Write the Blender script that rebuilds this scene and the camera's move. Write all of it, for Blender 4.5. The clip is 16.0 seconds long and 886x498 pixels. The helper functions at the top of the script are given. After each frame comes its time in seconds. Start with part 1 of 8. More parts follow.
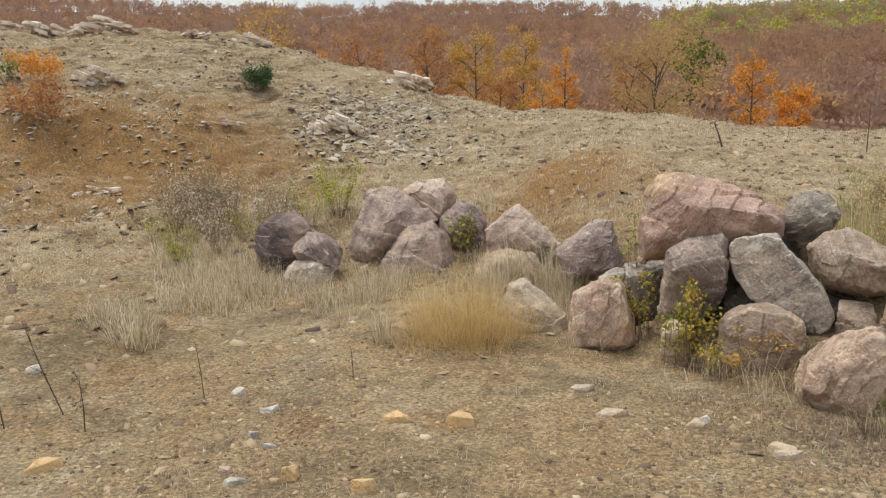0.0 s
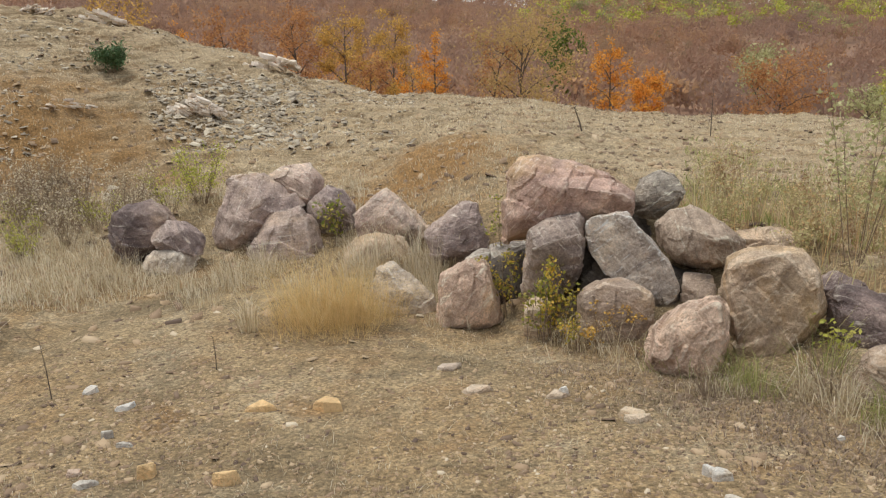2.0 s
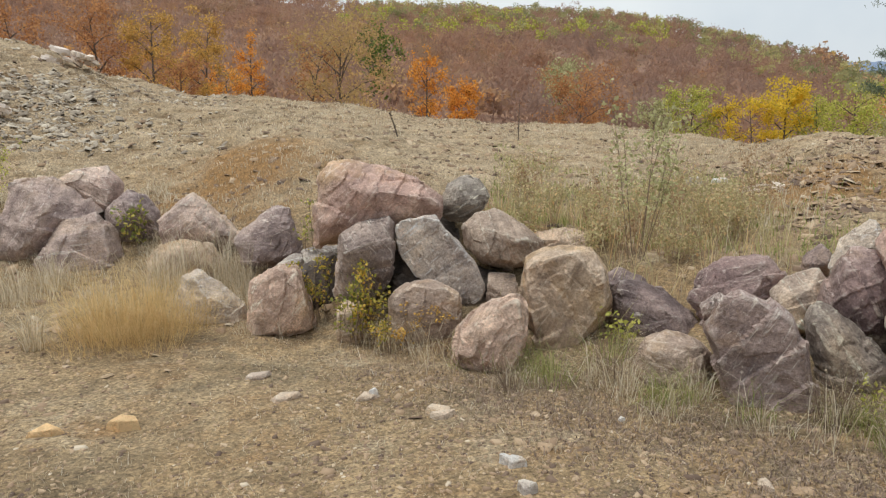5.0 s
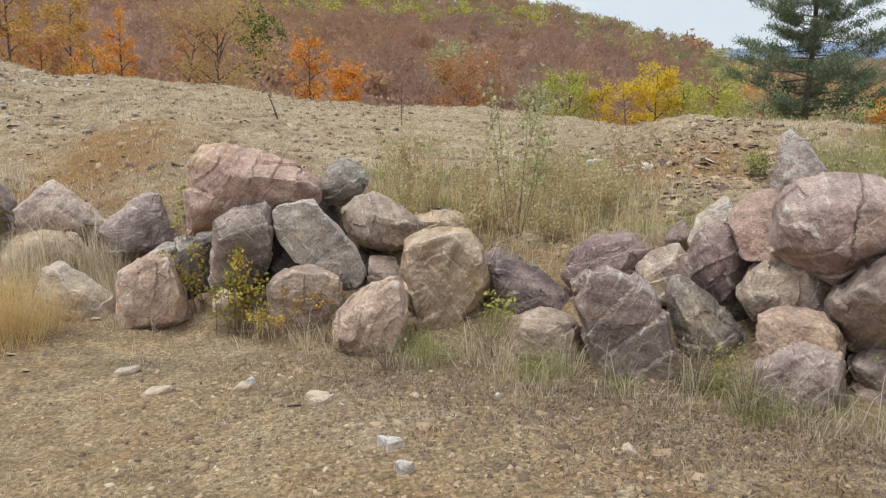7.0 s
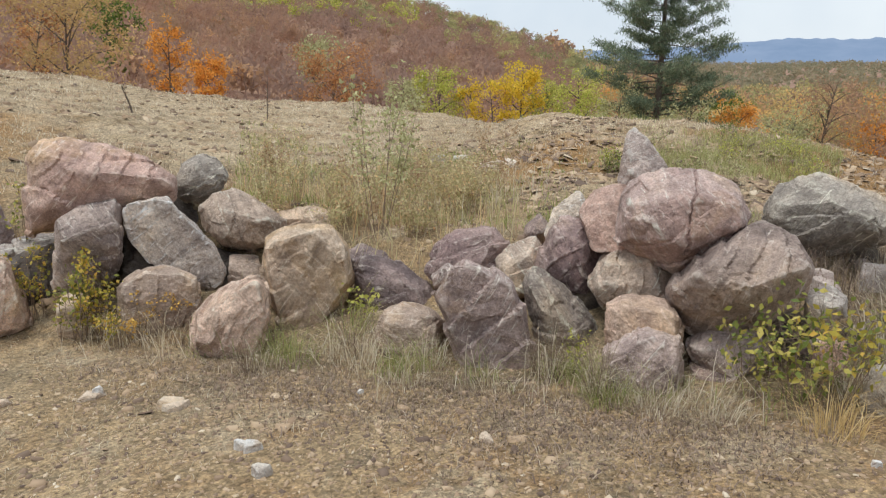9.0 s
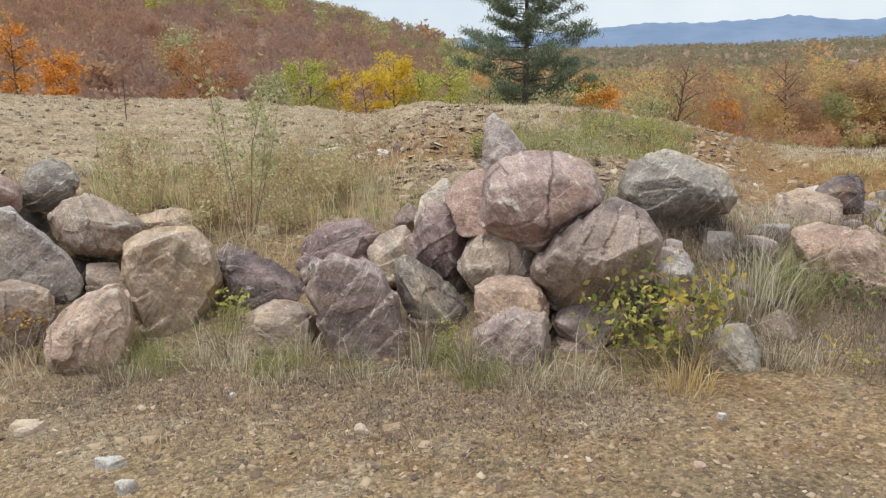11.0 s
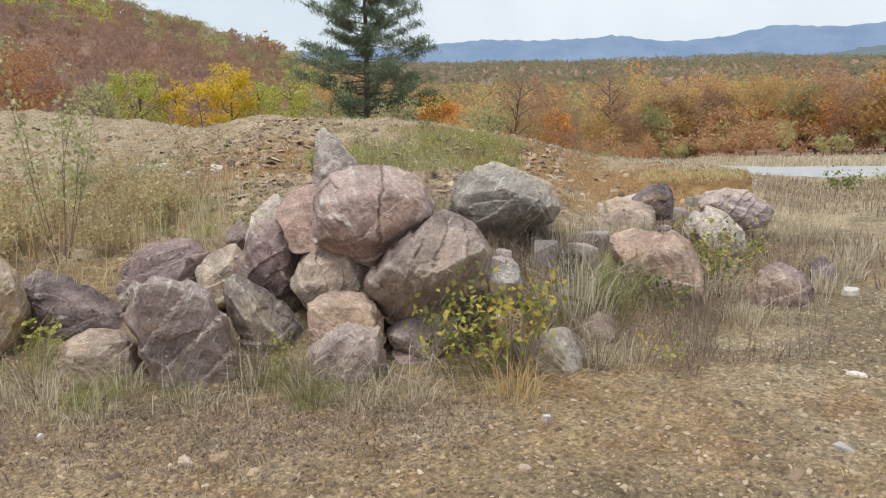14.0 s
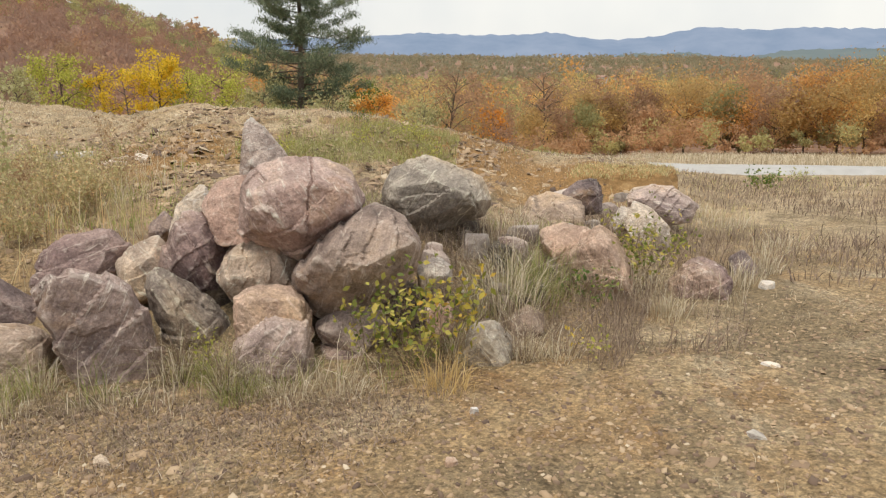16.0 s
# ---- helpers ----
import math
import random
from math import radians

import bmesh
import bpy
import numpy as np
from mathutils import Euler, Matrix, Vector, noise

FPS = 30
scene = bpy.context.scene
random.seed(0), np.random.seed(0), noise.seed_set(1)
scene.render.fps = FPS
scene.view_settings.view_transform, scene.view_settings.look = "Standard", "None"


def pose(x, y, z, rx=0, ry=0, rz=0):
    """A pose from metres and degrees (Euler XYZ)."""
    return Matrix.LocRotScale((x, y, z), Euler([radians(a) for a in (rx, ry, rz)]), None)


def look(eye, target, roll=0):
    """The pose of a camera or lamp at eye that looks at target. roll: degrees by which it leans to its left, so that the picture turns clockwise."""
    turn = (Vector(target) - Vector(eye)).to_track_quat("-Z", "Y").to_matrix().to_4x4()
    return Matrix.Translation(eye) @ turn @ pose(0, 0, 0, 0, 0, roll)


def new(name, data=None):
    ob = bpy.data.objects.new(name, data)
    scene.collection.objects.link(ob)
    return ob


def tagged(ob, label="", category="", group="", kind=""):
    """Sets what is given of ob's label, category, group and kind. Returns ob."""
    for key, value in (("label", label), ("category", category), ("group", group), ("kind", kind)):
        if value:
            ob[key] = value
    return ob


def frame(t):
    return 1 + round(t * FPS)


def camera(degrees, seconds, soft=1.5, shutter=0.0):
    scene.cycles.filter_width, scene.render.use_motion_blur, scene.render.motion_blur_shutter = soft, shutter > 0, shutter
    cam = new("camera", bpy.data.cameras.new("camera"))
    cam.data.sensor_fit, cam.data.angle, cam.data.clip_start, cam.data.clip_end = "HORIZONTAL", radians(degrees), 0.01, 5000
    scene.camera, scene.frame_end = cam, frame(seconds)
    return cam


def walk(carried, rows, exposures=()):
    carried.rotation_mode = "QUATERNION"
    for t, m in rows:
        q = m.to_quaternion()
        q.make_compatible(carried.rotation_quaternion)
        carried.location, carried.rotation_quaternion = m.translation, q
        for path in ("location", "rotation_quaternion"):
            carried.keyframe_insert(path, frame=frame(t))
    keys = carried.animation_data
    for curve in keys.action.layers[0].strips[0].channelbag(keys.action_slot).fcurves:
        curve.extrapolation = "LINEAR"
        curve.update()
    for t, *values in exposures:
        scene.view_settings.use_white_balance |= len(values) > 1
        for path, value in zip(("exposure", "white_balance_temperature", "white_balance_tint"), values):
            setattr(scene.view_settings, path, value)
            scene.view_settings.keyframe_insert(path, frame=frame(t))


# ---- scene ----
cam = camera(61.6, 16.0, soft=1.25)
METRES, EYE, TILT, LEAN, TURN = 0.616, 1.5, -4.43, 1.20, 0.0
ROWS = [
    (0.0, 0.0, 0.0, 0.0, -0.19, -5.26, 2.07),
    (0.5, 0.0362, -0.0026, -0.0113, -3.13, -5.62, 2.53),
    (1.0, 0.0664, -0.0027, -0.0184, -5.21, -5.71, 2.74),
    (1.5, 0.095, -0.0093, -0.0243, -7.47, -6.29, 2.59),
    (2.0, 0.1234, -0.0115, -0.0294, -9.84, -6.78, 2.56),
    (2.5, 0.1467, -0.026, -0.0283, -12.1, -6.58, 2.39),
    (3.0, 0.1644, -0.0461, -0.0248, -13.99, -6.41, 2.29),
    (3.5, 0.1876, -0.0609, -0.0285, -16.36, -6.54, 2.15),
    (4.0, 0.2182, -0.0713, -0.0322, -19.01, -6.67, 2.0),
    (6.5, 0.372, -0.1409, -0.0473, -29.44, -8.13, 2.5),
    (7.0, 0.4021, -0.153, -0.0486, -31.94, -8.6, 2.37),
    (7.5, 0.4297, -0.1699, -0.0485, -34.34, -8.61, 2.04),
    (8.0, 0.4596, -0.1863, -0.0538, -36.58, -8.94, 2.11),
    (8.5, 0.4881, -0.2093, -0.0593, -39.08, -9.22, 1.99),
    (9.0, 0.5142, -0.2356, -0.0564, -41.61, -9.26, 1.94),
    (9.5, 0.5381, -0.2656, -0.0568, -44.42, -9.61, 2.81),
    (12.0, 0.6656, -0.4286, -0.0723, -54.76, -10.62, 3.99),
    (12.5, 0.684, -0.4477, -0.0705, -56.83, -10.59, 3.99),
    (13.0, 0.7034, -0.4628, -0.0693, -58.68, -10.45, 4.14),
    (13.5, 0.7229, -0.4805, -0.0689, -60.52, -10.53, 4.03),
    (14.0, 0.7443, -0.4983, -0.0655, -62.69, -10.3, 4.04),
    (14.5, 0.7557, -0.5079, -0.0691, -65.05, -10.63, 3.71),
    (15.0, 0.765, -0.5155, -0.0711, -66.95, -11.09, 3.25),
    (15.5, 0.7781, -0.5225, -0.0738, -67.49, -11.04, 2.64),
    (16.0, 0.7923, -0.5357, -0.0758, -67.51, -11.1, 2.84),
]
walk(cam, [(t, pose(0, 0, EYE, TILT, LEAN, TURN) @ pose(METRES * x, METRES * y, METRES * z, 90 + pitch, roll, yaw)) for t, x, y, z, yaw, pitch, roll in ROWS],
     exposures=[(0, -0.06, 6550, 5), (4, -0.07, 6400, 5), (7, 0.03, 6100, 5), (12.5, 0.06, 6030, 5), (14.5, 0.06, 6080, 5), (15.5, 0.11, 6800, 7), (16, 0.11, 6850, 7)])

# ---- world and light ----
world = bpy.data.worlds.new("overcast_sky")
scene.world = world
world.use_nodes = True
wn, wl = world.node_tree.nodes, world.node_tree.links
wbg = wn["Background"]
sky = wn.new("ShaderNodeTexSky")
sky.sky_type, sky.sun_disc = "NISHITA", False
sky.sun_elevation, sky.sun_rotation = radians(74), radians(301)
sky.air_density, sky.dust_density = 1.0, 3.0
cloud = wn.new("ShaderNodeTexNoise")
cloud.inputs["Scale"].default_value, cloud.inputs["Detail"].default_value = 3.5, 5
cramp = wn.new("ShaderNodeValToRGB")
cramp.color_ramp.elements[0].position, cramp.color_ramp.elements[0].color = 0.3, (8.9, 9.3, 10.0, 1)
cramp.color_ramp.elements[1].position, cramp.color_ramp.elements[1].color = 0.65, (11.2, 11.2, 11.3, 1)
cmix = wn.new("ShaderNodeMix")
cmix.data_type = "RGBA"
cmix.inputs["Factor"].default_value = 0.85
wl.new(cloud.outputs["Fac"], cramp.inputs["Fac"])
wl.new(sky.outputs["Color"], cmix.inputs["A"])
wl.new(cramp.outputs["Color"], cmix.inputs["B"])
wl.new(cmix.outputs["Result"], wbg.inputs["Color"])
wbg.inputs["Strength"].default_value = 0.088
sun_data = bpy.data.lights.new("sun", "SUN")
sun_data.energy, sun_data.angle, sun_data.color = 2.35, radians(26), (1.0, 0.95, 0.88)
sun = new("sun", sun_data)
sun.matrix_world = look((-3.5, 2.1, 14), (0, 0, 0))


# ---- materials ----
def material(name, build, rough=0.9, bump=0.0, bump_scale=20.0, bump_detail=6.0, coords="Object"):
    """A node material. build(n, l, co) returns the colour socket; co gives the coordinates' socket."""
    m = bpy.data.materials.new(name)
    m.use_nodes = True
    n, l = m.node_tree.nodes, m.node_tree.links
    bsdf = n["Principled BSDF"]
    bsdf.inputs["Roughness"].default_value = rough
    bsdf.inputs["Specular IOR Level"].default_value = 0.25
    tc = n.new("ShaderNodeTexCoord")
    co = tc.outputs[coords]
    colour = build(n, l, co)
    l.new(colour, bsdf.inputs["Base Color"])
    if bump:
        t = n.new("ShaderNodeTexNoise")
        t.inputs["Scale"].default_value, t.inputs["Detail"].default_value = bump_scale, bump_detail
        t.inputs["Roughness"].default_value = 0.65
        l.new(co, t.inputs["Vector"])
        b = n.new("ShaderNodeBump")
        b.inputs["Strength"].default_value, b.inputs["Distance"].default_value = 1.0, bump
        l.new(t.outputs["Fac"], b.inputs["Height"])
        l.new(b.outputs["Normal"], bsdf.inputs["Normal"])
    return m


def noise_node(n, l, co, scale, detail=5.0, rough=0.6, distort=0.0, stretch=None):
    t = n.new("ShaderNodeTexNoise")
    t.inputs["Scale"].default_value, t.inputs["Detail"].default_value = scale, detail
    t.inputs["Roughness"].default_value, t.inputs["Distortion"].default_value = rough, distort
    if stretch:
        mp = n.new("ShaderNodeMapping")
        mp.inputs["Scale"].default_value = stretch
        l.new(co, mp.inputs["Vector"])
        co = mp.outputs["Vector"]
    l.new(co, t.inputs["Vector"])
    return t.outputs["Fac"]


def ramp(n, l, fac, stops):
    r = n.new("ShaderNodeValToRGB")
    e = r.color_ramp.elements
    while len(e) < len(stops):
        e.new(0.5)
    for el, (p, c) in zip(e, stops):
        el.position, el.color = p, (*c, 1)
    l.new(fac, r.inputs["Fac"])
    return r.outputs["Color"]


def mix(n, l, a, b, fac, blend="MIX"):
    m = n.new("ShaderNodeMix")
    m.data_type, m.blend_type = "RGBA", blend
    for socket, value in (("A", a), ("B", b)):
        if isinstance(value, tuple):
            m.inputs[socket].default_value = (*value, 1)
        else:
            l.new(value, m.inputs[socket])
    if isinstance(fac, float):
        m.inputs["Factor"].default_value = fac
    else:
        l.new(fac, m.inputs["Factor"])
    return m.outputs["Result"]


def mask(n, l, fac, lo, hi):
    m = n.new("ShaderNodeMapRange")
    m.inputs["From Min"].default_value, m.inputs["From Max"].default_value = lo, hi
    l.new(fac, m.inputs["Value"])
    return m.outputs["Result"]


def rock_material(name, base, second, dark, lichen, lichen_amount=0.5, vein=0.3, ochre=0.3):
    """Weathered rock: two base tones in blotches, fine grain, dark seams, pale lichen and ochre stains."""
    lichen = tuple(1.12 * q for q in lichen)
    base, second, dark, lichen = (tuple(1.4 * k * (0.7 * q + 0.3 * (0.38 * c[0] + 0.4 * c[1] + 0.2 * c[2])) for q, k in zip(c, (1.06, 0.99, 0.915))) for c in (base, second, dark, lichen))

    def build(n, l, co):
        info = n.new("ShaderNodeObjectInfo")
        add = n.new("ShaderNodeVectorMath")
        add.operation = "MULTIPLY_ADD"
        add.inputs[1].default_value = (1, 1, 1)
        sc = n.new("ShaderNodeMath")
        sc.operation = "MULTIPLY"
        sc.inputs[1].default_value = 37.0
        l.new(info.outputs["Random"], sc.inputs[0])
        l.new(co, add.inputs[0])
        l.new(sc.outputs[0], add.inputs[2])
        v = add.outputs[0]
        tip = n.new("ShaderNodeMath")
        tip.operation = "MULTIPLY_ADD"
        tip.inputs[1].default_value, tip.inputs[2].default_value = 2.4, -1.2
        l.new(info.outputs["Random"], tip.inputs[0])
        bed = n.new("ShaderNodeVectorRotate")
        bed.rotation_type = "Y_AXIS"
        l.new(v, bed.inputs["Vector"])
        l.new(tip.outputs[0], bed.inputs["Angle"])
        b = bed.outputs[0]
        share = 0.25 + 0.5 * max(0.0, ochre)
        warm = tuple((1 - share) * q + share * f for q, f in zip(second, (0.5, 0.35, 0.2)))
        deep = tuple(0.72 * q for q in base)
        c = ramp(n, l, noise_node(n, l, v, 1.1, 4, 0.55, 0.5), [(0.3, deep), (0.43, base), (0.56, second), (0.68, warm)])
        c = mix(n, l, c, ramp(n, l, noise_node(n, l, v, 6.0, 8, 0.7, 0.4), [(0.34, (0.6, 0.58, 0.57)), (0.5, (1.0, 1.0, 1.0)), (0.66, (1.38, 1.37, 1.34))]), 0.85, "MULTIPLY")
        c = mix(n, l, c, ramp(n, l, noise_node(n, l, v, 60, 5, 0.8), [(0.3, (0.55, 0.53, 0.53)), (0.7, (1.5, 1.5, 1.47))]), 0.9, "MULTIPLY")
        layer = noise_node(n, l, b, 2.0, 9, 0.72, 0.5, (0.5, 0.5, 4.5))
        c = mix(n, l, c, ramp(n, l, layer, [(0.36, (0.6, 0.57, 0.57)), (0.5, (1.0, 1.0, 1.0)), (0.63, (1.28, 1.26, 1.22))]), 0.6, "MULTIPLY")
        streak = noise_node(n, l, b, 2.4, 9, 0.72, 0.9, (0.8, 0.8, 2.6))
        c = mix(n, l, c, dark, mask(n, l, streak, 0.57, 0.7))
        rust = noise_node(n, l, v, 1.7, 7, 0.68, 0.5)
        c = mix(n, l, c, (0.5, 0.31, 0.14), mask(n, l, rust, 0.66 - 0.2 * ochre, 1.0 - 0.2 * ochre))
        pale = noise_node(n, l, v, 4.2, 13, 0.84, 0.6)
        c = mix(n, l, c, lichen, mask(n, l, pale, 0.62 - 0.1 * lichen_amount, 0.74 - 0.1 * lichen_amount))
        scratch = noise_node(n, l, b, 4.0, 7, 0.75, 1.2, (0.7, 0.7, 5.0))
        c = mix(n, l, c, tuple(min(0.8, 1.15 * q) for q in lichen), mask(n, l, scratch, 0.57, 0.68))
        spots = noise_node(n, l, v, 21.0, 6, 0.75, 0.4)
        c = mix(n, l, c, lichen, mask(n, l, spots, 0.62, 0.7))
        c = mix(n, l, c, dark, mask(n, l, spots, 0.38, 0.3))
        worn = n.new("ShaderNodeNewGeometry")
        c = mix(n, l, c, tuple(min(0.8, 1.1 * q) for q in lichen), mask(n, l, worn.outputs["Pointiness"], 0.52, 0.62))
        return c
    return material(name, build, 0.92, 0.055, 10.0, 13.0)


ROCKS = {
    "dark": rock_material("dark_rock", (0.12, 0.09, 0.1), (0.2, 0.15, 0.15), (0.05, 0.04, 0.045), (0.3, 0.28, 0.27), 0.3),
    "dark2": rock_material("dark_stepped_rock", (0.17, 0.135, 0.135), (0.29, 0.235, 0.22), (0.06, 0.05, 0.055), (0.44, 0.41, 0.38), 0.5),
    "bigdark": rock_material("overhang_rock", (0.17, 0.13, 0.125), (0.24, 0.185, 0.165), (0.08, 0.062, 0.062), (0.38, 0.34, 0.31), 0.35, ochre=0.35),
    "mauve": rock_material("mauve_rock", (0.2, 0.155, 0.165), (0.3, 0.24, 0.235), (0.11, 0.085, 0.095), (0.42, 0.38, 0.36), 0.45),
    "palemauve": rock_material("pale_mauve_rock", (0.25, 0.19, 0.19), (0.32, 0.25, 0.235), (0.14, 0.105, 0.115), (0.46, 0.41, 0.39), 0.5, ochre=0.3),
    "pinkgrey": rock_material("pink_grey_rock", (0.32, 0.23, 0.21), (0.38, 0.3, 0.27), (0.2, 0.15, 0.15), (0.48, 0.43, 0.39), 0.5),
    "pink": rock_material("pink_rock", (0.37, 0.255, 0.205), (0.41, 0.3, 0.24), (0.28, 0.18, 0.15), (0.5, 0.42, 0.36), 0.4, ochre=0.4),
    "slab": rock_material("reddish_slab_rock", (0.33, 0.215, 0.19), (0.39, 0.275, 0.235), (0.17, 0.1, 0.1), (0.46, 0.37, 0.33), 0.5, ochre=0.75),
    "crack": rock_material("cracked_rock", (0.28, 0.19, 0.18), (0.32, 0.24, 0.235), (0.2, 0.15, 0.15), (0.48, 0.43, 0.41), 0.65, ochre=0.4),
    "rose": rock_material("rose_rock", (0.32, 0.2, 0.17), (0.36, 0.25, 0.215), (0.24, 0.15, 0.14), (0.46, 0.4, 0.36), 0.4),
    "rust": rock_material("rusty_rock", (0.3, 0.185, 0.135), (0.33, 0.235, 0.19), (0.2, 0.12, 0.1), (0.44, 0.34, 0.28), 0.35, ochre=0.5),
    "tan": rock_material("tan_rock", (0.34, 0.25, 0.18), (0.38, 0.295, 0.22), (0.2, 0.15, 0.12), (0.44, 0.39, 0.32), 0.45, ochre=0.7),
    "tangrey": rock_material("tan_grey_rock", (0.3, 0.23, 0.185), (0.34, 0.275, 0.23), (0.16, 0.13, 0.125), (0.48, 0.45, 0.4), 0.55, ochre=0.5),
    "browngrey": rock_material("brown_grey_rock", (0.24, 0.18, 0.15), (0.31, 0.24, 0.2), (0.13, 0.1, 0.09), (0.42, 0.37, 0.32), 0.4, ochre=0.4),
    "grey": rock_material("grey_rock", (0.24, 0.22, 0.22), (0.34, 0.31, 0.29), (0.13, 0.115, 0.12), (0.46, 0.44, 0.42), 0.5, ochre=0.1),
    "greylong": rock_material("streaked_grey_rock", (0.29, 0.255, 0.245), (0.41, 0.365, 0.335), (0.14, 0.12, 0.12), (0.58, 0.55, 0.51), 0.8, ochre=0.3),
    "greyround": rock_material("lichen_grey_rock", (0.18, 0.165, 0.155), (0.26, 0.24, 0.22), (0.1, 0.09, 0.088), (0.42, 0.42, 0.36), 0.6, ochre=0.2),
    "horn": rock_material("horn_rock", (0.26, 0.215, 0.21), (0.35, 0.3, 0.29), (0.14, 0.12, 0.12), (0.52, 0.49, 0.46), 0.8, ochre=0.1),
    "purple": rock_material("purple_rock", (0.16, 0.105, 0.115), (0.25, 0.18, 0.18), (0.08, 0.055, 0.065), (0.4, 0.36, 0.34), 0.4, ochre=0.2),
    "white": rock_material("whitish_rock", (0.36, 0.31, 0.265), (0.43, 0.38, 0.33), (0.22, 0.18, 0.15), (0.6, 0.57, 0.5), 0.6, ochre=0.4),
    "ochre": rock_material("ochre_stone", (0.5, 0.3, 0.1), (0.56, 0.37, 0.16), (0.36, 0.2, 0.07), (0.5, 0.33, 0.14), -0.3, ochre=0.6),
    # Near-black tone: paints the shade of the pile's gaps; some rubble stones share it.
    "void": rock_material("gap_shade_dark_rock", (0.05, 0.042, 0.04), (0.075, 0.062, 0.056), (0.03, 0.025, 0.025), (0.1, 0.09, 0.08), 0.1, ochre=-0.6),
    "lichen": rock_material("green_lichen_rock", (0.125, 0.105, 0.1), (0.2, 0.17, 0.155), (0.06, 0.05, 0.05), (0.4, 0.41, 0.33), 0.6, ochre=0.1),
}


def earth_colour(n, l, co):
    """Stony ochre ground: sandy and brown patches, grey dead-grass litter, rusty earth where the bank is steep, gravel speckle."""
    big = noise_node(n, l, co, 0.3, 6, 0.62, 0.6)
    c = ramp(n, l, big, [(0.3, (0.38, 0.265, 0.145)), (0.48, (0.47, 0.355, 0.215)), (0.68, (0.52, 0.425, 0.285))])
    mid = noise_node(n, l, co, 1.5, 7, 0.68, 0.8)
    c = mix(n, l, c, (0.36, 0.225, 0.115), mask(n, l, mid, 0.5, 0.72))
    litter = noise_node(n, l, co, 2.6, 8, 0.75, 0.5, (1.0, 1.0, 4.0))
    c = mix(n, l, c, (0.31, 0.25, 0.17), mask(n, l, litter, 0.52, 0.66))
    dry = noise_node(n, l, co, 1.1, 8, 0.7, 0.3, (1.0, 1.0, 7.0))
    c = mix(n, l, c, (0.57, 0.49, 0.36), mask(n, l, dry, 0.52, 0.68))
    geo = n.new("ShaderNodeNewGeometry")
    sep_n = n.new("ShaderNodeSeparateXYZ")
    l.new(geo.outputs["Normal"], sep_n.inputs[0])
    steep = n.new("ShaderNodeMath")
    steep.operation = "MULTIPLY_ADD"
    steep.inputs[1].default_value, steep.inputs[2].default_value = 0.12, 0
    l.new(noise_node(n, l, co, 1.2, 5, 0.7), steep.inputs[0])
    add = n.new("ShaderNodeMath")
    add.operation = "ADD"
    l.new(sep_n.outputs["Z"], add.inputs[0])
    l.new(steep.outputs[0], add.inputs[1])
    c = mix(n, l, (0.31, 0.215, 0.125), c, mask(n, l, add.outputs[0], 0.86, 0.98))
    belt = noise_node(n, l, co, 0.55, 6, 0.65, 0.4)
    c = mix(n, l, c, (0.3, 0.235, 0.15), mask(n, l, belt, 0.5, 0.62))
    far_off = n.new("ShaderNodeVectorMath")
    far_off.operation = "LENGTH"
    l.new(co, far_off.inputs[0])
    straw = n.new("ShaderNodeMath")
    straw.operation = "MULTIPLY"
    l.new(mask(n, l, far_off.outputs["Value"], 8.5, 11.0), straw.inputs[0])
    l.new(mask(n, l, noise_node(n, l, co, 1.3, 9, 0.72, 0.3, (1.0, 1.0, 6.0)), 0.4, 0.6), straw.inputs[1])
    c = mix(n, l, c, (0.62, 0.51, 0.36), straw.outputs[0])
    ragged = noise_node(n, l, co, 0.8, 7, 0.7, 0.6)
    for spot, wide in (((1.8, 10.6, 0.4), 1.5), ((-5.4, 13.5, 1.4), 2.6), ((8.4, 7.0, 0.2), 1.3), ((12.2, 3.5, -0.1), 1.7), ((12.9, 4.6, 0.2), 1.4), ((11.75, 2.0, -0.2), 1.3)):
        gap = n.new("ShaderNodeVectorMath")
        gap.operation = "DISTANCE"
        gap.inputs[1].default_value = spot
        l.new(co, gap.inputs[0])
        far = n.new("ShaderNodeMath")
        far.operation = "MULTIPLY_ADD"
        far.inputs[1].default_value = -3.2 * wide
        l.new(ragged, far.inputs[0])
        l.new(gap.outputs["Value"], far.inputs[2])
        c = mix(n, l, c, (0.4, 0.245, 0.11), mask(n, l, far.outputs[0], -0.05 * wide, -1.0 * wide))
    stony = noise_node(n, l, co, 5.0, 9, 0.8, 0.7)
    c = mix(n, l, c, ramp(n, l, stony, [(0.3, (0.5, 0.46, 0.42)), (0.5, (1.0, 1.0, 1.0)), (0.68, (1.4, 1.38, 1.34))]), 0.75, "MULTIPLY")
    fine = noise_node(n, l, co, 42, 6, 0.78)
    c = mix(n, l, c, ramp(n, l, fine, [(0.32, (0.34, 0.32, 0.3)), (0.5, (0.95, 0.95, 0.95)), (0.68, (1.65, 1.6, 1.52))]), 1.0, "MULTIPLY")
    vor = n.new("ShaderNodeTexVoronoi")
    vor.inputs["Scale"].default_value = 46
    wob = n.new("ShaderNodeVectorMath")
    wob.operation = "MULTIPLY_ADD"
    wob.inputs[1].default_value = (0.03, 0.03, 0.03)
    rub = n.new("ShaderNodeTexNoise")
    rub.inputs["Scale"].default_value, rub.inputs["Detail"].default_value = 30, 3
    l.new(co, rub.inputs["Vector"])
    l.new(rub.outputs["Color"], wob.inputs[0])
    l.new(co, wob.inputs[2])
    l.new(wob.outputs[0], vor.inputs["Vector"])
    sep = n.new("ShaderNodeSeparateColor")
    l.new(vor.outputs["Color"], sep.inputs["Color"])
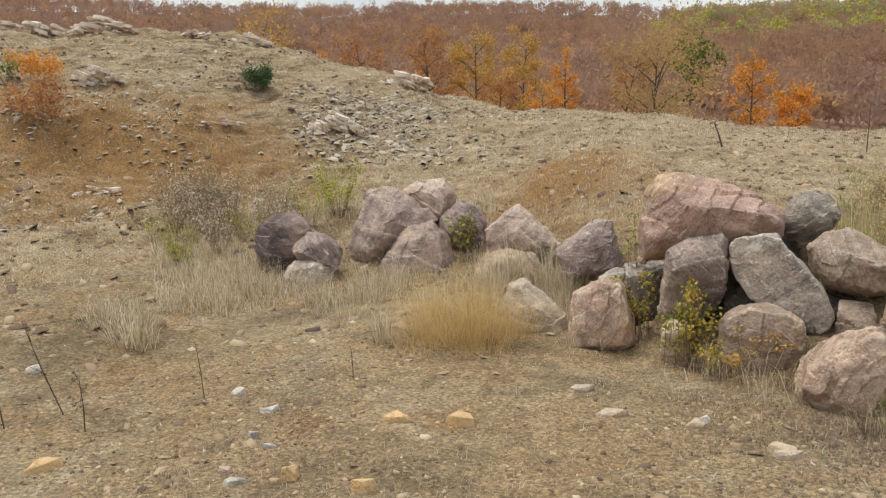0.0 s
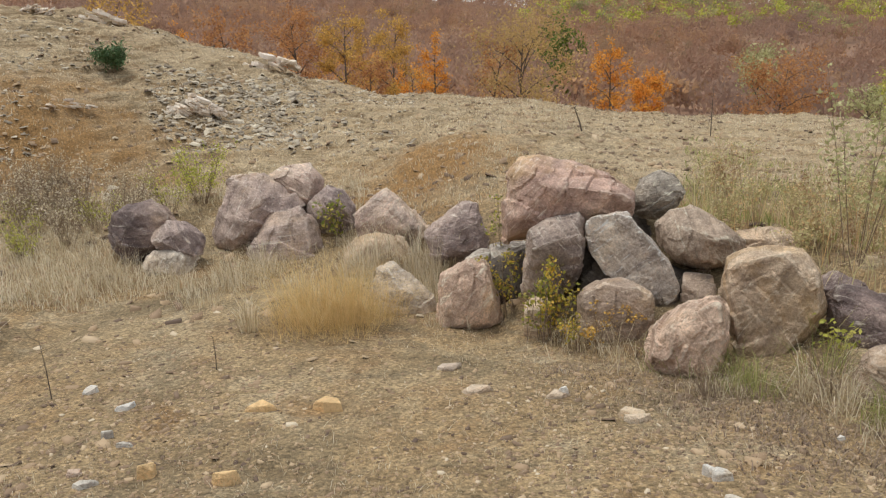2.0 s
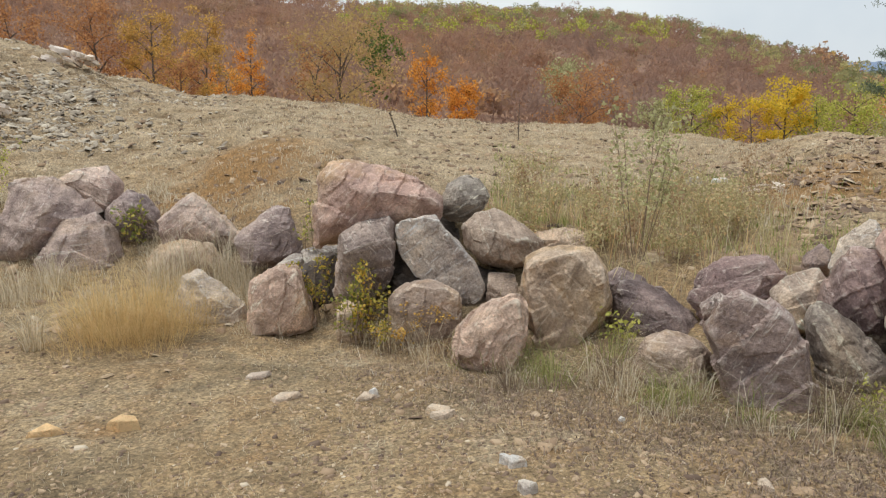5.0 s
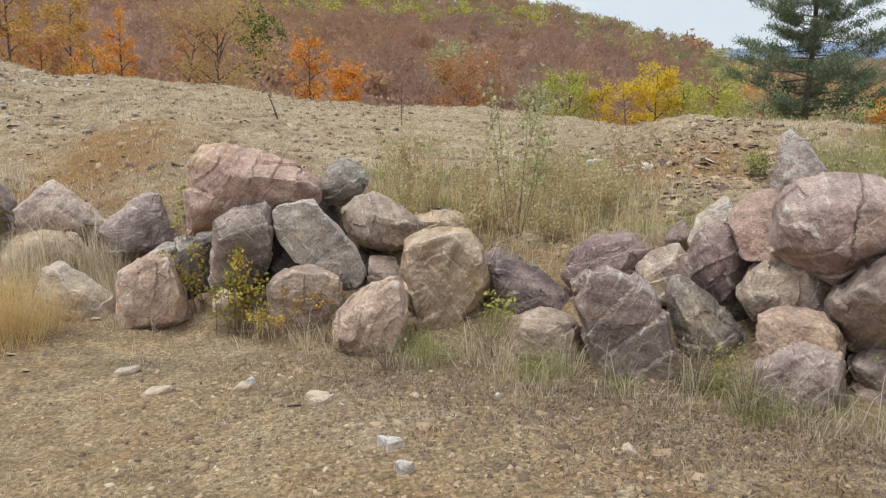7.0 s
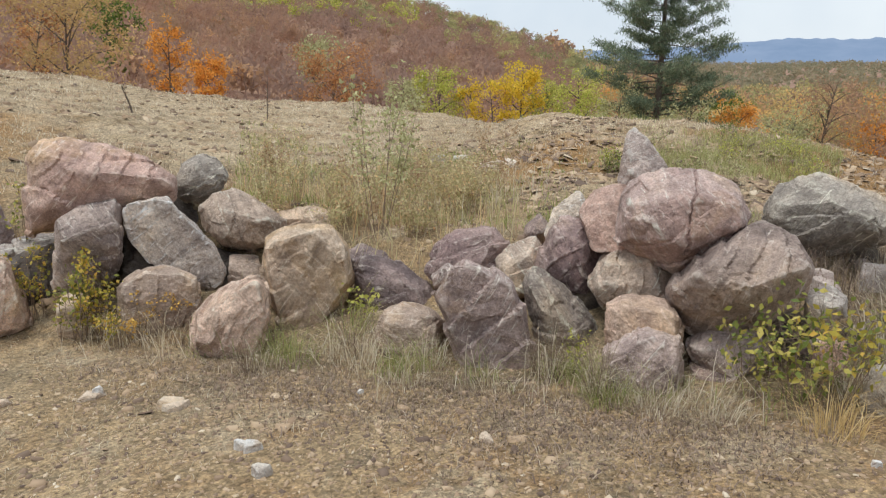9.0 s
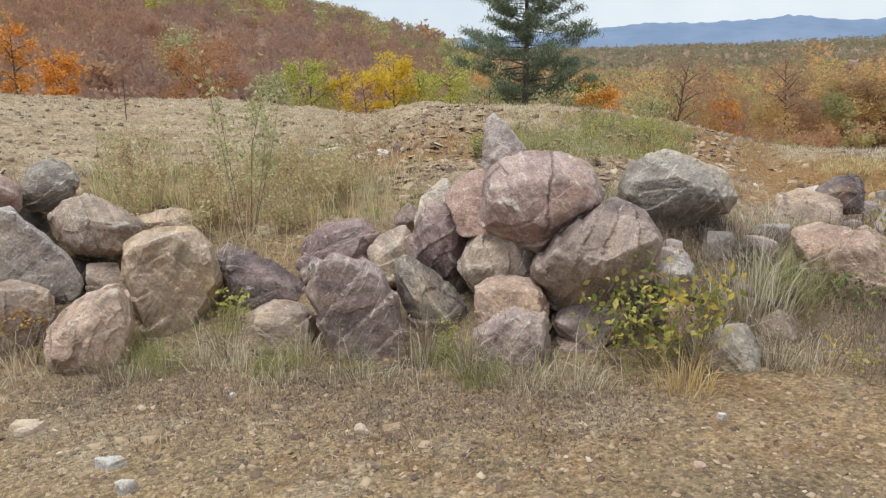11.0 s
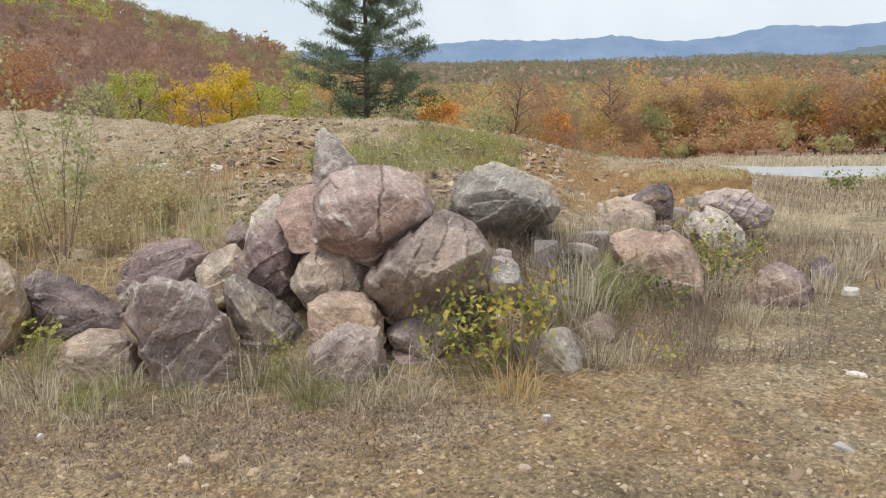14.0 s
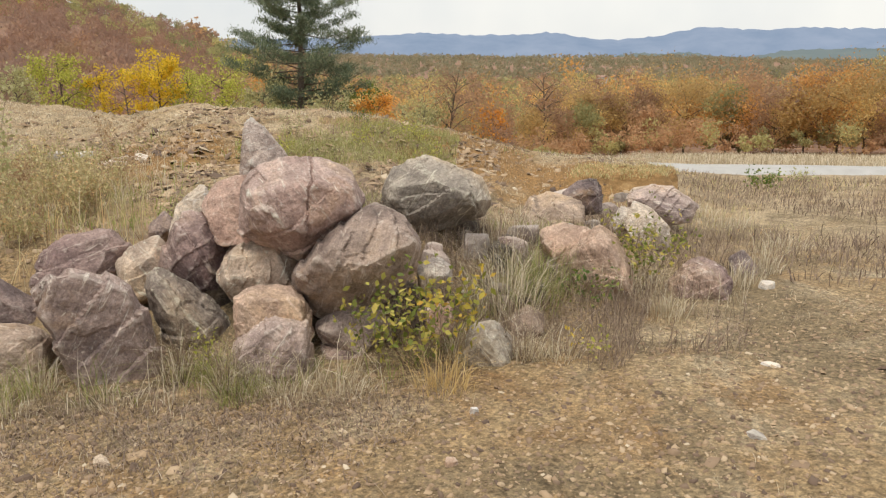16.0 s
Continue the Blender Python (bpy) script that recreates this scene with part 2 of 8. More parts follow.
    chip = ramp(n, l, sep.outputs["Red"], [(0.0, (0.5, 0.46, 0.42)), (0.5, (1.0, 1.0, 1.0)), (0.85, (1.3, 1.26, 1.2)), (1.0, (1.6, 1.55, 1.5))])
    c = mix(n, l, c, chip, 0.55, "MULTIPLY")
    c = mix(n, l, c, (0.635, 0.62, 0.6), 1.0, "MULTIPLY")
    away = n.new("ShaderNodeVectorMath")
    away.operation = "LENGTH"
    l.new(co, away.inputs[0])
    floor = ramp(n, l, noise_node(n, l, co, 0.16, 5, 0.65), [(0.35, (0.2, 0.125, 0.095)), (0.5, (0.27, 0.165, 0.115)), (0.65, (0.33, 0.205, 0.125))])
    return mix(n, l, c, floor, mask(n, l, away.outputs["Value"], 33.0, 44.0))


def flat_noise(name, lo, hi, scale=8.0, rough=0.85, bump=0.0, bump_scale=30.0):
    return material(name, lambda n, l, co: ramp(n, l, noise_node(n, l, co, scale, 5, 0.65), [(0.3, lo), (0.7, hi)]), rough, bump, bump_scale)


def island(name, stops, rough=0.8, patch=None, patch_scale=0.05, translucent=0.0, crown=0.0, gain=1.3):
    """Leaves, blades and chips: each island takes its tone from the ramp, whole stands shift by a slow noise.
    crown: trees per metre; then each crown has its tone from the ramp and its leaves differ but little."""
    stops = [(p, tuple(min(0.9, gain * q) for q in c)) for p, c in stops]

    def build(n, l, co):
        geo = n.new("ShaderNodeNewGeometry")
        if crown:
            cell = n.new("ShaderNodeTexVoronoi")
            cell.inputs["Scale"].default_value = crown
            l.new(co, cell.inputs["Vector"])
            sep = n.new("ShaderNodeSeparateColor")
            l.new(cell.outputs["Color"], sep.inputs["Color"])
            c = ramp(n, l, sep.outputs["Red"], stops)
            c = mix(n, l, c, ramp(n, l, geo.outputs["Random Per Island"], [(0.0, (0.82, 0.82, 0.82)), (1.0, (1.16, 1.16, 1.16))]), 1.0, "MULTIPLY")
        else:
            c = ramp(n, l, geo.outputs["Random Per Island"], stops)
        if patch:
            p = ramp(n, l, noise_node(n, l, co, patch_scale, 3, 0.6), patch)
            c = mix(n, l, p, c, 0.5 if crown else 0.35)
        return c
    m = material(name, build, rough)
    if translucent:
        n, l = m.node_tree.nodes, m.node_tree.links
        b = n["Principled BSDF"]
        t = n.new("ShaderNodeBsdfTranslucent")
        s = n.new("ShaderNodeMixShader")
        s.inputs[0].default_value = translucent
        l.new(b.inputs["Base Color"].links[0].from_socket, t.inputs["Color"])
        l.new(b.outputs[0], s.inputs[1])
        l.new(t.outputs[0], s.inputs[2])
        l.new(s.outputs[0], n["Material Output"].inputs["Surface"])
    return m


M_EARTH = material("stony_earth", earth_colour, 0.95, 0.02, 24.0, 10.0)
M_OCHRE = material("bare_ochre_earth", lambda n, l, co: mix(n, l, ramp(n, l, noise_node(n, l, co, 1.6, 8, 0.7, 0.6, (1.0, 1.0, 5.0)), [(0.34, (0.17, 0.105, 0.05)), (0.5, (0.31, 0.19, 0.085)), (0.66, (0.42, 0.29, 0.15))]),
                   ramp(n, l, noise_node(n, l, co, 30, 6, 0.75), [(0.3, (0.6, 0.58, 0.55)), (0.7, (1.35, 1.33, 1.3))]), 0.8, "MULTIPLY"), 0.95, 0.03, 14.0, 10.0)
M_BARK = flat_noise("bark", (0.09, 0.072, 0.06), (0.19, 0.15, 0.12), 14, 0.9, 0.02, 40)
M_TWIG = flat_noise("twig", (0.17, 0.12, 0.085), (0.3, 0.22, 0.16), 20)
M_STEM = flat_noise("pale_rusty_stems", (0.34, 0.23, 0.14), (0.5, 0.38, 0.24), 6)
M_ROAD = flat_noise("pale_asphalt", (0.36, 0.35, 0.34), (0.44, 0.43, 0.42), 3, 0.9)
M_CHIPS = island("schist_chips", [(0.0, (0.09, 0.062, 0.048)), (0.2, (0.17, 0.118, 0.082)), (0.55, (0.25, 0.175, 0.113)), (0.8, (0.32, 0.23, 0.148)), (0.97, (0.37, 0.28, 0.19)), (1.0, (0.46, 0.39, 0.3))], 0.85)
M_SLATE = island("slate_chips", [(0.0, (0.16, 0.13, 0.1)), (0.5, (0.3, 0.255, 0.2)), (1.0, (0.44, 0.385, 0.31))], 0.8)
M_STRAW = island("straw", [(0.0, (0.3, 0.24, 0.16)), (0.5, (0.5, 0.43, 0.31)), (1.0, (0.68, 0.62, 0.52))], 0.8, translucent=0.55)
M_GOLD = island("golden_grass", [(0.0, (0.38, 0.27, 0.12)), (0.5, (0.52, 0.38, 0.18)), (1.0, (0.64, 0.51, 0.29))], 0.8, translucent=0.45)
M_DEAD = island("dead_stalks", [(0.0, (0.16, 0.125, 0.09)), (0.5, (0.27, 0.215, 0.155)), (1.0, (0.4, 0.33, 0.24))], 0.85, translucent=0.3)
M_GREEN = island("green_grass", [(0.0, (0.16, 0.18, 0.055)), (0.5, (0.25, 0.27, 0.09)), (1.0, (0.42, 0.38, 0.19))], 0.8, translucent=0.45)
M_BANKGRASS = island("bank_grass", [(0.0, (0.2, 0.2, 0.08)), (0.5, (0.3, 0.3, 0.12)), (1.0, (0.42, 0.39, 0.2))], 0.8, translucent=0.4)
M_RUSTGRASS = island("rusty_weeds", [(0.0, (0.2, 0.12, 0.07)), (0.5, (0.32, 0.21, 0.12)), (1.0, (0.44, 0.33, 0.2))], 0.8, translucent=0.4)
M_WALL = flat_noise("pale_plaster", (0.5, 0.48, 0.44), (0.6, 0.58, 0.54), 0.5)
M_TILE = flat_noise("faded_roof_tiles", (0.28, 0.18, 0.14), (0.36, 0.24, 0.19), 1.0)
M_PANE = flat_noise("dark_window_glass", (0.06, 0.07, 0.08), (0.1, 0.11, 0.12), 0.5, 0.2)
M_LEAF_YELLOW = island("yellow_leaves", [(0.0, (0.4, 0.32, 0.04)), (0.5, (0.62, 0.45, 0.05)), (1.0, (0.69, 0.52, 0.07))], 0.7, translucent=0.5)
M_LEAF_ORANGE = island("orange_leaves", [(0.0, (0.36, 0.16, 0.04)), (0.5, (0.58, 0.26, 0.05)), (1.0, (0.69, 0.38, 0.09))], 0.7, translucent=0.5)
M_LEAF_RUST = island("rust_leaves", [(0.0, (0.24, 0.12, 0.06)), (0.5, (0.38, 0.19, 0.085)), (1.0, (0.5, 0.28, 0.12))], 0.75, translucent=0.5)
M_LEAF_OAK = island("oak_leaves", [(0.0, (0.28, 0.18, 0.06)), (0.5, (0.46, 0.29, 0.08)), (1.0, (0.62, 0.41, 0.13))], 0.75, translucent=0.5)
M_LEAF_LIME = island("lime_leaves", [(0.0, (0.24, 0.27, 0.05)), (0.5, (0.38, 0.38, 0.08)), (1.0, (0.56, 0.53, 0.15))], 0.7, translucent=0.5)
M_LEAF_OLIVE = island("olive_leaves", [(0.0, (0.24, 0.23, 0.1)), (0.5, (0.36, 0.35, 0.18)), (1.0, (0.5, 0.48, 0.28))], 0.75, translucent=0.4)
M_LEAF_GREEN = island("green_leaves", [(0.0, (0.06, 0.1, 0.025)), (0.5, (0.12, 0.17, 0.04)), (1.0, (0.25, 0.27, 0.06))], 0.7, translucent=0.3)
M_NEEDLE = island("pine_needles", [(0.0, (0.08, 0.105, 0.07)), (0.6, (0.135, 0.17, 0.105)), (1.0, (0.24, 0.265, 0.165))], 0.7, translucent=0.25)
M_JUNIPER = island("juniper_needles", [(0.0, (0.04, 0.08, 0.035)), (0.6, (0.08, 0.14, 0.06)), (1.0, (0.14, 0.2, 0.1))], 0.7)
M_HILL = island("hill_wood", [(0.0, (0.17, 0.115, 0.1)), (0.4, (0.25, 0.165, 0.135)), (0.75, (0.31, 0.195, 0.14)), (1.0, (0.33, 0.225, 0.13))], 0.9,
                [(0.28, (0.36, 0.265, 0.22)), (0.45, (0.42, 0.28, 0.205)), (0.58, (0.47, 0.275, 0.17)), (0.7, (0.43, 0.32, 0.185))], 0.03, translucent=0.5, crown=0.2, gain=1.5)
# Paler, greyer olive: distance haze is put into the far leaves' colour.
M_FAR = island("far_woods", [(0.0, (0.2, 0.2, 0.13)), (0.5, (0.27, 0.25, 0.16)), (1.0, (0.34, 0.27, 0.17))], 0.95,
               [(0.35, (0.25, 0.26, 0.18)), (0.5, (0.31, 0.28, 0.19)), (0.65, (0.36, 0.28, 0.18))], 0.012, translucent=0.5, crown=0.05)
M_V_GOLD = island("faded_gold_leaves", [(0.0, (0.29, 0.21, 0.1)), (0.5, (0.43, 0.3, 0.13)), (1.0, (0.54, 0.39, 0.16))], 0.8, translucent=0.5, crown=0.16, gain=1.42)
M_V_RUSSET = island("faded_russet_leaves", [(0.0, (0.24, 0.16, 0.115)), (0.5, (0.34, 0.215, 0.13)), (1.0, (0.43, 0.265, 0.145))], 0.8, translucent=0.5, crown=0.16, gain=1.42)
M_V_OLIVE = island("faded_olive_leaves", [(0.0, (0.2, 0.2, 0.1)), (0.5, (0.3, 0.28, 0.135)), (1.0, (0.42, 0.37, 0.17))], 0.8, translucent=0.5, crown=0.16, gain=1.42)
M_V_ORANGE = island("faded_orange_leaves", [(0.0, (0.36, 0.2, 0.08)), (0.5, (0.5, 0.28, 0.1)), (1.0, (0.6, 0.35, 0.13))], 0.8, translucent=0.5, crown=0.16, gain=1.42)
M_BRAMBLE = island("yellowing_bramble_leaves", [(0.0, (0.14, 0.15, 0.03)), (0.35, (0.3, 0.27, 0.05)), (0.7, (0.5, 0.38, 0.07)), (1.0, (0.55, 0.33, 0.07))], 0.6, translucent=0.4)
M_BRAMBLE_ORANGE = island("orange_bramble_leaves", [(0.0, (0.3, 0.18, 0.05)), (0.5, (0.5, 0.3, 0.07)), (1.0, (0.55, 0.38, 0.1))], 0.6, translucent=0.4)
M_BUSHLEAF = island("dull_bush_leaves", [(0.0, (0.1, 0.13, 0.03)), (0.4, (0.2, 0.22, 0.05)), (0.75, (0.38, 0.34, 0.08)), (1.0, (0.52, 0.42, 0.12))], 0.6, translucent=0.4)
M_MAUVEWEED = island("brown_mauve_dead_weeds", [(0.0, (0.13, 0.095, 0.075)), (0.5, (0.22, 0.165, 0.13)), (1.0, (0.34, 0.265, 0.2))], 0.85, translucent=0.3)
M_WEEDLEAF = island("pale_olive_weed_leaves", [(0.0, (0.27, 0.25, 0.11)), (0.4, (0.42, 0.37, 0.2)), (0.75, (0.54, 0.46, 0.28)), (1.0, (0.58, 0.38, 0.2))], 0.8, translucent=0.4)


# ---- mesh helpers ----
def mesh_object(name, verts, faces, mat, parent=None, label="", smooth=False):
    me = bpy.data.meshes.new(name)
    me.from_pydata([tuple(v) for v in verts], [], faces)
    me.materials.append(mat)
    if smooth:
        me.polygons.foreach_set("use_smooth", [True] * len(me.polygons))
    ob = new(name, me)
    if parent:
        ob.parent = parent
    if label:
        ob["label"] = label
    return ob


def fast_mesh(name, verts, faces, mat, parent=None, label=""):
    """From numpy arrays: verts (n, 3), faces (m, k) with one k."""
    me = bpy.data.meshes.new(name)
    verts, faces = np.asarray(verts, np.float32), np.asarray(faces, np.int32)
    m, k = faces.shape
    me.vertices.add(len(verts))
    me.vertices.foreach_set("co", verts.ravel())
    me.loops.add(m * k)
    me.loops.foreach_set("vertex_index", faces.ravel())
    me.polygons.add(m)
    me.polygons.foreach_set("loop_start", np.arange(0, m * k, k, dtype=np.int32))
    me.update(calc_edges=True)
    me.validate()
    me.materials.append(mat)
    ob = new(name, me)
    if parent:
        ob.parent = parent
    if label:
        ob["label"] = label
    return ob


def part(name, bm, mat, parent=None, label="", smooth=True):
    me = bpy.data.meshes.new(name)
    bm.to_mesh(me)
    bm.free()
    me.materials.append(mat)
    if smooth:
        me.polygons.foreach_set("use_smooth", [True] * len(me.polygons))
    ob = new(name, me)
    if parent:
        ob.parent = parent
    if label:
        ob["label"] = label
    return ob


def tubes(paths, sides=5):
    """Tapered tubes along polylines: paths of [(point, radius), ...]. Returns verts, quads."""
    V, F = [], []
    for path in paths:
        pts = np.array([p for p, _ in path], float)
        base = len(V)
        for i, (p, rad) in enumerate(path):
            d = pts[min(i + 1, len(pts) - 1)] - pts[max(i - 1, 0)]
            d = d / (np.linalg.norm(d) + 1e-9)
            a = np.cross(d, (0.3, 0.9, 0.2) if abs(d[1]) < 0.8 else (1, 0, 0))
            a /= np.linalg.norm(a) + 1e-9
            b = np.cross(d, a)
            for k in range(sides):
                t = 2 * math.pi * k / sides
                V.append(pts[i] + rad * (math.cos(t) * a + math.sin(t) * b))
        for i in range(len(path) - 1):
            for k in range(sides):
                q = base + i * sides
                F.append((q + k, q + (k + 1) % sides, q + sides + (k + 1) % sides, q + sides + k))
    return np.array(V), F


def leaves(centres, size, rng, flat=0.0, ratio=0.55, rise=0.0, simple=False):
    """A diamond leaf of about that size, folded along its midrib, at each centre."""
    n = len(centres)
    d = rng.normal(size=(n, 3))
    d[:, 2] += rise * np.sign(d[:, 2])
    d /= np.linalg.norm(d, axis=1)[:, None]
    e = rng.normal(size=(n, 3))
    e[:, 2] += flat * 3
    s = np.cross(d, e)
    s /= np.linalg.norm(s, axis=1)[:, None] + 1e-9
    up = np.cross(s, d)
    L = (size * rng.uniform(0.6, 1.3, n))[:, None]
    c = np.asarray(centres)
    if simple:
        v = np.stack([c - d * L / 2 - s * L * ratio / 2, c - d * L / 2 + s * L * ratio / 2, c + d * L * 0.6], 1).reshape(-1, 3)
        return v, np.arange(n * 3).reshape(-1, 3)
    v = np.stack([c - d * L / 2, c + s * L * ratio / 2 + up * L * 0.08, c + d * L / 2, c - s * L * ratio / 2 + up * L * 0.08], 1).reshape(-1, 3)
    f = np.arange(n * 4).reshape(-1, 4)
    return v, f


def blades(roots, heights, rng, width=0.004, lean=0.35, droop=0.3, angle=None, lean_min=0.0):
    """Grass blades: three stations, tapering to a tip, bent over. Returns verts, triangles."""
    n = len(roots)
    a = rng.uniform(0, 2 * math.pi, n) if angle is None else angle
    b = a + rng.uniform(-0.9, 0.9, n)
    out = np.stack([np.cos(a), np.sin(a), np.zeros(n)], 1)
    side = np.stack([-np.sin(b), np.cos(b), np.zeros(n)], 1)
    h = np.asarray(heights)[:, None]
    w = width * rng.uniform(0.6, 1.4, n)[:, None]
    k = (rng.uniform(0, 1, n) * np.asarray(lean) + lean_min)[:, None]
    dr = rng.uniform(0, droop, n)[:, None]
    r = np.asarray(roots)
    up = np.array([0, 0, 1.0])
    m = r + up * h * 0.55 + out * h * k * 0.4
    t = r + up * h * (1 - dr * 0.6) + out * h * (k + dr)
    v = np.stack([r - side * w, r + side * w, m - side * w * 0.8, m + side * w * 0.8, t], 1).reshape(-1, 3)
    i = np.arange(n)[:, None] * 5
    f = np.concatenate([i + np.array([[0, 1, 3]]), i + np.array([[0, 3, 2]]), i + np.array([[2, 3, 4]])], 0)
    return v, f


# ---- ground ----
def knots(az, degrees, values):
    return np.interp(az, degrees, values)


def height(x, y):
    """The lie of the land: a gravel pad falling gently away, a spoil bank behind the boulders, a wooded hill, the plain."""
    x, y = np.asarray(x, float), np.asarray(y, float)
    r0 = np.hypot(x, y)
    az = np.degrees(np.arctan2(x, y))
    K = []
    plane = lambda r: -0.005 - r * (0.02095 * np.sin(np.radians(az)) + 0.0775 * np.cos(np.radians(az)))
    r1 = knots(az, [-90, -35, -24, -12, 0, 6, 13, 20, 30, 41, 52, 72, 80, 100, 150], [6, 6, 6, 8.6, 8.6, 8, 6.3, 5.6, 5.2, 4.4, 4.3, 4.3, 5.9, 5.8, 6])
    z1 = plane(r1) + knots(az, [-40, -24, -12, 0, 6, 13], [0.1, 0.08, 0.33, 0.34, 0.2, 0])
    r2 = knots(az, [-35, -12, 0, 6, 13, 20, 30, 41, 52, 60, 70, 76, 84, 100], [10, 11, 11, 10, 8.3, 7.5, 7.2, 7, 6.5, 6.5, 7.5, 8.5, 9, 9])
    z2 = knots(az, [-120, -35, -24, -12, 0, 6, 13, 20, 30, 41, 52, 60, 70, 76, 84, 90, 100, 130], [0, .3, .25, .1, .1, .05, .2, .1, 0, -.1, -.05, 0, -.2, -.33, -.25, -.35, -.2, 0])
    r3 = knots(az, [-35, -24, -12, 0, 6, 13, 20, 30, 41, 52, 63, 70, 84, 90, 100], [14, 14, 14, 13.5, 12, 10.5, 10, 11, 11, 10.5, 10.5, 11, 11, 13, 13])
    z3 = knots(az, [-120, -35, -24, -12, 0, 6, 13, 20, 30, 41, 46, 52, 63, 70, 76, 84, 90, 100, 130], [0, .9, .94, .7, .5, .45, .75, .5, .2, 0, 0, .25, .2, 0, -.35, -.3, -.6, -.4, 0])
    r4 = knots(az, [-35, -24, -12, 0, 13, 20, 30, 41, 46, 52, 63, 76, 84, 90, 100], [15.0, 15.0, 17.0, 17, 15, 15, 16, 16, 15, 13, 13, 13, 13, 17, 17])
    z4 = knots(az, [-120, -35, -24, -12, 0, 6, 13, 20, 30, 41, 46, 52, 57, 63, 70, 76, 84, 90, 100, 130], [0.3, 2.1, 2, 1.9, 1.5, 1.2, 1.15, .8, .4, .2, .1, .55, .5, .45, .2, -.2, -.1, -.85, -.6, 0])
    r5 = knots(az, [-35, -16, -8.7, 0, 22, 28, 36, 41, 46, 49, 52, 63, 76, 83, 86, 100], [25, 25, 24, 22, 22, 23, 24, 23, 20, 17, 15.5, 15, 15, 14.5, 20, 20])
    z5 = knots(az, [-120, -35, -24, -16, -13, -8.7, -3, 0, 5.4, 15.7, 21.5, 28.5, 35.7, 41, 46, 49, 52, 57, 63, 70, 76, 83, 86, 100, 130],
               [0.5, 4.9, 4.8, 4.75, 4.4, 3.8, 3.0, 2.3, 1.83, 1.42, 1.0, .65, .6, .3, .2, .55, .7, .64, .55, .27, -.18, -.22, -1.05, -.8, -.3])
    r6, z6 = r5 + knots(az, [76, 86], [8, 4]), z5 - knots(az, [70, 76, 86], [1.6, 1.2, 0.3])
    r7, z7 = 45 + 0 * az, knots(az, [-120, -35, 20, 50, 70, 86, 100, 140], [0, 1, -2, -4, -5, -3.2, -2.5, -1])
    r8, z8 = 90 + 0 * az, knots(az, [-120, -35, 20, 45, 60, 100, 140], [3, 5, 1, -4, -8, -6, -2])
    r9, z9 = 260 + 0 * az, knots(az, [-120, -35, 6, 18, 33, 41, 46, 50, 53, 60, 100, 140], [20, 43, 37, 30, 26, 20.5, 13, 7.5, -4, -14, -12, -5])
    r10, z10 = 600 + 0 * az, knots(az, [-120, 40, 55, 100], [20, 25, -15, -15])
    r11, z11 = 2600 + 0 * az, 30 + 0 * az
    r12, z12 = 4900 + 0 * az, 34 + 0 * az
    R = [0 * az, 4.2 + 0 * az, r1, r2, r3, r4, r5, r6, r7, r8, r9, r10, r11, r12]
    Z = [0 * az - 0.005, plane(4.2), z1, z2, z3, z4, z5, z6, z7, z8, z9, z10, z11, z12]

    def profile(r):
        z = np.full_like(r, 20.0)
        done = np.zeros(r.shape, bool)
        for a in range(len(R) - 1):
            s = (~done) & (r <= R[a + 1])
            t = np.clip((r - R[a]) / np.maximum(R[a + 1] - R[a], 1e-6), 0, 1)
            z = np.where(s, Z[a] + (Z[a + 1] - Z[a]) * t, z)
            done |= s
        return z
    heaps = 0
    for hx, hy, lift, wide in ((2.9, 6.9, 0.4, 0.55), (3.9, 5.9, 0.28, 0.5), (4.6, 4.7, 0.2, 0.5), (5.2, 3.1, 0.38, 0.5), (5.6, 2.1, 0.36, 0.5),
                               (6.3, 1.6, 0.22, 0.6), (7.2, 1.1, 0.16, 0.8), (-0.3, 10.0, 0.3, 0.7), (1.0, 9.0, 0.2, 0.5), (423.0, 79.5, 6.5, 24.0)):
        heaps = heaps + lift * np.exp(-((x - hx) ** 2 + (y - hy) ** 2) / (2 * wide ** 2))
    return heaps + sum(w * profile(r0 * k) for k, w in ((0.965, 0.25), (0.988, 0.25), (1.012, 0.25), (1.035, 0.25)))


def fbm(x, y, scale, seed=0, octaves=4):
    """Cheap value noise on a lattice, about -1 to 1."""
    x, y = np.asarray(x, float) * scale + 91.7 * seed, np.asarray(y, float) * scale - 47.3 * seed
    total, amp = 0, 1.0
    for _ in range(octaves):
        xi, yi = np.floor(x), np.floor(y)
        fx, fy = x - xi, y - yi
        fx, fy = fx * fx * (3 - 2 * fx), fy * fy * (3 - 2 * fy)
        h = lambda a, b: np.modf(np.abs(np.sin(a * 127.1 + b * 311.7) * 43758.5453))[0] * 2 - 1
        total = total + amp * ((h(xi, yi) * (1 - fx) + h(xi + 1, yi) * fx) * (1 - fy) + (h(xi, yi + 1) * (1 - fx) + h(xi + 1, yi + 1) * fx) * fy)
        x, y, amp = x * 2.03 + 11.3, y * 2.03 + 5.7, amp * 0.5
    return total


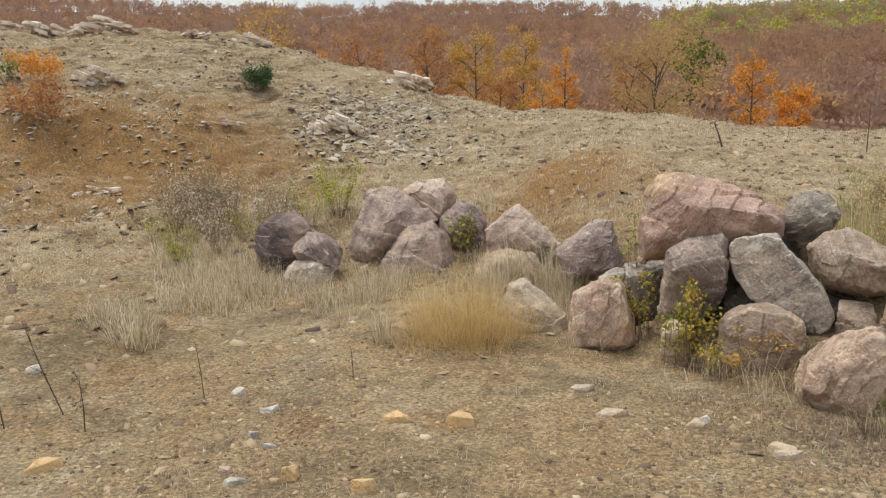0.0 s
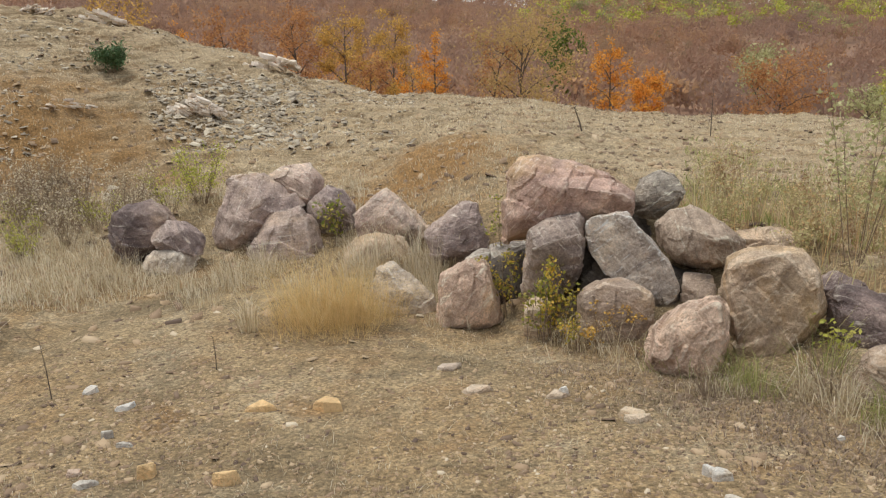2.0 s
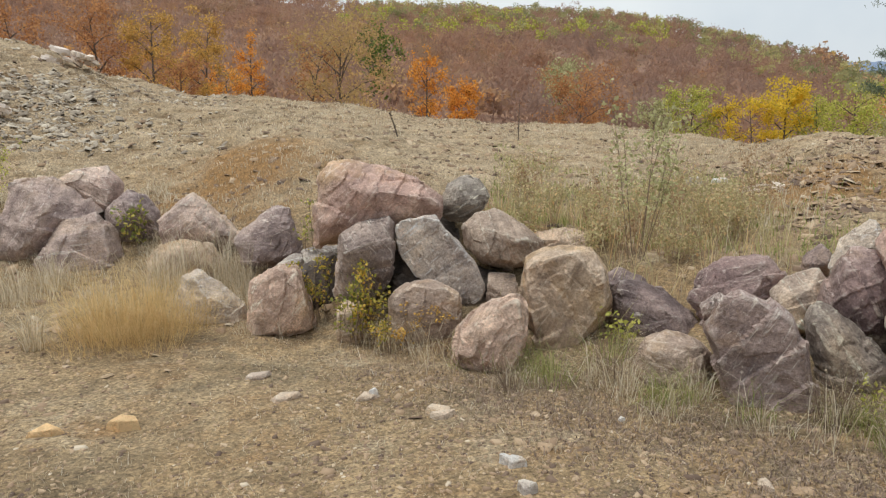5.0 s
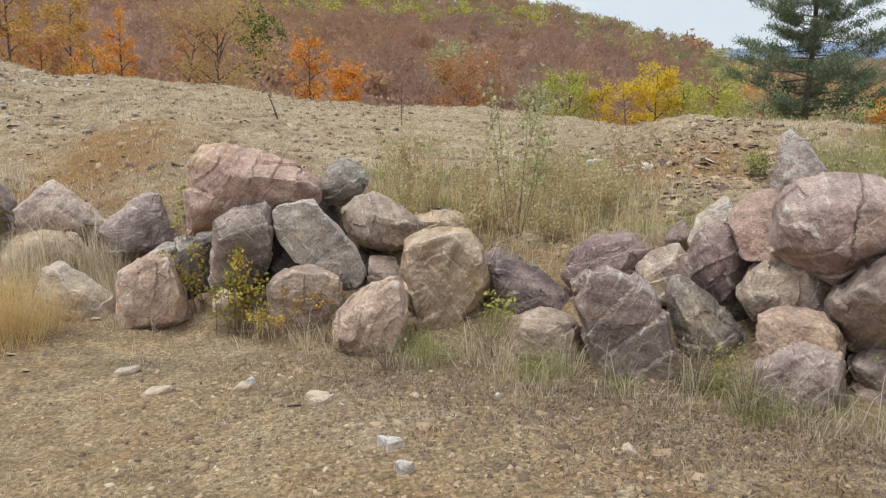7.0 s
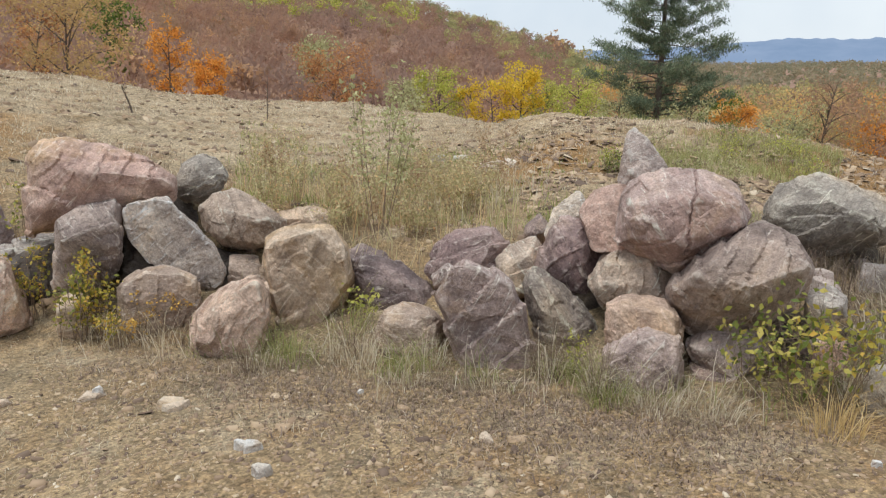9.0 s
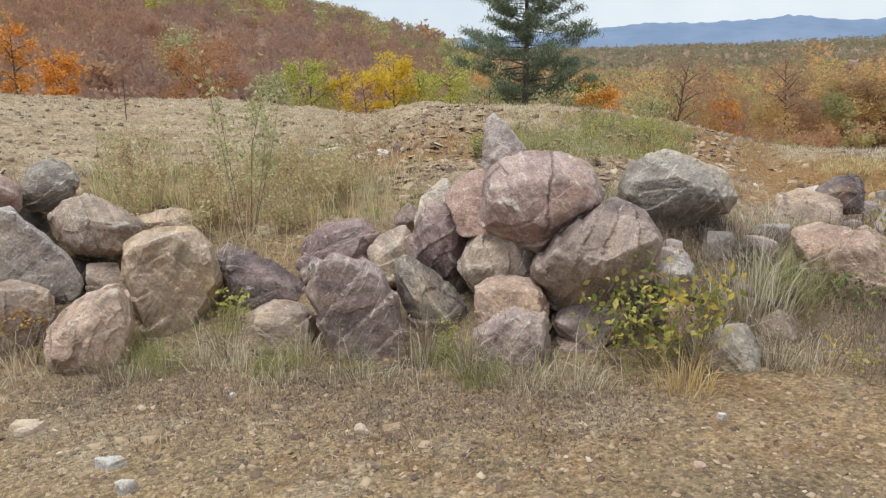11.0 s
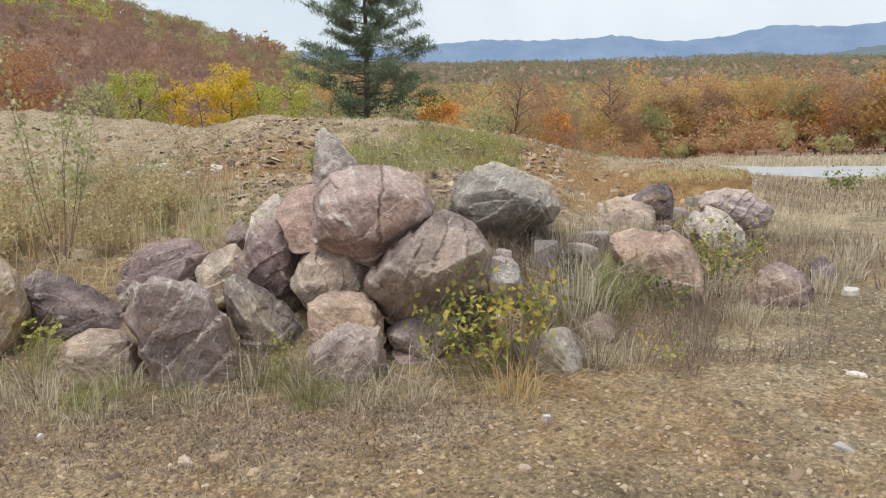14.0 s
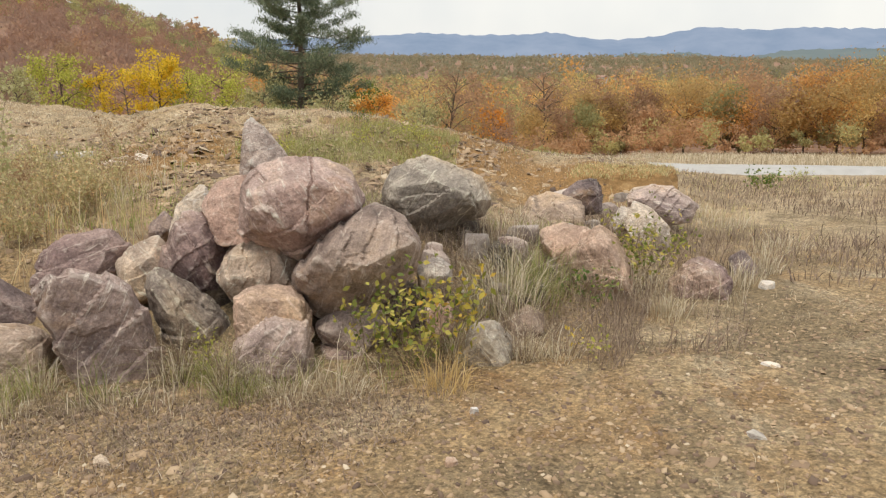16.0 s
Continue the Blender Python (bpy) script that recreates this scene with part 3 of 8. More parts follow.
def bedding(x, y, r, az, h):
    """Broken ledges of the slaty bank and mound: short risers with flats between, in patches."""
    edge = lambda v, lo, hi, soft: np.clip((v - lo) / soft, 0, 1) * np.clip((hi - v) / soft, 0, 1)
    left = edge(r, 9.5, 27, 2.0) * np.clip((16 - az) / 12, 0, 1)
    crest = edge(r, 9.5, 25, 2.0) * edge(az, 8, 48, 8)
    mound = edge(r, 7.6, 15.2, 0.8) * edge(az, 43, 82, 4)
    total = 0
    for amount, step, seed in ((left, 0.15, 41), (crest, 0.075, 42), (mound, 0.065, 43)):
        s = h / step + 1.1 * fbm(x, y, 0.35, seed, 4) + 0.25 * fbm(x, y, 2.0, seed + 4, 2)
        f = s - np.floor(s)
        patch = np.clip(0.6 + 1.1 * fbm(x, y, 0.4, seed + 8, 3), 0, 1.2)
        total = total + amount * patch * step * (np.clip((f - 0.72) / 0.28, 0, 1) - f + 0.36)
    return total


def relief(x, y):
    """height() with the roughness of pad, bank and hill."""
    r = np.hypot(x, y)
    az = np.degrees(np.arctan2(x, y))
    h = height(x, y)
    rough = np.clip((r - 7.5) / 4, 0, 1) * np.clip((80 - r) / 40, 0, 1) * (1 - 0.85 * np.clip((az - 80) / 5, 0, 1))
    left = np.clip((14 - az) / 20, 0, 1)
    ridged = 0.5 - np.abs(fbm(x, y, 0.75, 6, 4))
    return (h + 0.012 * fbm(x, y, 2.2, 1) * np.clip(r / 2, 0, 1) + 0.006 * fbm(x, y, 9.0, 5, 3)
            + rough * ((0.045 + 0.05 * left) * fbm(x, y, 0.9, 2) + 0.03 * fbm(x, y, 3.1, 3) + (0.05 + 0.1 * left) * ridged + (0.025 + 0.04 * left) * (0.5 - np.abs(fbm(x, y, 2.6, 12, 3))))
            + bedding(x, y, r, az, h)
            + np.clip((r - 40) / 100, 0, 1) * 0.6 * fbm(x, y, 0.04, 4) + np.clip((r - 500) / 900, 0, 1) * 7.0 * fbm(x, y, 0.0022, 19, 3))


def ground_sheet():
    az = np.radians(np.concatenate([np.linspace(-38, 106, 540), np.linspace(106, 320, 60)[1:-1]]))
    r = np.concatenate([np.linspace(0.25, 3, 28)[:-1], np.geomspace(3, 8, 56)[:-1], np.linspace(8, 26.5, 215)[:-1], np.geomspace(26.5, 4900, 70)])
    A, Rr = np.meshgrid(az, r)
    X, Y = Rr * np.sin(A), Rr * np.cos(A)
    Z = relief(X, Y)
    v = np.stack([X, Y, Z], -1).reshape(-1, 3)
    m, n = A.shape
    i, j = np.meshgrid(np.arange(m - 1), np.arange(n), indexing="ij")
    a, b = i * n + j, i * n + (j + 1) % n
    f = np.stack([a, a + n, b + n, b], -1).reshape(-1, 4)
    ob = fast_mesh("ground", v, f, M_EARTH)
    hub = mesh_object("ground_centre", [(x, y, z) for x, y, z in v[:n]] + [(0, 0, float(relief(0.0, 0.0)))], [(k, (k + 1) % n, n) for k in range(n)], M_EARTH)
    hub.parent = ob
    return tagged(ob, "stony ochre ground with sparse dead grass", "ground", kind="structure")


ground_sheet()


def on_ground(x, y):
    return float(relief(np.array(x, float), np.array(y, float)))


# ---- boulders ----
def boulder(label, palette, centre, facing, depth, outline, name="boulder", category="boulder", group="boulders along the gravel", crack=None, front=None):
    """A broken, angular boulder: a hull over its outline (metres across and up), the corners of its front faces (across, share of
    the half depth, up) and a smaller back, with chipped edges, dents and fine relief. crack: metres across of a joint down the front."""
    seed = sum(ord(c) * (i % 7 + 1) for i, c in enumerate(label)) + len(outline)
    rng = random.Random(seed)
    us, ws = [p[0] for p in outline], [p[1] for p in outline]
    cu, cw = sum(us) / len(us), sum(ws) / len(ws)
    wid, hig = max(us) - min(us), max(ws) - min(ws)
    size = max(wid, hig)
    bm = bmesh.new()
    if not front:
        k = rng.uniform(0.6, 0.78)
        su, sw = rng.uniform(-0.1, 0.1) * wid, rng.uniform(-0.14, 0.0) * hig
        k, lean_u, lean_w = k + 0.12, rng.uniform(-0.5, 0.5), rng.uniform(-0.6, 0.1)
        front = [(cu + (u - cu) * k + su, 0.9 + lean_u * (u - cu) / wid + lean_w * (w - cw) / hig, cw + (w - cw) * k + sw) for u, w in outline[::2]]
    for u, w in outline:
        tip = (w - cw) / hig
        bm.verts.new((u, (0.16 * tip - 0.02) * depth, w))
        bm.verts.new((cu + (u - cu) * 0.97, (0.16 * tip + 0.14) * depth, cw + (w - cw) * 0.97))
        bm.verts.new((cu + (u - cu) * 0.62 + rng.uniform(-0.05, 0.05) * wid, depth * rng.uniform(0.4, 0.56), cw + (w - cw) * 0.62))
    for u, v, w in front:
        bm.verts.new((u, -v * depth * 0.5, w))
    res = bmesh.ops.convex_hull(bm, input=bm.verts)
    bmesh.ops.delete(bm, geom=list({g for g in res["geom_interior"] + res["geom_unused"] if isinstance(g, bmesh.types.BMVert)}), context="VERTS")
    def chop(at, n):
        bmesh.ops.bisect_plane(bm, geom=bm.verts[:] + bm.edges[:] + bm.faces[:], plane_co=at, plane_no=n, clear_outer=True)
        bmesh.ops.holes_fill(bm, edges=[e for e in bm.edges if e.is_boundary])

    bm.normal_update()
    for i in range(3):
        n = Vector((rng.uniform(-0.8, 0.8), rng.uniform(-1.1, -0.6), rng.uniform(-0.5, 0.8))).normalized()
        far, near = max(v.co.dot(n) for v in bm.verts), min(v.co.dot(n) for v in bm.verts)
        chop(n * (far - (far - near) * rng.uniform(0.02, 0.05)), n)
    bm.normal_update()
    rims = []
    for e in bm.edges:
        if len(e.link_faces) == 2 and e.calc_length() > 0.16 * size and e.calc_face_angle(0.0) > 0.35 and (e.verts[0].co.y + e.verts[1].co.y) < 0.5 * depth:
            n = (e.link_faces[0].normal * rng.uniform(0.6, 1.4) + e.link_faces[1].normal * rng.uniform(0.6, 1.4)).normalized()
            rims.append(((e.verts[0].co + e.verts[1].co) / 2 - n * size * rng.uniform(0.004, 0.016), n))
    rng.shuffle(rims)
    for at, n in rims[:16]:
        jog = Vector((rng.uniform(-0.2, 0.2), rng.uniform(-0.2, 0.2), rng.uniform(-0.2, 0.2)))
        chop(at, (n + jog).normalized())
    bmesh.ops.remove_doubles(bm, verts=bm.verts, dist=0.006)
    bmesh.ops.triangulate(bm, faces=bm.faces)
    target = max(wid, hig, depth) / 48 if crack is not None else max(max(wid, hig, depth) / 36, 0.018)
    if palette == "void" or hig < 0.3:
        target = max(wid, hig, depth) / 26
    for _ in range(9):
        long = [e for e in bm.edges if e.calc_length() > target * (1.0 if min(e.verts[0].co.y, e.verts[1].co.y) < 0.12 * depth else 3.0)]
        if not long:
            break
        bmesh.ops.subdivide_edges(bm, edges=long, cuts=1, use_grid_fill=False)
        bmesh.ops.triangulate(bm, faces=bm.faces)
    for _ in range(3 if crack is not None else 1):
        bmesh.ops.smooth_vert(bm, verts=bm.verts, factor=0.3, use_axis_x=True, use_axis_y=True, use_axis_z=True)
    bm.normal_update()
    off = Vector((seed % 97, seed % 53, seed % 31))
    dip, strike = rng.uniform(-0.9, 0.9), rng.uniform(-0.4, 0.4)
    turn = Euler((rng.uniform(-0.5, 0.5), dip, strike)).to_matrix()
    for v in bm.verts:
        p = v.co + off
        q = turn @ p
        big = noise.noise(p * (1.5 / size)) * 0.012
        s = q.z * (4.2 / size) + 0.5 * noise.noise(p * (1.8 / size) + Vector((7, 3, 2)))
        torn = max(0.0, min(1.0, 2.6 * noise.noise(p * (1.6 / size) + Vector((1, 9, 4))) + 0.35))
        ledge = 0.038 * torn * (s - math.floor(s) - 0.5)
        s2 = (q.x + 0.4 * q.y) * (6.5 / size) + 0.6 * noise.noise(p * (2.6 / size))
        notch = 0.02 * (1 - torn) * (s2 - math.floor(s2) - 0.5)
        fine = noise.fractal(p * (9 / size), 0.75, 2.1, 5) * 0.009
        chip = -0.05 * max(0.0, noise.noise(p * (7 / size)) - 0.4)
        near, home = noise.voronoi(q * (2.6 / size))
        tilt = Vector((noise.noise(home[0] * 7.1), noise.noise(home[0] * 7.1 + Vector((9, 2, 5))), noise.noise(home[0] * 7.1 + Vector((4, 8, 1)))))
        facet = 0.04 * (q * (2.6 / size) - home[0]).dot(tilt)
        joint = 0.0
        if crack is not None:
            ledge, facet = 0.5 * ledge, 0.4 * facet
            if v.normal.y < 0.4 and v.co.z > cw - 0.28 * hig:
                gap = abs(v.co.x - crack - 0.1 * v.co.z - 0.05 * noise.noise(Vector((3, 5, v.co.z * 6))) - 0.02 * noise.noise(Vector((8, 1, v.co.z * 21))))
                joint = -0.03 * max(0.0, 1 - gap / 0.011)
        v.co += v.normal * size * (0.008 + big + ledge + notch + facet + fine + chip + joint)
    ob = part(name, bm, ROCKS[palette])
    ob.data.set_sharp_from_angle(angle=radians(30))
    ob.matrix_world = pose(*centre, 0, 0, -facing)
    return tagged(ob, label, category, group)


boulder("dark purple-grey boulder low in dry grass", "dark", (-1.94, 8.99, 0.18), -12.2, 0.6, [(-0.33, 0.21), (-0.15, 0.3), (0.12, 0.35), (0.28, 0.23), (0.38, 0.05), (0.31, -0.19), (0.0, -0.36), (-0.25, -0.34), (-0.38, -0.09)], front=[(-0.16, 0.8, 0.23), (0.26, 0.8, 0.16), (0.07, 1.0, -0.12), (-0.26, 0.9, -0.17)])
boulder("small brown-grey boulder leaning on a dark one", "mauve", (-1.53, 8.72, 0.11), -10.0, 0.45, [(-0.3, 0.03), (-0.08, 0.18), (0.11, 0.18), (0.3, -0.03), (0.27, -0.22), (-0.15, -0.18)])
boulder("flat grey stone half sunk in grass", "grey", (-1.59, 8.55, -0.15), -10.5, 0.4, [(-0.3, 0.04), (-0.19, 0.15), (0.2, 0.14), (0.3, 0.02), (0.18, -0.18), (-0.28, -0.14)])
boulder("large pale mauve boulder with slanting face", "palemauve", (-0.63, 9.28, 0.21), -3.9, 0.9, [(-0.58, -0.21), (-0.45, 0.28), (-0.3, 0.5), (0.08, 0.49), (0.39, 0.27), (0.58, 0.06), (0.29, -0.2), (-0.09, -0.46), (-0.34, -0.48), (-0.54, -0.34)], front=[(-0.05, 1.0, 0.1), (-0.34, 0.9, -0.16), (0.33, 0.7, 0.09), (0.04, 0.3, 0.41)])
boulder("grey streaked boulder in front of a larger one", "palemauve", (-0.37, 8.94, -0.03), -2.4, 0.6, [(-0.53, -0.35), (-0.38, 0.06), (-0.12, 0.29), (0.23, 0.37), (0.39, 0.15), (0.5, -0.15), (0.46, -0.42)], front=[(-0.24, 0.8, 0.02), (0.22, 0.7, 0.26), (0.35, 1.0, -0.21), (-0.32, 1.0, -0.27)])
boulder("pinkish boulder resting behind a mauve one", "pinkgrey", (-0.19, 9.60, 0.47), -1.1, 0.7, [(-0.38, 0.16), (-0.15, 0.29), (0.21, 0.31), (0.35, 0.09), (0.38, -0.2), (0.1, -0.34), (-0.15, -0.28), (-0.32, -0.05)], front=[(-0.12, 0.6, 0.18), (0.23, 0.7, 0.16), (0.14, 1.0, -0.11)])
boulder("mauve boulder with a pale ridge", "mauve", (0.23, 9.25, 0.18), 1.4, 0.5, [(-0.3, 0.12), (-0.01, 0.34), (0.15, 0.28), (0.31, 0.07), (0.28, -0.32), (-0.05, -0.34), (-0.25, -0.18)], front=[(0.0, 0.9, 0.22), (0.22, 0.8, 0.03), (-0.14, 0.9, -0.08)])
boulder("pointed pink-grey boulder in tall grass", "pinkgrey", (0.90, 8.45, 0.18), 6.0, 0.6, [(-0.45, 0.05), (-0.28, 0.2), (-0.05, 0.34), (0.14, 0.18), (0.42, -0.09), (0.44, -0.32), (0.02, -0.34), (-0.4, -0.29)], front=[(-0.06, 0.7, 0.22), (-0.16, 0.9, -0.05), (0.21, 0.9, -0.1)])
boulder("tan boulder almost hidden in straw", "tan", (0.70, 8.07, -0.14), 5.0, 0.5, [(-0.39, 0.05), (-0.26, 0.17), (-0.01, 0.22), (0.27, 0.15), (0.39, -0.05), (0.32, -0.24), (-0.37, -0.21)])
boulder("mauve boulder with a blunt peak", "mauve", (1.47, 7.46, 0.12), 11.2, 0.6, [(-0.34, 0.01), (-0.19, 0.15), (-0.02, 0.26), (0.07, 0.32), (0.22, 0.29), (0.3, 0.11), (0.33, -0.18), (0.08, -0.33), (-0.26, -0.32)], front=[(0.01, 0.8, 0.18), (0.2, 0.6, 0.17), (-0.08, 1.0, -0.14), (0.22, 0.9, -0.15)])
boulder("small grey slab wedged between boulders", "grey", (1.58, 6.92, -0.06), 12.9, 0.35, [(-0.14, 0.01), (0.02, 0.1), (0.14, 0.08), (0.13, -0.09), (-0.13, -0.1)])
boulder("pale whitish boulder in dry grass", "white", (0.82, 6.70, -0.30), 7.0, 0.5, [(-0.33, 0.06), (-0.26, 0.28), (-0.12, 0.33), (0.0, 0.2), (0.25, 0.01), (0.32, -0.21), (0.17, -0.33), (-0.3, -0.27)], front=[(-0.15, 0.7, 0.23), (0.04, 1.0, 0.04), (0.16, 0.9, -0.18), (-0.24, 0.9, -0.12)])
boulder("upright pink-tan boulder with a flat foot", "pink", (1.31, 6.21, -0.22), 11.9, 0.5, [(-0.3, -0.32), (-0.22, -0.01), (-0.24, 0.19), (-0.01, 0.32), (0.18, 0.3), (0.24, 0.07), (0.29, -0.23), (0.19, -0.32)], front=[(-0.25, 0.95, -0.21), (-0.18, 0.95, 0.06), (-0.19, 0.7, 0.21), (-0.01, 0.6, 0.31), (0.15, 0.7, 0.3), (0.2, 1.0, 0.12), (0.23, 0.95, -0.15)])
boulder("grey boulder wedged behind brambles", "grey", (1.85, 6.75, -0.14), 15.3, 0.5, [(-0.2, 0.23), (0.18, 0.26), (0.2, -0.04), (0.02, -0.26), (-0.18, -0.15)])
boulder("huge reddish slab capping the pile", "slab", (2.25, 6.26, 0.57), 19.7, 0.85, [(-0.53, -0.07), (-0.49, 0.3), (-0.41, 0.39), (-0.22, 0.39), (0.03, 0.3), (0.38, 0.19), (0.55, 0.05), (0.58, -0.08), (0.54, -0.21), (0.34, -0.16), (-0.18, -0.26), (-0.46, -0.39), (-0.62, -0.37)], front=[(-0.46, 0.5, 0.27), (-0.25, 0.9, 0.21), (0.03, 1.0, 0.14), (0.51, 0.7, 0.04), (-0.46, 0.7, -0.07), (-0.24, 0.8, -0.14), (0.48, 0.4, -0.1)])
boulder("dark angular boulder with a stepped face", "dark2", (1.99, 5.87, 0.15), 18.7, 0.55, [(-0.28, -0.28), (-0.21, 0.21), (-0.06, 0.3), (0.22, 0.35), (0.26, 0.24), (0.26, -0.04), (0.18, -0.25), (0.03, -0.35), (-0.17, -0.36)], front=[(-0.14, 0.9, 0.15), (0.19, 0.8, 0.28), (0.23, 0.9, 0.06), (0.01, 1.0, 0.02), (-0.12, 0.6, -0.21), (0.14, 0.6, -0.14)])
boulder("long grey boulder tilted across the pile", "greylong", (2.56, 5.54, 0.10), 24.8, 0.6, [(-0.39, 0.28), (-0.35, 0.37), (-0.06, 0.41), (0.06, 0.25), (0.27, 0.02), (0.37, -0.22), (0.3, -0.34), (0.16, -0.41), (-0.04, -0.24), (-0.24, -0.07), (-0.36, 0.1)], front=[(-0.3, 0.7, 0.34), (-0.01, 0.9, 0.32), (0.24, 1.0, -0.04), (-0.18, 0.9, 0.1), (0.17, 0.5, -0.29)])
boulder("rounded grey boulder on top of the pile", "greyround", (3.07, 6.18, 0.55), 26.5, 0.5, [(-0.24, -0.04), (-0.15, 0.13), (-0.0, 0.22), (0.14, 0.17), (0.24, 0.03), (0.17, -0.11), (0.03, -0.22), (-0.14, -0.21), (-0.21, -0.14)], front=[(-0.04, 0.8, 0.11), (0.09, 0.9, -0.03), (-0.1, 0.8, -0.06)])
boulder("tan and grey boulder with white lichen", "tangrey", (3.17, 5.62, 0.25), 27.1, 0.6, [(-0.35, 0.11), (-0.24, 0.22), (-0.07, 0.25), (0.08, 0.18), (0.24, 0.06), (0.36, -0.04), (0.29, -0.2), (0.11, -0.26), (-0.19, -0.21), (-0.33, -0.05)], front=[(-0.12, 0.8, 0.13), (0.21, 0.9, 0.01), (-0.18, 0.8, -0.08), (0.11, 0.7, -0.15)])
boulder("flat brown boulder behind a tan block", "tan", (3.74, 5.56, 0.12), 31.7, 0.5, [(-0.31, 0.11), (-0.05, 0.17), (0.18, 0.15), (0.31, -0.01), (0.2, -0.15), (-0.22, -0.17)])
boulder("tall tan boulder with ochre stains", "tan", (3.16, 4.57, -0.07), 32.0, 0.6, [(-0.34, 0.3), (-0.2, 0.39), (0.01, 0.43), (0.19, 0.43), (0.29, 0.27), (0.34, 0.0), (0.26, -0.15), (0.11, -0.33), (0.02, -0.45), (-0.27, -0.43), (-0.33, -0.08)], front=[(-0.27, 0.85, 0.31), (-0.18, 0.8, 0.4), (0.16, 0.8, 0.44), (0.25, 0.9, 0.29), (0.28, 0.9, 0.08), (-0.21, 1.0, -0.29), (0.04, 1.0, -0.28)])
boulder("squat brown-grey boulder behind yellow brambles", "browngrey", (2.30, 5.33, -0.27), 20.7, 0.5, [(-0.27, 0.2), (-0.11, 0.3), (0.11, 0.3), (0.28, 0.2), (0.3, -0.03), (0.21, -0.34), (-0.26, -0.3), (-0.3, -0.01)], front=[(-0.23, 0.9, 0.23), (-0.1, 0.85, 0.31), (0.1, 0.85, 0.32), (0.25, 0.9, 0.24), (0.25, 1.0, 0.05), (0.18, 0.9, -0.22), (-0.22, 0.9, -0.18)])
boulder("small tan stone behind brambles", "tan", (1.78, 5.68, -0.35), 14.8, 0.35, [(-0.1, 0.16), (0.0, 0.21), (0.11, 0.18), (0.12, -0.03), (0.08, -0.22), (-0.13, -0.18)])
boulder("rounded pink boulder at the foot of the pile", "pink", (2.48, 4.52, -0.24), 25.8, 0.55, [(-0.28, -0.09), (-0.22, 0.1), (-0.05, 0.24), (0.19, 0.32), (0.26, 0.27), (0.28, 0.03), (0.2, -0.23), (-0.03, -0.33), (-0.23, -0.25)], front=[(-0.22, 0.9, -0.03), (-0.15, 0.9, 0.15), (-0.03, 0.85, 0.26), (0.18, 0.9, 0.34), (0.23, 1.0, 0.12), (0.17, 1.0, -0.09), (-0.03, 0.8, -0.2)])
boulder("small stone deep in the gap of the pile", "browngrey", (3.06, 5.40, -0.17), 27.1, 0.35, [(-0.12, 0.17), (0.1, 0.16), (0.15, -0.07), (0.04, -0.17), (-0.15, -0.08)])
boulder("dark flat boulder lying between blocks", "dark", (3.69, 4.16, -0.17), 39.0, 0.55, [(-0.36, 0.19), (-0.28, 0.3), (-0.02, 0.23), (0.23, 0.06), (0.35, -0.11), (0.28, -0.3), (-0.19, -0.29), (-0.31, -0.04)], front=[(-0.23, 0.5, 0.25), (0.14, 0.7, 0.07), (0.25, 0.9, -0.15), (-0.18, 0.9, -0.03)])
boulder("dark thin slab behind a flat boulder", "dark", (3.83, 4.69, -0.08), 36.8, 0.45, [(-0.22, 0.1), (-0.08, 0.16), (0.1, 0.1), (0.22, -0.02), (0.15, -0.16), (-0.18, -0.11)])
boulder("grey block with white streaks", "browngrey", (3.25, 3.48, -0.27), 40.0, 0.45, [(-0.25, 0.0), (-0.18, 0.21), (-0.03, 0.26), (0.15, 0.22), (0.24, 0.13), (0.23, -0.15), (0.09, -0.27), (-0.19, -0.23)], front=[(-0.13, 0.8, 0.22), (0.15, 0.9, 0.22), (0.17, 1.0, -0.08), (-0.13, 0.9, -0.04)])
boulder("purple-brown boulder with a rounded back", "purple", (4.13, 3.86, 0.08), 44.5, 0.55, [(-0.33, -0.08), (-0.24, 0.1), (-0.1, 0.21), (0.16, 0.25), (0.32, 0.14), (0.32, -0.06), (0.16, -0.22), (-0.21, -0.26)], front=[(-0.15, 0.7, 0.13), (0.15, 0.7, 0.19), (0.07, 1.0, 0.01), (-0.21, 0.8, -0.08)])
boulder("grey boulder with ochre lichen", "tangrey", (4.26, 3.41, 0.07), 48.8, 0.45, [(-0.19, 0.05), (-0.1, 0.16), (0.09, 0.23), (0.18, 0.13), (0.15, -0.16), (-0.04, -0.24), (-0.16, -0.14)])
boulder("large front block of mauve and tan rock", "palemauve", (3.50, 3.03, -0.09), 46.1, 0.55, [(-0.34, 0.3), (-0.24, 0.39), (-0.13, 0.41), (0.03, 0.36), (0.17, 0.27), (0.23, 0.16), (0.33, -0.2), (0.34, -0.4), (-0.13, -0.45), (-0.2, -0.2), (-0.27, 0.09)], front=[(-0.23, 0.75, 0.42), (-0.11, 0.75, 0.44), (0.03, 0.8, 0.4), (0.15, 0.85, 0.32), (0.24, 1.0, 0.08), (0.3, 1.0, -0.27), (-0.1, 1.0, -0.31), (-0.23, 0.9, 0.17)])
boulder("dark leaning boulder with green lichen", "lichen", (4.00, 2.84, -0.13), 52.0, 0.5, [(-0.26, 0.22), (-0.19, 0.35), (-0.07, 0.29), (0.14, 0.12), (0.24, -0.03), (0.26, -0.29), (-0.03, -0.38), (-0.13, -0.22), (-0.2, 0.02)], front=[(-0.16, 0.8, 0.29), (0.08, 1.0, 0.04), (-0.03, 0.9, -0.22), (0.16, 0.8, -0.15)])
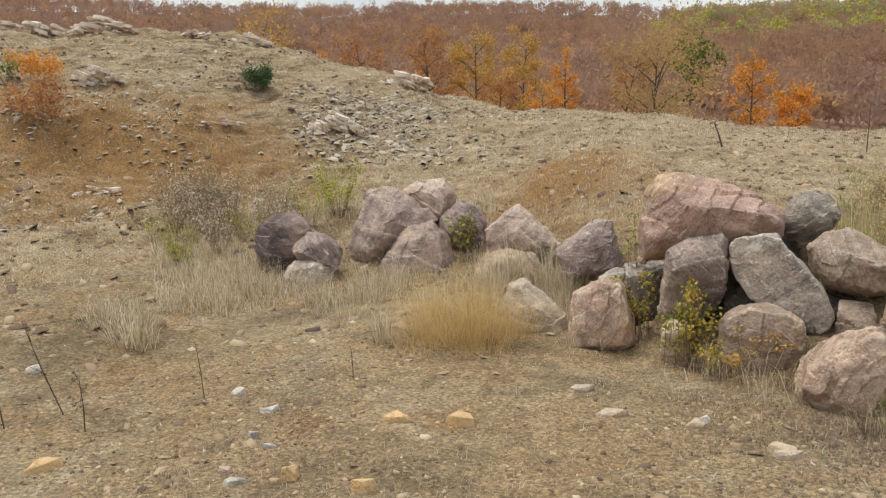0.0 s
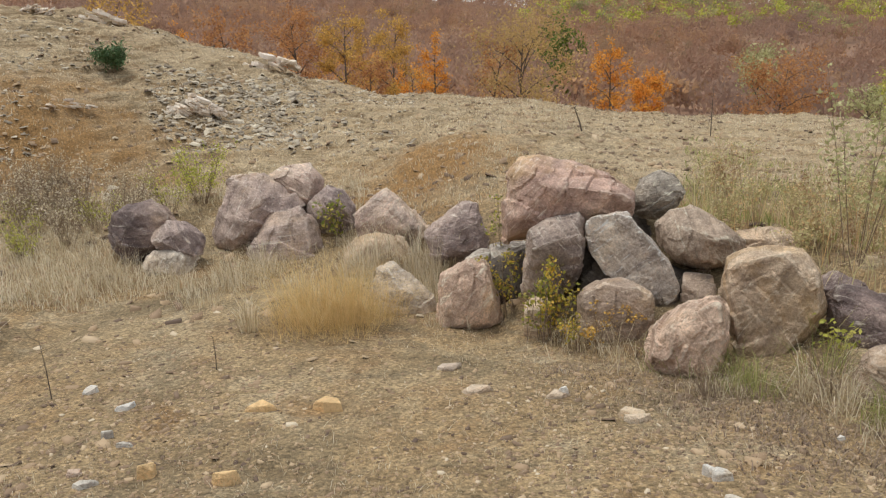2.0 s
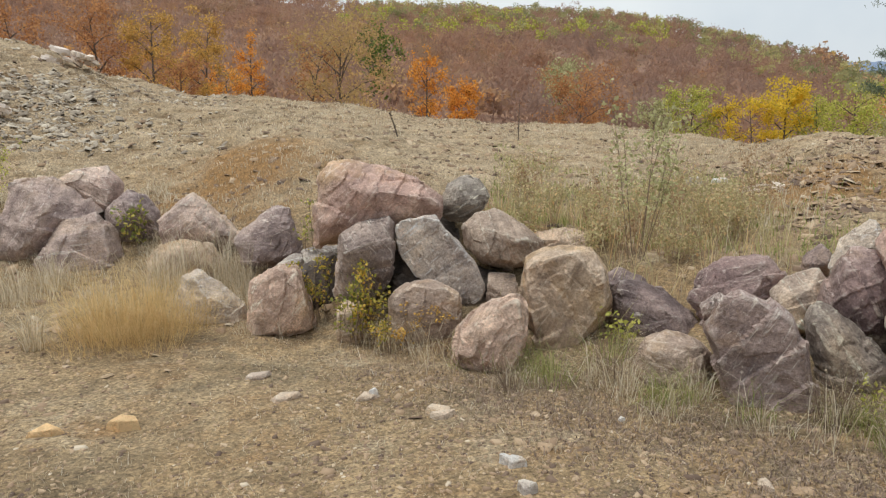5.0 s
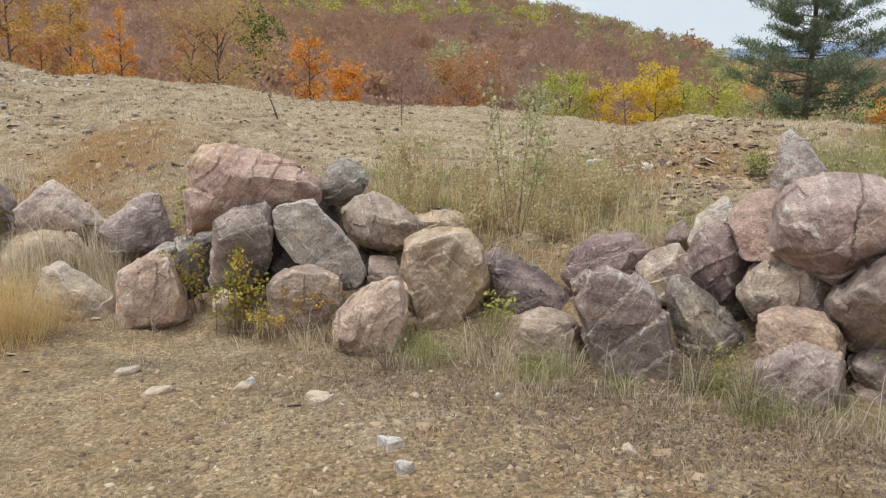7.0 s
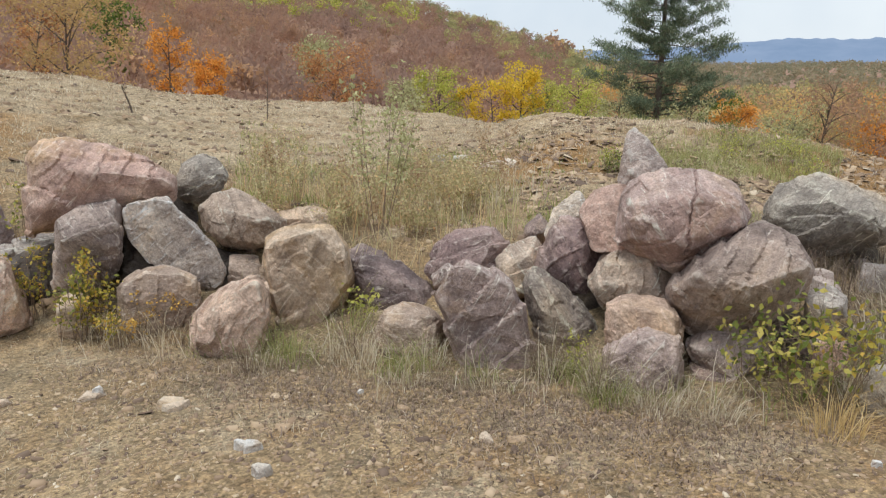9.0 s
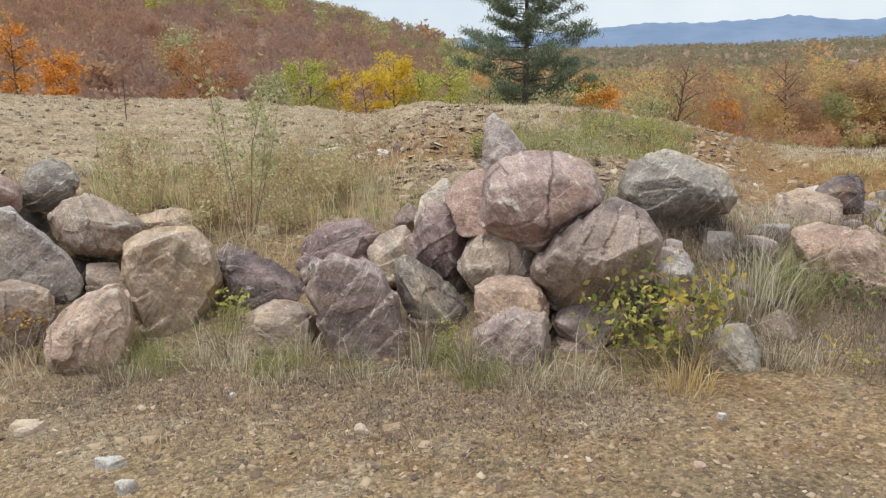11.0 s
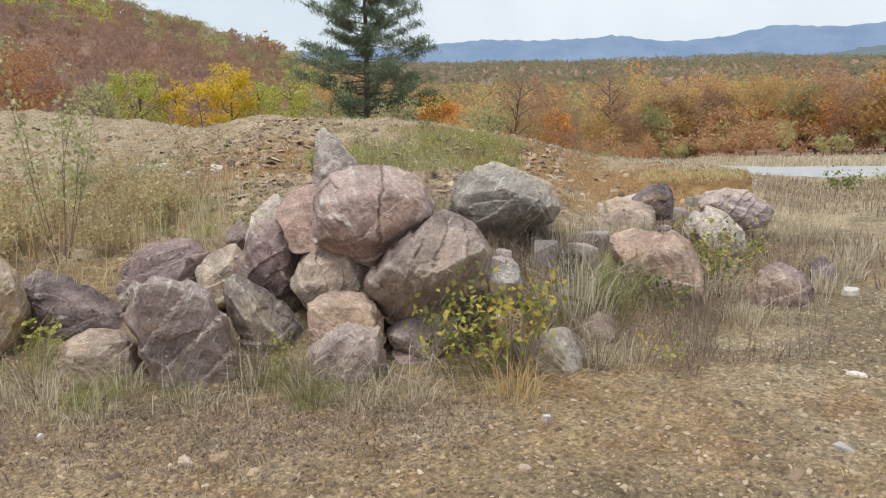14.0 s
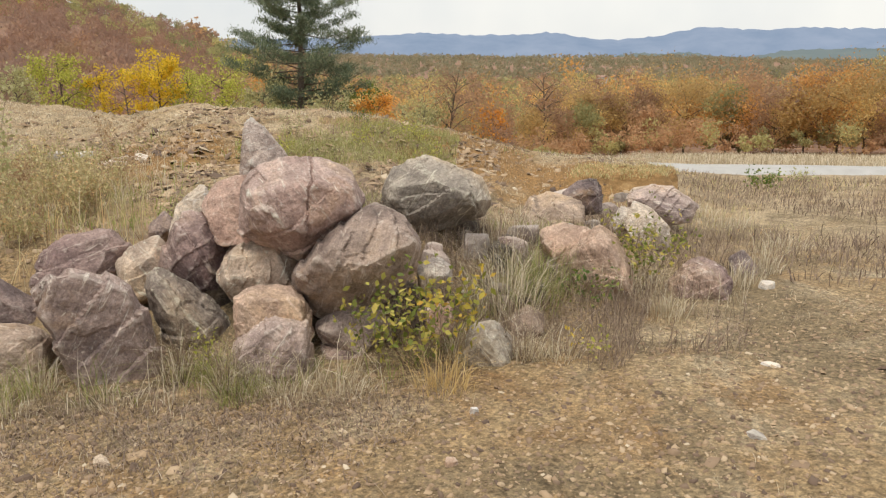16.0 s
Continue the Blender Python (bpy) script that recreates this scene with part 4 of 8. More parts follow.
boulder("dark purple boulder standing on edge", "purple", (4.35, 3.04, 0.17), 52.6, 0.55, [(-0.26, -0.03), (-0.18, 0.19), (-0.08, 0.34), (0.1, 0.3), (0.23, 0.14), (0.26, -0.05), (0.17, -0.34), (-0.04, -0.36), (-0.22, -0.17)], front=[(-0.11, 0.7, 0.25), (0.1, 0.7, 0.21), (0.03, 1.0, -0.03), (-0.09, 0.9, -0.01)])
boulder("small whitish boulder with yellow lichen", "white", (4.68, 3.37, 0.39), 49.5, 0.4, [(-0.16, -0.15), (-0.07, 0.11), (0.1, 0.22), (0.16, 0.12), (0.13, -0.12), (-0.09, -0.22)])
boulder("small dark stone behind the pile", "dark", (4.82, 3.78, 0.23), 47.3, 0.3, [(-0.1, 0.01), (0.03, 0.12), (0.1, 0.05), (0.09, -0.12), (-0.09, -0.11)])
boulder("rose boulder squeezed beside a cracked one", "rose", (4.50, 2.84, 0.51), 52.6, 0.6, [(-0.21, 0.03), (-0.11, 0.16), (0.04, 0.22), (0.18, 0.19), (0.21, -0.15), (0.05, -0.23), (-0.13, -0.15)])
boulder("huge pink-grey boulder split by a crack", "crack", (4.47, 2.28, 0.57), 57.7, 0.8, [(-0.4, 0.07), (-0.32, 0.23), (-0.13, 0.31), (0.16, 0.3), (0.32, 0.23), (0.4, 0.06), (0.37, -0.05), (0.21, -0.18), (-0.01, -0.32), (-0.25, -0.23), (-0.39, -0.17)], crack=0.04, front=[(-0.28, 0.7, 0.14), (0.02, 0.8, 0.19), (0.3, 0.6, 0.18), (-0.24, 1.0, -0.02), (0.06, 1.0, -0.05), (0.33, 0.7, 0.03), (-0.03, 0.3, -0.26)])
boulder("pointed grey rock standing like a horn", "horn", (4.79, 2.75, 0.83), 55.3, 0.4, [(-0.21, -0.22), (-0.17, 0.07), (-0.15, 0.25), (-0.11, 0.3), (0.01, 0.09), (0.16, -0.02), (0.2, -0.21), (-0.12, -0.24)], front=[(-0.12, 0.1, 0.24), (-0.1, 0.9, -0.05), (0.1, 0.6, -0.05)])
boulder("tan boulder carrying the cracked one", "tangrey", (4.34, 2.52, 0.17), 54.5, 0.5, [(-0.29, -0.05), (-0.18, 0.15), (-0.02, 0.21), (0.24, 0.08), (0.29, -0.14), (0.16, -0.22), (-0.18, -0.21)], front=[(-0.17, 0.7, 0.12), (0.09, 0.7, 0.15), (0.19, 1.0, -0.06), (-0.17, 1.0, -0.07)])
boulder("massive dark boulder with an angular overhang", "bigdark", (4.37, 1.83, 0.30), 61.9, 0.8, [(-0.4, -0.09), (-0.21, 0.12), (-0.0, 0.27), (0.14, 0.34), (0.3, 0.25), (0.39, 0.09), (0.36, -0.06), (0.25, -0.17), (0.14, -0.3), (-0.18, -0.35), (-0.31, -0.33), (-0.37, -0.22)], front=[(-0.3, 0.7, 0.01), (-0.16, 0.8, 0.13), (0.03, 1.0, 0.04), (0.32, 0.7, 0.15), (0.16, 0.4, 0.25), (-0.0, 0.3, 0.27), (0.02, 0.4, -0.18), (-0.22, 0.3, -0.25)])
boulder("rust-pink block in the middle of the pile", "rust", (3.97, 2.17, 0.01), 55.3, 0.45, [(-0.23, 0.12), (-0.12, 0.18), (0.12, 0.16), (0.21, 0.05), (0.23, -0.13), (0.01, -0.18), (-0.23, -0.14)], front=[(-0.15, 0.7, 0.17), (0.15, 0.8, 0.14), (0.16, 1.0, -0.01), (-0.17, 1.0, -0.0)])
boulder("grey-mauve block at the foot of the pile", "palemauve", (3.80, 2.06, -0.14), 55.4, 0.45, [(-0.23, 0.06), (-0.12, 0.18), (0.01, 0.23), (0.2, 0.17), (0.23, -0.05), (0.18, -0.21), (-0.07, -0.23), (-0.23, -0.15)], front=[(-0.16, 0.8, 0.11), (0.04, 0.7, 0.21), (0.17, 0.9, 0.11), (0.16, 1.0, -0.07), (-0.17, 1.0, -0.06)])
boulder("small mauve stone under the overhang", "mauve", (4.26, 1.79, -0.09), 61.7, 0.35, [(-0.24, 0.02), (-0.09, 0.12), (0.12, 0.11), (0.24, -0.03), (0.03, -0.13), (-0.2, -0.11)])
boulder("small dark purple stone under the overhang", "purple", (4.16, 1.78, -0.27), 61.2, 0.35, [(-0.18, 0.09), (-0.01, 0.14), (0.18, 0.05), (0.14, -0.14), (-0.13, -0.09)])
boulder("big grey boulder with green-grey lichen", "greyround", (5.72, 1.87, 0.51), 67.9, 0.7, [(-0.43, 0.0), (-0.35, 0.18), (-0.09, 0.3), (0.03, 0.26), (0.16, 0.15), (0.34, 0.11), (0.42, -0.05), (0.37, -0.17), (0.14, -0.26), (-0.08, -0.37), (-0.3, -0.36), (-0.41, -0.16)], front=[(-0.3, 0.8, 0.03), (-0.0, 0.8, 0.13), (0.29, 0.9, 0.01), (-0.12, 0.7, -0.17), (0.11, 0.6, -0.14)])
boulder("narrow brown stone under a grey boulder", "browngrey", (5.83, 1.84, 0.08), 68.6, 0.4, [(-0.13, 0.11), (0.02, 0.18), (0.13, 0.05), (0.1, -0.18), (-0.11, -0.18)])
boulder("small blue-grey stone in the bush", "grey", (4.74, 1.47, 0.17), 67.9, 0.3, [(-0.11, 0.03), (0.01, 0.1), (0.11, 0.04), (0.12, -0.09), (-0.1, -0.1)])
boulder("low round grey stone at the edge of gravel", "greyround", (4.31, 0.95, -0.11), 72.5, 0.35, [(-0.14, 0.01), (-0.09, 0.12), (0.04, 0.15), (0.14, 0.06), (0.15, -0.09), (0.03, -0.15), (-0.11, -0.13)])
boulder("small brown stone in dead grass", "browngrey", (4.88, 0.88, -0.14), 75.4, 0.35, [(-0.12, 0.03), (0.0, 0.11), (0.11, 0.05), (0.12, -0.1), (-0.09, -0.12)])
boulder("small pinkish stone behind the bush", "rose", (4.39, 1.28, -0.01), 68.6, 0.3, [(-0.09, 0.07), (0.06, 0.09), (0.09, -0.01), (0.08, -0.08), (-0.08, -0.09)])
boulder("rusty red boulder with flat top", "rust", (6.09, 0.92, 0.07), 78.0, 0.5, [(-0.22, 0.14), (-0.06, 0.21), (0.19, 0.17), (0.22, -0.09), (0.01, -0.22), (-0.17, -0.03)])
boulder("rusty red rounded boulder beside a bush", "rust", (5.83, 0.59, 0.03), 80.9, 0.55, [(-0.25, 0.06), (-0.15, 0.23), (-0.04, 0.31), (0.09, 0.23), (0.21, 0.02), (0.26, -0.22), (0.09, -0.31), (-0.16, -0.27)], front=[(-0.09, 0.8, 0.2), (0.05, 0.8, 0.22), (0.19, 1.0, -0.07), (-0.11, 0.9, -0.13)])
boulder("dark stone under a rusty boulder", "dark", (5.90, 0.88, -0.10), 78.0, 0.35, [(-0.14, 0.16), (0.04, 0.13), (0.13, -0.01), (0.1, -0.16), (-0.08, -0.09)])
boulder("brown weathered boulder in dead grass", "browngrey", (7.48, 1.37, 0.11), 76.9, 0.5, [(-0.31, -0.04), (-0.24, 0.12), (-0.05, 0.17), (0.26, 0.12), (0.31, -0.12), (0.03, -0.17), (-0.28, -0.18)])
boulder("dark brown boulder far along the row", "dark", (7.92, 1.19, 0.19), 78.9, 0.5, [(-0.21, 0.02), (-0.07, 0.15), (0.13, 0.18), (0.2, 0.04), (0.21, -0.15), (-0.1, -0.18)])
boulder("flat mauve slab at the end of the row", "mauve", (8.99, 0.51, 0.01), 84.7, 0.7, [(-0.4, 0.04), (-0.19, 0.2), (0.08, 0.17), (0.38, -0.02), (0.32, -0.19), (-0.31, -0.24)])
boulder("pale lichen-covered boulder with a peak", "white", (7.29, 0.46, 0.07), 83.9, 0.5, [(-0.23, 0.03), (-0.14, 0.22), (0.01, 0.17), (0.18, 0.02), (0.23, -0.16), (0.09, -0.23), (-0.11, -0.15)])
boulder("small grey stone beside a pale boulder", "grey", (7.32, 0.70, 0.12), 81.9, 0.3, [(-0.09, -0.02), (-0.01, 0.11), (0.08, 0.09), (0.1, -0.09), (-0.05, -0.11)])
boulder("brown-mauve boulder alone on the gravel", "purple", (6.01, -0.08, -0.05), 87.5, 0.45, [(-0.24, -0.05), (-0.11, 0.13), (-0.0, 0.19), (0.17, 0.12), (0.24, 0.03), (0.22, -0.12), (-0.04, -0.2), (-0.2, -0.17)], front=[(-0.08, 0.8, 0.12), (0.13, 0.9, 0.13), (0.19, 0.9, -0.05), (-0.13, 0.9, -0.11)])
boulder("small dark stone at the end of the row", "dark", (6.80, -0.38, -0.10), 90.5, 0.35, [(-0.12, 0.07), (-0.02, 0.15), (0.11, 0.02), (0.11, -0.14), (-0.06, -0.15)])
# Backing boulders added in the gaps, near-black to stand for deep shade.
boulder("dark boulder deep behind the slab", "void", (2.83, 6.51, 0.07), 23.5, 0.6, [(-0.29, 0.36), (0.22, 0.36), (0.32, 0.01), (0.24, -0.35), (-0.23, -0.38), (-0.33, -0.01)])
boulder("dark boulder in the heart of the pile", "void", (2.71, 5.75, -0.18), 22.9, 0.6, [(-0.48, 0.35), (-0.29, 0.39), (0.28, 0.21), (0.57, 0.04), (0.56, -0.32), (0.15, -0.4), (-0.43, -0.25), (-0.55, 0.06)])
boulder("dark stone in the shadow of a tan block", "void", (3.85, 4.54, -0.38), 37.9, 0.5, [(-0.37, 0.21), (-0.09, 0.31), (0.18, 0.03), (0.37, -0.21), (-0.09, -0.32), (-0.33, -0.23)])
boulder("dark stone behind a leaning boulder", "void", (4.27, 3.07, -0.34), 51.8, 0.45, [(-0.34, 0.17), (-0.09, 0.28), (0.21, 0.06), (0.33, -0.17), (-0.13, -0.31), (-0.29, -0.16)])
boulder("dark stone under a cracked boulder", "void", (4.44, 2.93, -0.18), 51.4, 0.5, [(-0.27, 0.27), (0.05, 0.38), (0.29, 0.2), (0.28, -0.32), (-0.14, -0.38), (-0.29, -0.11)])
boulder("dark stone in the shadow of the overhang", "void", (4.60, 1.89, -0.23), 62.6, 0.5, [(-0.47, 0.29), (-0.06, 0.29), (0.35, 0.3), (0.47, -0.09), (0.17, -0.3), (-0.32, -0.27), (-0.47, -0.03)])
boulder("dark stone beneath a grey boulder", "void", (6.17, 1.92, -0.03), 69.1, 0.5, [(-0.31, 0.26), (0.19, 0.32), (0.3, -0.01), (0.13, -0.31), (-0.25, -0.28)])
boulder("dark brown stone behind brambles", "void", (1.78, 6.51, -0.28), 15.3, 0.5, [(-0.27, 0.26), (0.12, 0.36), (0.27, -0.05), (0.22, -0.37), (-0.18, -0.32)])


# ---- sky line: far mountains ----
def mountain_backdrop(name, radius, degrees, lifts, lo, hi, seed, label):
    az = np.linspace(degrees[0], degrees[-1], 260)
    el = np.interp(az, degrees, lifts) + 0.12 * fbm(az, az * 0, 0.35, seed, 5)
    V, n = [], len(az)
    for k, drop in ((1.0, 1.0), (0.93, 0.55), (0.86, 0.0)):
        rr = radius * k
        a = np.radians(az)
        z = np.where(drop > 0, radius * np.tan(np.radians(el)) * drop + (1 - drop) * 10, -30)
        V.append(np.stack([rr * np.sin(a), rr * np.cos(a), z + drop * 6 * fbm(az * 3, az * 0 + k, 1.0, seed + 3)], 1))
    v = np.concatenate(V)
    f = [(i + k * n, i + 1 + k * n, i + 1 + (k + 1) * n, i + (k + 1) * n) for k in range(2) for i in range(n - 1)]
    # Emissive ridge: the blue distance haze is put into its glowing colour.
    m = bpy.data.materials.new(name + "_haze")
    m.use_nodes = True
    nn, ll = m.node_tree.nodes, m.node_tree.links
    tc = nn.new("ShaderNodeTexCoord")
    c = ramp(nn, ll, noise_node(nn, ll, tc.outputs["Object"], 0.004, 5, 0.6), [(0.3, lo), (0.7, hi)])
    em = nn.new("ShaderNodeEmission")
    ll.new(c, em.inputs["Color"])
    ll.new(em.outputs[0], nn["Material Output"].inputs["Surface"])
    return tagged(fast_mesh(name, v, f, m), label, "mountains", kind="structure")


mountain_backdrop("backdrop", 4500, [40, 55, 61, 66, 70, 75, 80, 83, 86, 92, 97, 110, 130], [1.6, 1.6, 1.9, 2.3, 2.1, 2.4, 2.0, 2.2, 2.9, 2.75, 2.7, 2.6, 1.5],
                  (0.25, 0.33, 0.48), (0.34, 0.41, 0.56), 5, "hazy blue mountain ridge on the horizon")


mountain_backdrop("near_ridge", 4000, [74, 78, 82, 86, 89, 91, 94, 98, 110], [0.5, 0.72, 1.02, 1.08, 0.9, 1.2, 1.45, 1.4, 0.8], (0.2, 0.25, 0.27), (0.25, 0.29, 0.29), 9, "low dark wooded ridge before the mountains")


# ---- woods ----
def wood(name, n, rng, az_range, r_range, tree, leaf, per, mat, label, power=1.0, slim=1.0, keep=None, twiggy=0.0, ratio=0.6):
    """A stand of far trees: lobed clumps of leaves or bare twigs, joined, since none can be counted."""
    az = np.radians(rng.uniform(*az_range, n))
    r = (rng.uniform(0, 1, n) ** power) * (r_range[1] - r_range[0]) + r_range[0]
    x, y = r * np.sin(az), r * np.cos(az)
    if keep is not None:
        s = keep(np.degrees(az), r)
        x, y = x[s], y[s]
    n = len(x)
    z = relief(x, y)
    h = rng.uniform(*tree, n)
    lobes = 5
    lc = rng.normal(size=(n, lobes, 3)) * 0.46
    pick = rng.integers(0, lobes, (n, per))
    c = rng.normal(size=(n, per, 3))
    c /= np.linalg.norm(c, axis=2)[..., None]
    c *= (rng.uniform(0.1, 1, (n, per)) ** 0.4)[..., None] * 0.56
    c = c + np.take_along_axis(lc, pick[..., None], 1)
    c = c * np.stack([h * 0.3 * slim, h * 0.3 * slim, h * 0.3], 1)[:, None, :]
    c = c + np.stack([x, y, z + h * 0.55], 1)[:, None, :]
    v, f = leaves(c.reshape(-1, 3), leaf * 1.15, rng, 0.0, ratio * 1.25, twiggy, True)
    return tagged(fast_mesh(name, v, f, mat), label, "trees", kind="stuff")


rng = np.random.default_rng(11)
on_hill = lambda a, r: (r < 262) & (a < 52.5 - 2.5 * (r < 120))
wood("hill_woods", 5000, rng, (-40, 56), (50, 270), (3.5, 6.0), 0.46, 84, M_HILL, "leafless mauve-brown woods on a hillside", 0.75, 1.15, on_hill, 0.5, 0.4)
wood("russet_hill_trees", 260, rng, (-40, 54), (46, 250), (3.5, 6.0), 0.36, 150, M_V_RUSSET, "russet oaks scattered over a wooded hillside", 0.8, 1.1, on_hill)
wood("golden_hill_trees", 40, rng, (-36, 14), (56, 85), (3.5, 5.8), 0.24, 360, M_V_ORANGE, "golden oaks low on a wooded hillside", 0.8, 0.8, on_hill)
wood("green_hill_trees", 300, rng, (18, 53), (150, 270), (4.0, 6.5), 0.5, 120, M_V_OLIVE, "olive-green oaks along the top of a hill", 0.6, 1.2, on_hill)
wood("lime_hill_trees", 60, rng, (16, 40), (150, 215), (4.5, 7.0), 0.45, 150, M_LEAF_LIME, "yellow-green oaks high on a wooded hillside", 0.8, 1.2, on_hill)
for wname, wmat, wn_, wlabel in (("golden_valley_woods", M_V_GOLD, 110, "golden oak woods beyond the road"), ("russet_valley_woods", M_V_RUSSET, 150, "russet oak woods beyond the road"),
                                 ("olive_valley_woods", M_V_OLIVE, 120, "olive-green oak woods beyond the road"), ("orange_valley_woods", M_V_ORANGE, 50, "orange oak woods beyond the road")):
    wood(wname, int(wn_ * 0.55), rng, (56, 106), (38, 74), (2.4, 5.3), 0.13, 860, wmat, wlabel, 0.9, 0.95)
    wood("back_" + wname, int(wn_ * 1.5), rng, (54, 106), (70, 170), (5.0, 9.0), 0.28, 340, wmat, wlabel, 0.9, 1.0)
wood("valley_thicket", 260, rng, (58, 106), (36, 54), (0.8, 2.4), 0.11, 200, M_V_RUSSET, "low russet thicket at the edge of the oak woods", 1.0, 1.5)
wood("valley_olive_thicket", 150, rng, (58, 106), (36, 54), (0.8, 2.4), 0.11, 200, M_V_OLIVE, "low olive thicket at the edge of the oak woods", 1.0, 1.5)
wood("valley_twigs", 420, rng, (56, 106), (44, 120), (2.4, 4.6), 0.26, 150, M_HILL, "leafless brown thicket beyond the road", 0.8, 1.0, None, 1.6, 0.12)
round_house = lambda a, r: (np.abs(a - 79.4) > 1.1) | (r < 320) | (r > 440)
wood("middle_woods", 1500, rng, (50, 106), (150, 620), (6, 11), 0.9, 70, M_V_OLIVE, "olive woods across the valley", 0.9, 1.2, round_house)
wood("brown_middle_woods", 1000, rng, (50, 106), (150, 620), (6, 11), 0.9, 70, M_V_RUSSET, "brown oak woods across the valley", 0.9, 1.2, round_house)
wood("orange_middle_woods", 320, rng, (50, 106), (150, 520), (6, 11), 0.9, 70, M_V_GOLD, "golden oak woods across the valley", 0.9, 1.2, round_house)
wood("far_woods", 3200, rng, (50, 106), (600, 2600), (9, 18), 2.6, 30, M_FAR, "hazy far woods on the plain", 1.0, 1.4)


# ---- trees ----
def tree(label, x, y, tall, wide, mat, seed, name="tree", category="tree", leaf=0.16, count=2600, limbs=11, low=0.22, group=""):
    """A broadleaf tree: bent trunk with limbs and twigs, leaves in clumps round the twig ends."""
    rg = np.random.default_rng(seed)
    root = new(name)
    root.location = (x, y, on_ground(x, y) - 0.05)
    bend = rg.normal(size=2) * 0.05 * tall
    trunk = [((bend[0] * k * k, bend[1] * k * k, tall * 0.86 * k), 0.028 * tall * (1 - 0.85 * k) ** 1.2 * 0.5 + 0.006) for k in np.linspace(0, 1, 8)]
    paths, ends = [trunk], []
    for i in range(limbs):
        k = low + (0.92 - low) * (i + rg.uniform(0, 0.6)) / limbs
        p = np.array([bend[0] * k * k, bend[1] * k * k, tall * 0.86 * k])
        a = i * 2.4 + rg.uniform(-0.5, 0.5)
        reach = wide * 0.5 * (math.sin(math.pi * min(1, (k - low) / (1.06 - low) * 0.8 + 0.2)) ** 0.7) * rg.uniform(0.7, 1.1)
        tip = p + np.array([math.cos(a) * reach, math.sin(a) * reach, reach * rg.uniform(0.35, 0.9)])
        midp = (p + tip) / 2 + np.array([0, 0, reach * 0.1])
        paths.append([(p, 0.009 * tall * (1 - 0.6 * k) + 0.004), (midp, 0.005 * tall * (1 - 0.6 * k) + 0.003), (tip, 0.004)])
        for _ in range(4):
            q = midp + (tip - midp) * rg.uniform(0, 1)
            e = q + rg.normal(size=3) * wide * 0.13 + np.array([0, 0, wide * 0.06])
            paths.append([(q, 0.006), (e, 0.003)])
            ends += [e, (q + e) / 2]
        ends.append(tip)
    ends.append(np.array(trunk[-1][0]) + np.array([0, 0, tall * 0.06]))
    V, F = tubes(paths, 5)
    mesh_object("trunk", V, F, M_BARK, root, smooth=True)
    ends = np.array(ends)
    count = int(count * 1.25)
    own = ends[rg.integers(0, len(ends), count)]
    c = own + rg.normal(size=(count, 3)) * wide * np.array([0.07, 0.07, 0.062])
    v, f = leaves(c, leaf * 0.92, rg)
    fast_mesh("crown", v, f, mat, root)
    return tagged(root, label, category, group)


def pine(label, x, y, tall, wide, seed):
    """A pine with an open, uneven crown: whorls of long boughs with gaps between, pads of needle tufts towards their ends."""
    rg = np.random.default_rng(seed)
    root = new("pine_tree")
    root.location = (x, y, on_ground(x, y) - 0.05)
    bow = lambda k: np.array([0.02 * tall * math.sin(k * 5), 0.015 * tall * math.sin(k * 4 + 1), tall * k])
    V, F = tubes([[(bow(k), 0.017 * tall * (1 - 0.9 * k) + 0.012) for k in np.linspace(0, 1, 14)]], 8)
    mesh_object("trunk", V, F, M_BARK, root, smooth=True)
    pads = []
    for i in range(96):
        k = 0.07 + 0.91 * (i // 4 + rg.uniform(0, 1.0)) / 24
        a = i * 1.57 + (i // 4) * 0.7 + rg.uniform(-0.45, 0.45)
        shape = np.interp(k, [0.07, 0.16, 0.3, 0.45, 0.62, 0.8, 0.92, 1.0], [0.8, 1.0, 0.98, 0.9, 0.8, 0.62, 0.4, 0.12])
        reach = wide * 0.5 * shape * rg.uniform(0.4, 1.18)
        p = bow(k)
        rise = rg.uniform(-0.2, 0.32) + 0.35 * k
        tip = p + np.array([math.cos(a) * reach, math.sin(a) * reach, reach * rise])
        midp = (p + tip) / 2 - np.array([0, 0, reach * 0.09])
        bough = [[(p, 0.034 * (1.15 - k)), (midp, 0.02 * (1.15 - k)), (tip, 0.006)]]
        for _ in range(10):
            s = rg.uniform(0.25, 1.0)
            q = midp + (tip - midp) * (s - 0.4) / 0.6
            e = q + np.array([-math.sin(a), math.cos(a), 0]) * rg.normal() * reach * 0.24 * (1.3 - s) + np.array([0, 0, rg.uniform(0.0, 0.16)])
            bough.append([(q, 0.008), (e, 0.004)])
            pads += [e, (e + q) / 2 + np.array([0, 0, 0.04])]
        pads.append(tip)
        V, F = tubes(bough, 4)
        mesh_object("branch", V, F, M_BARK, root, smooth=True)
    pads = np.array(pads)
    n = 36
    c = np.repeat(pads, n, 0) + rg.normal(size=(len(pads) * n, 3)) * np.array([0.13, 0.13, 0.07])
    v, f = leaves(c, 0.12, rg, 0.0, 0.2, 0.5, True)
    fast_mesh("crown", v, f, M_NEEDLE, root)
    return tagged(root, label, "pine tree")


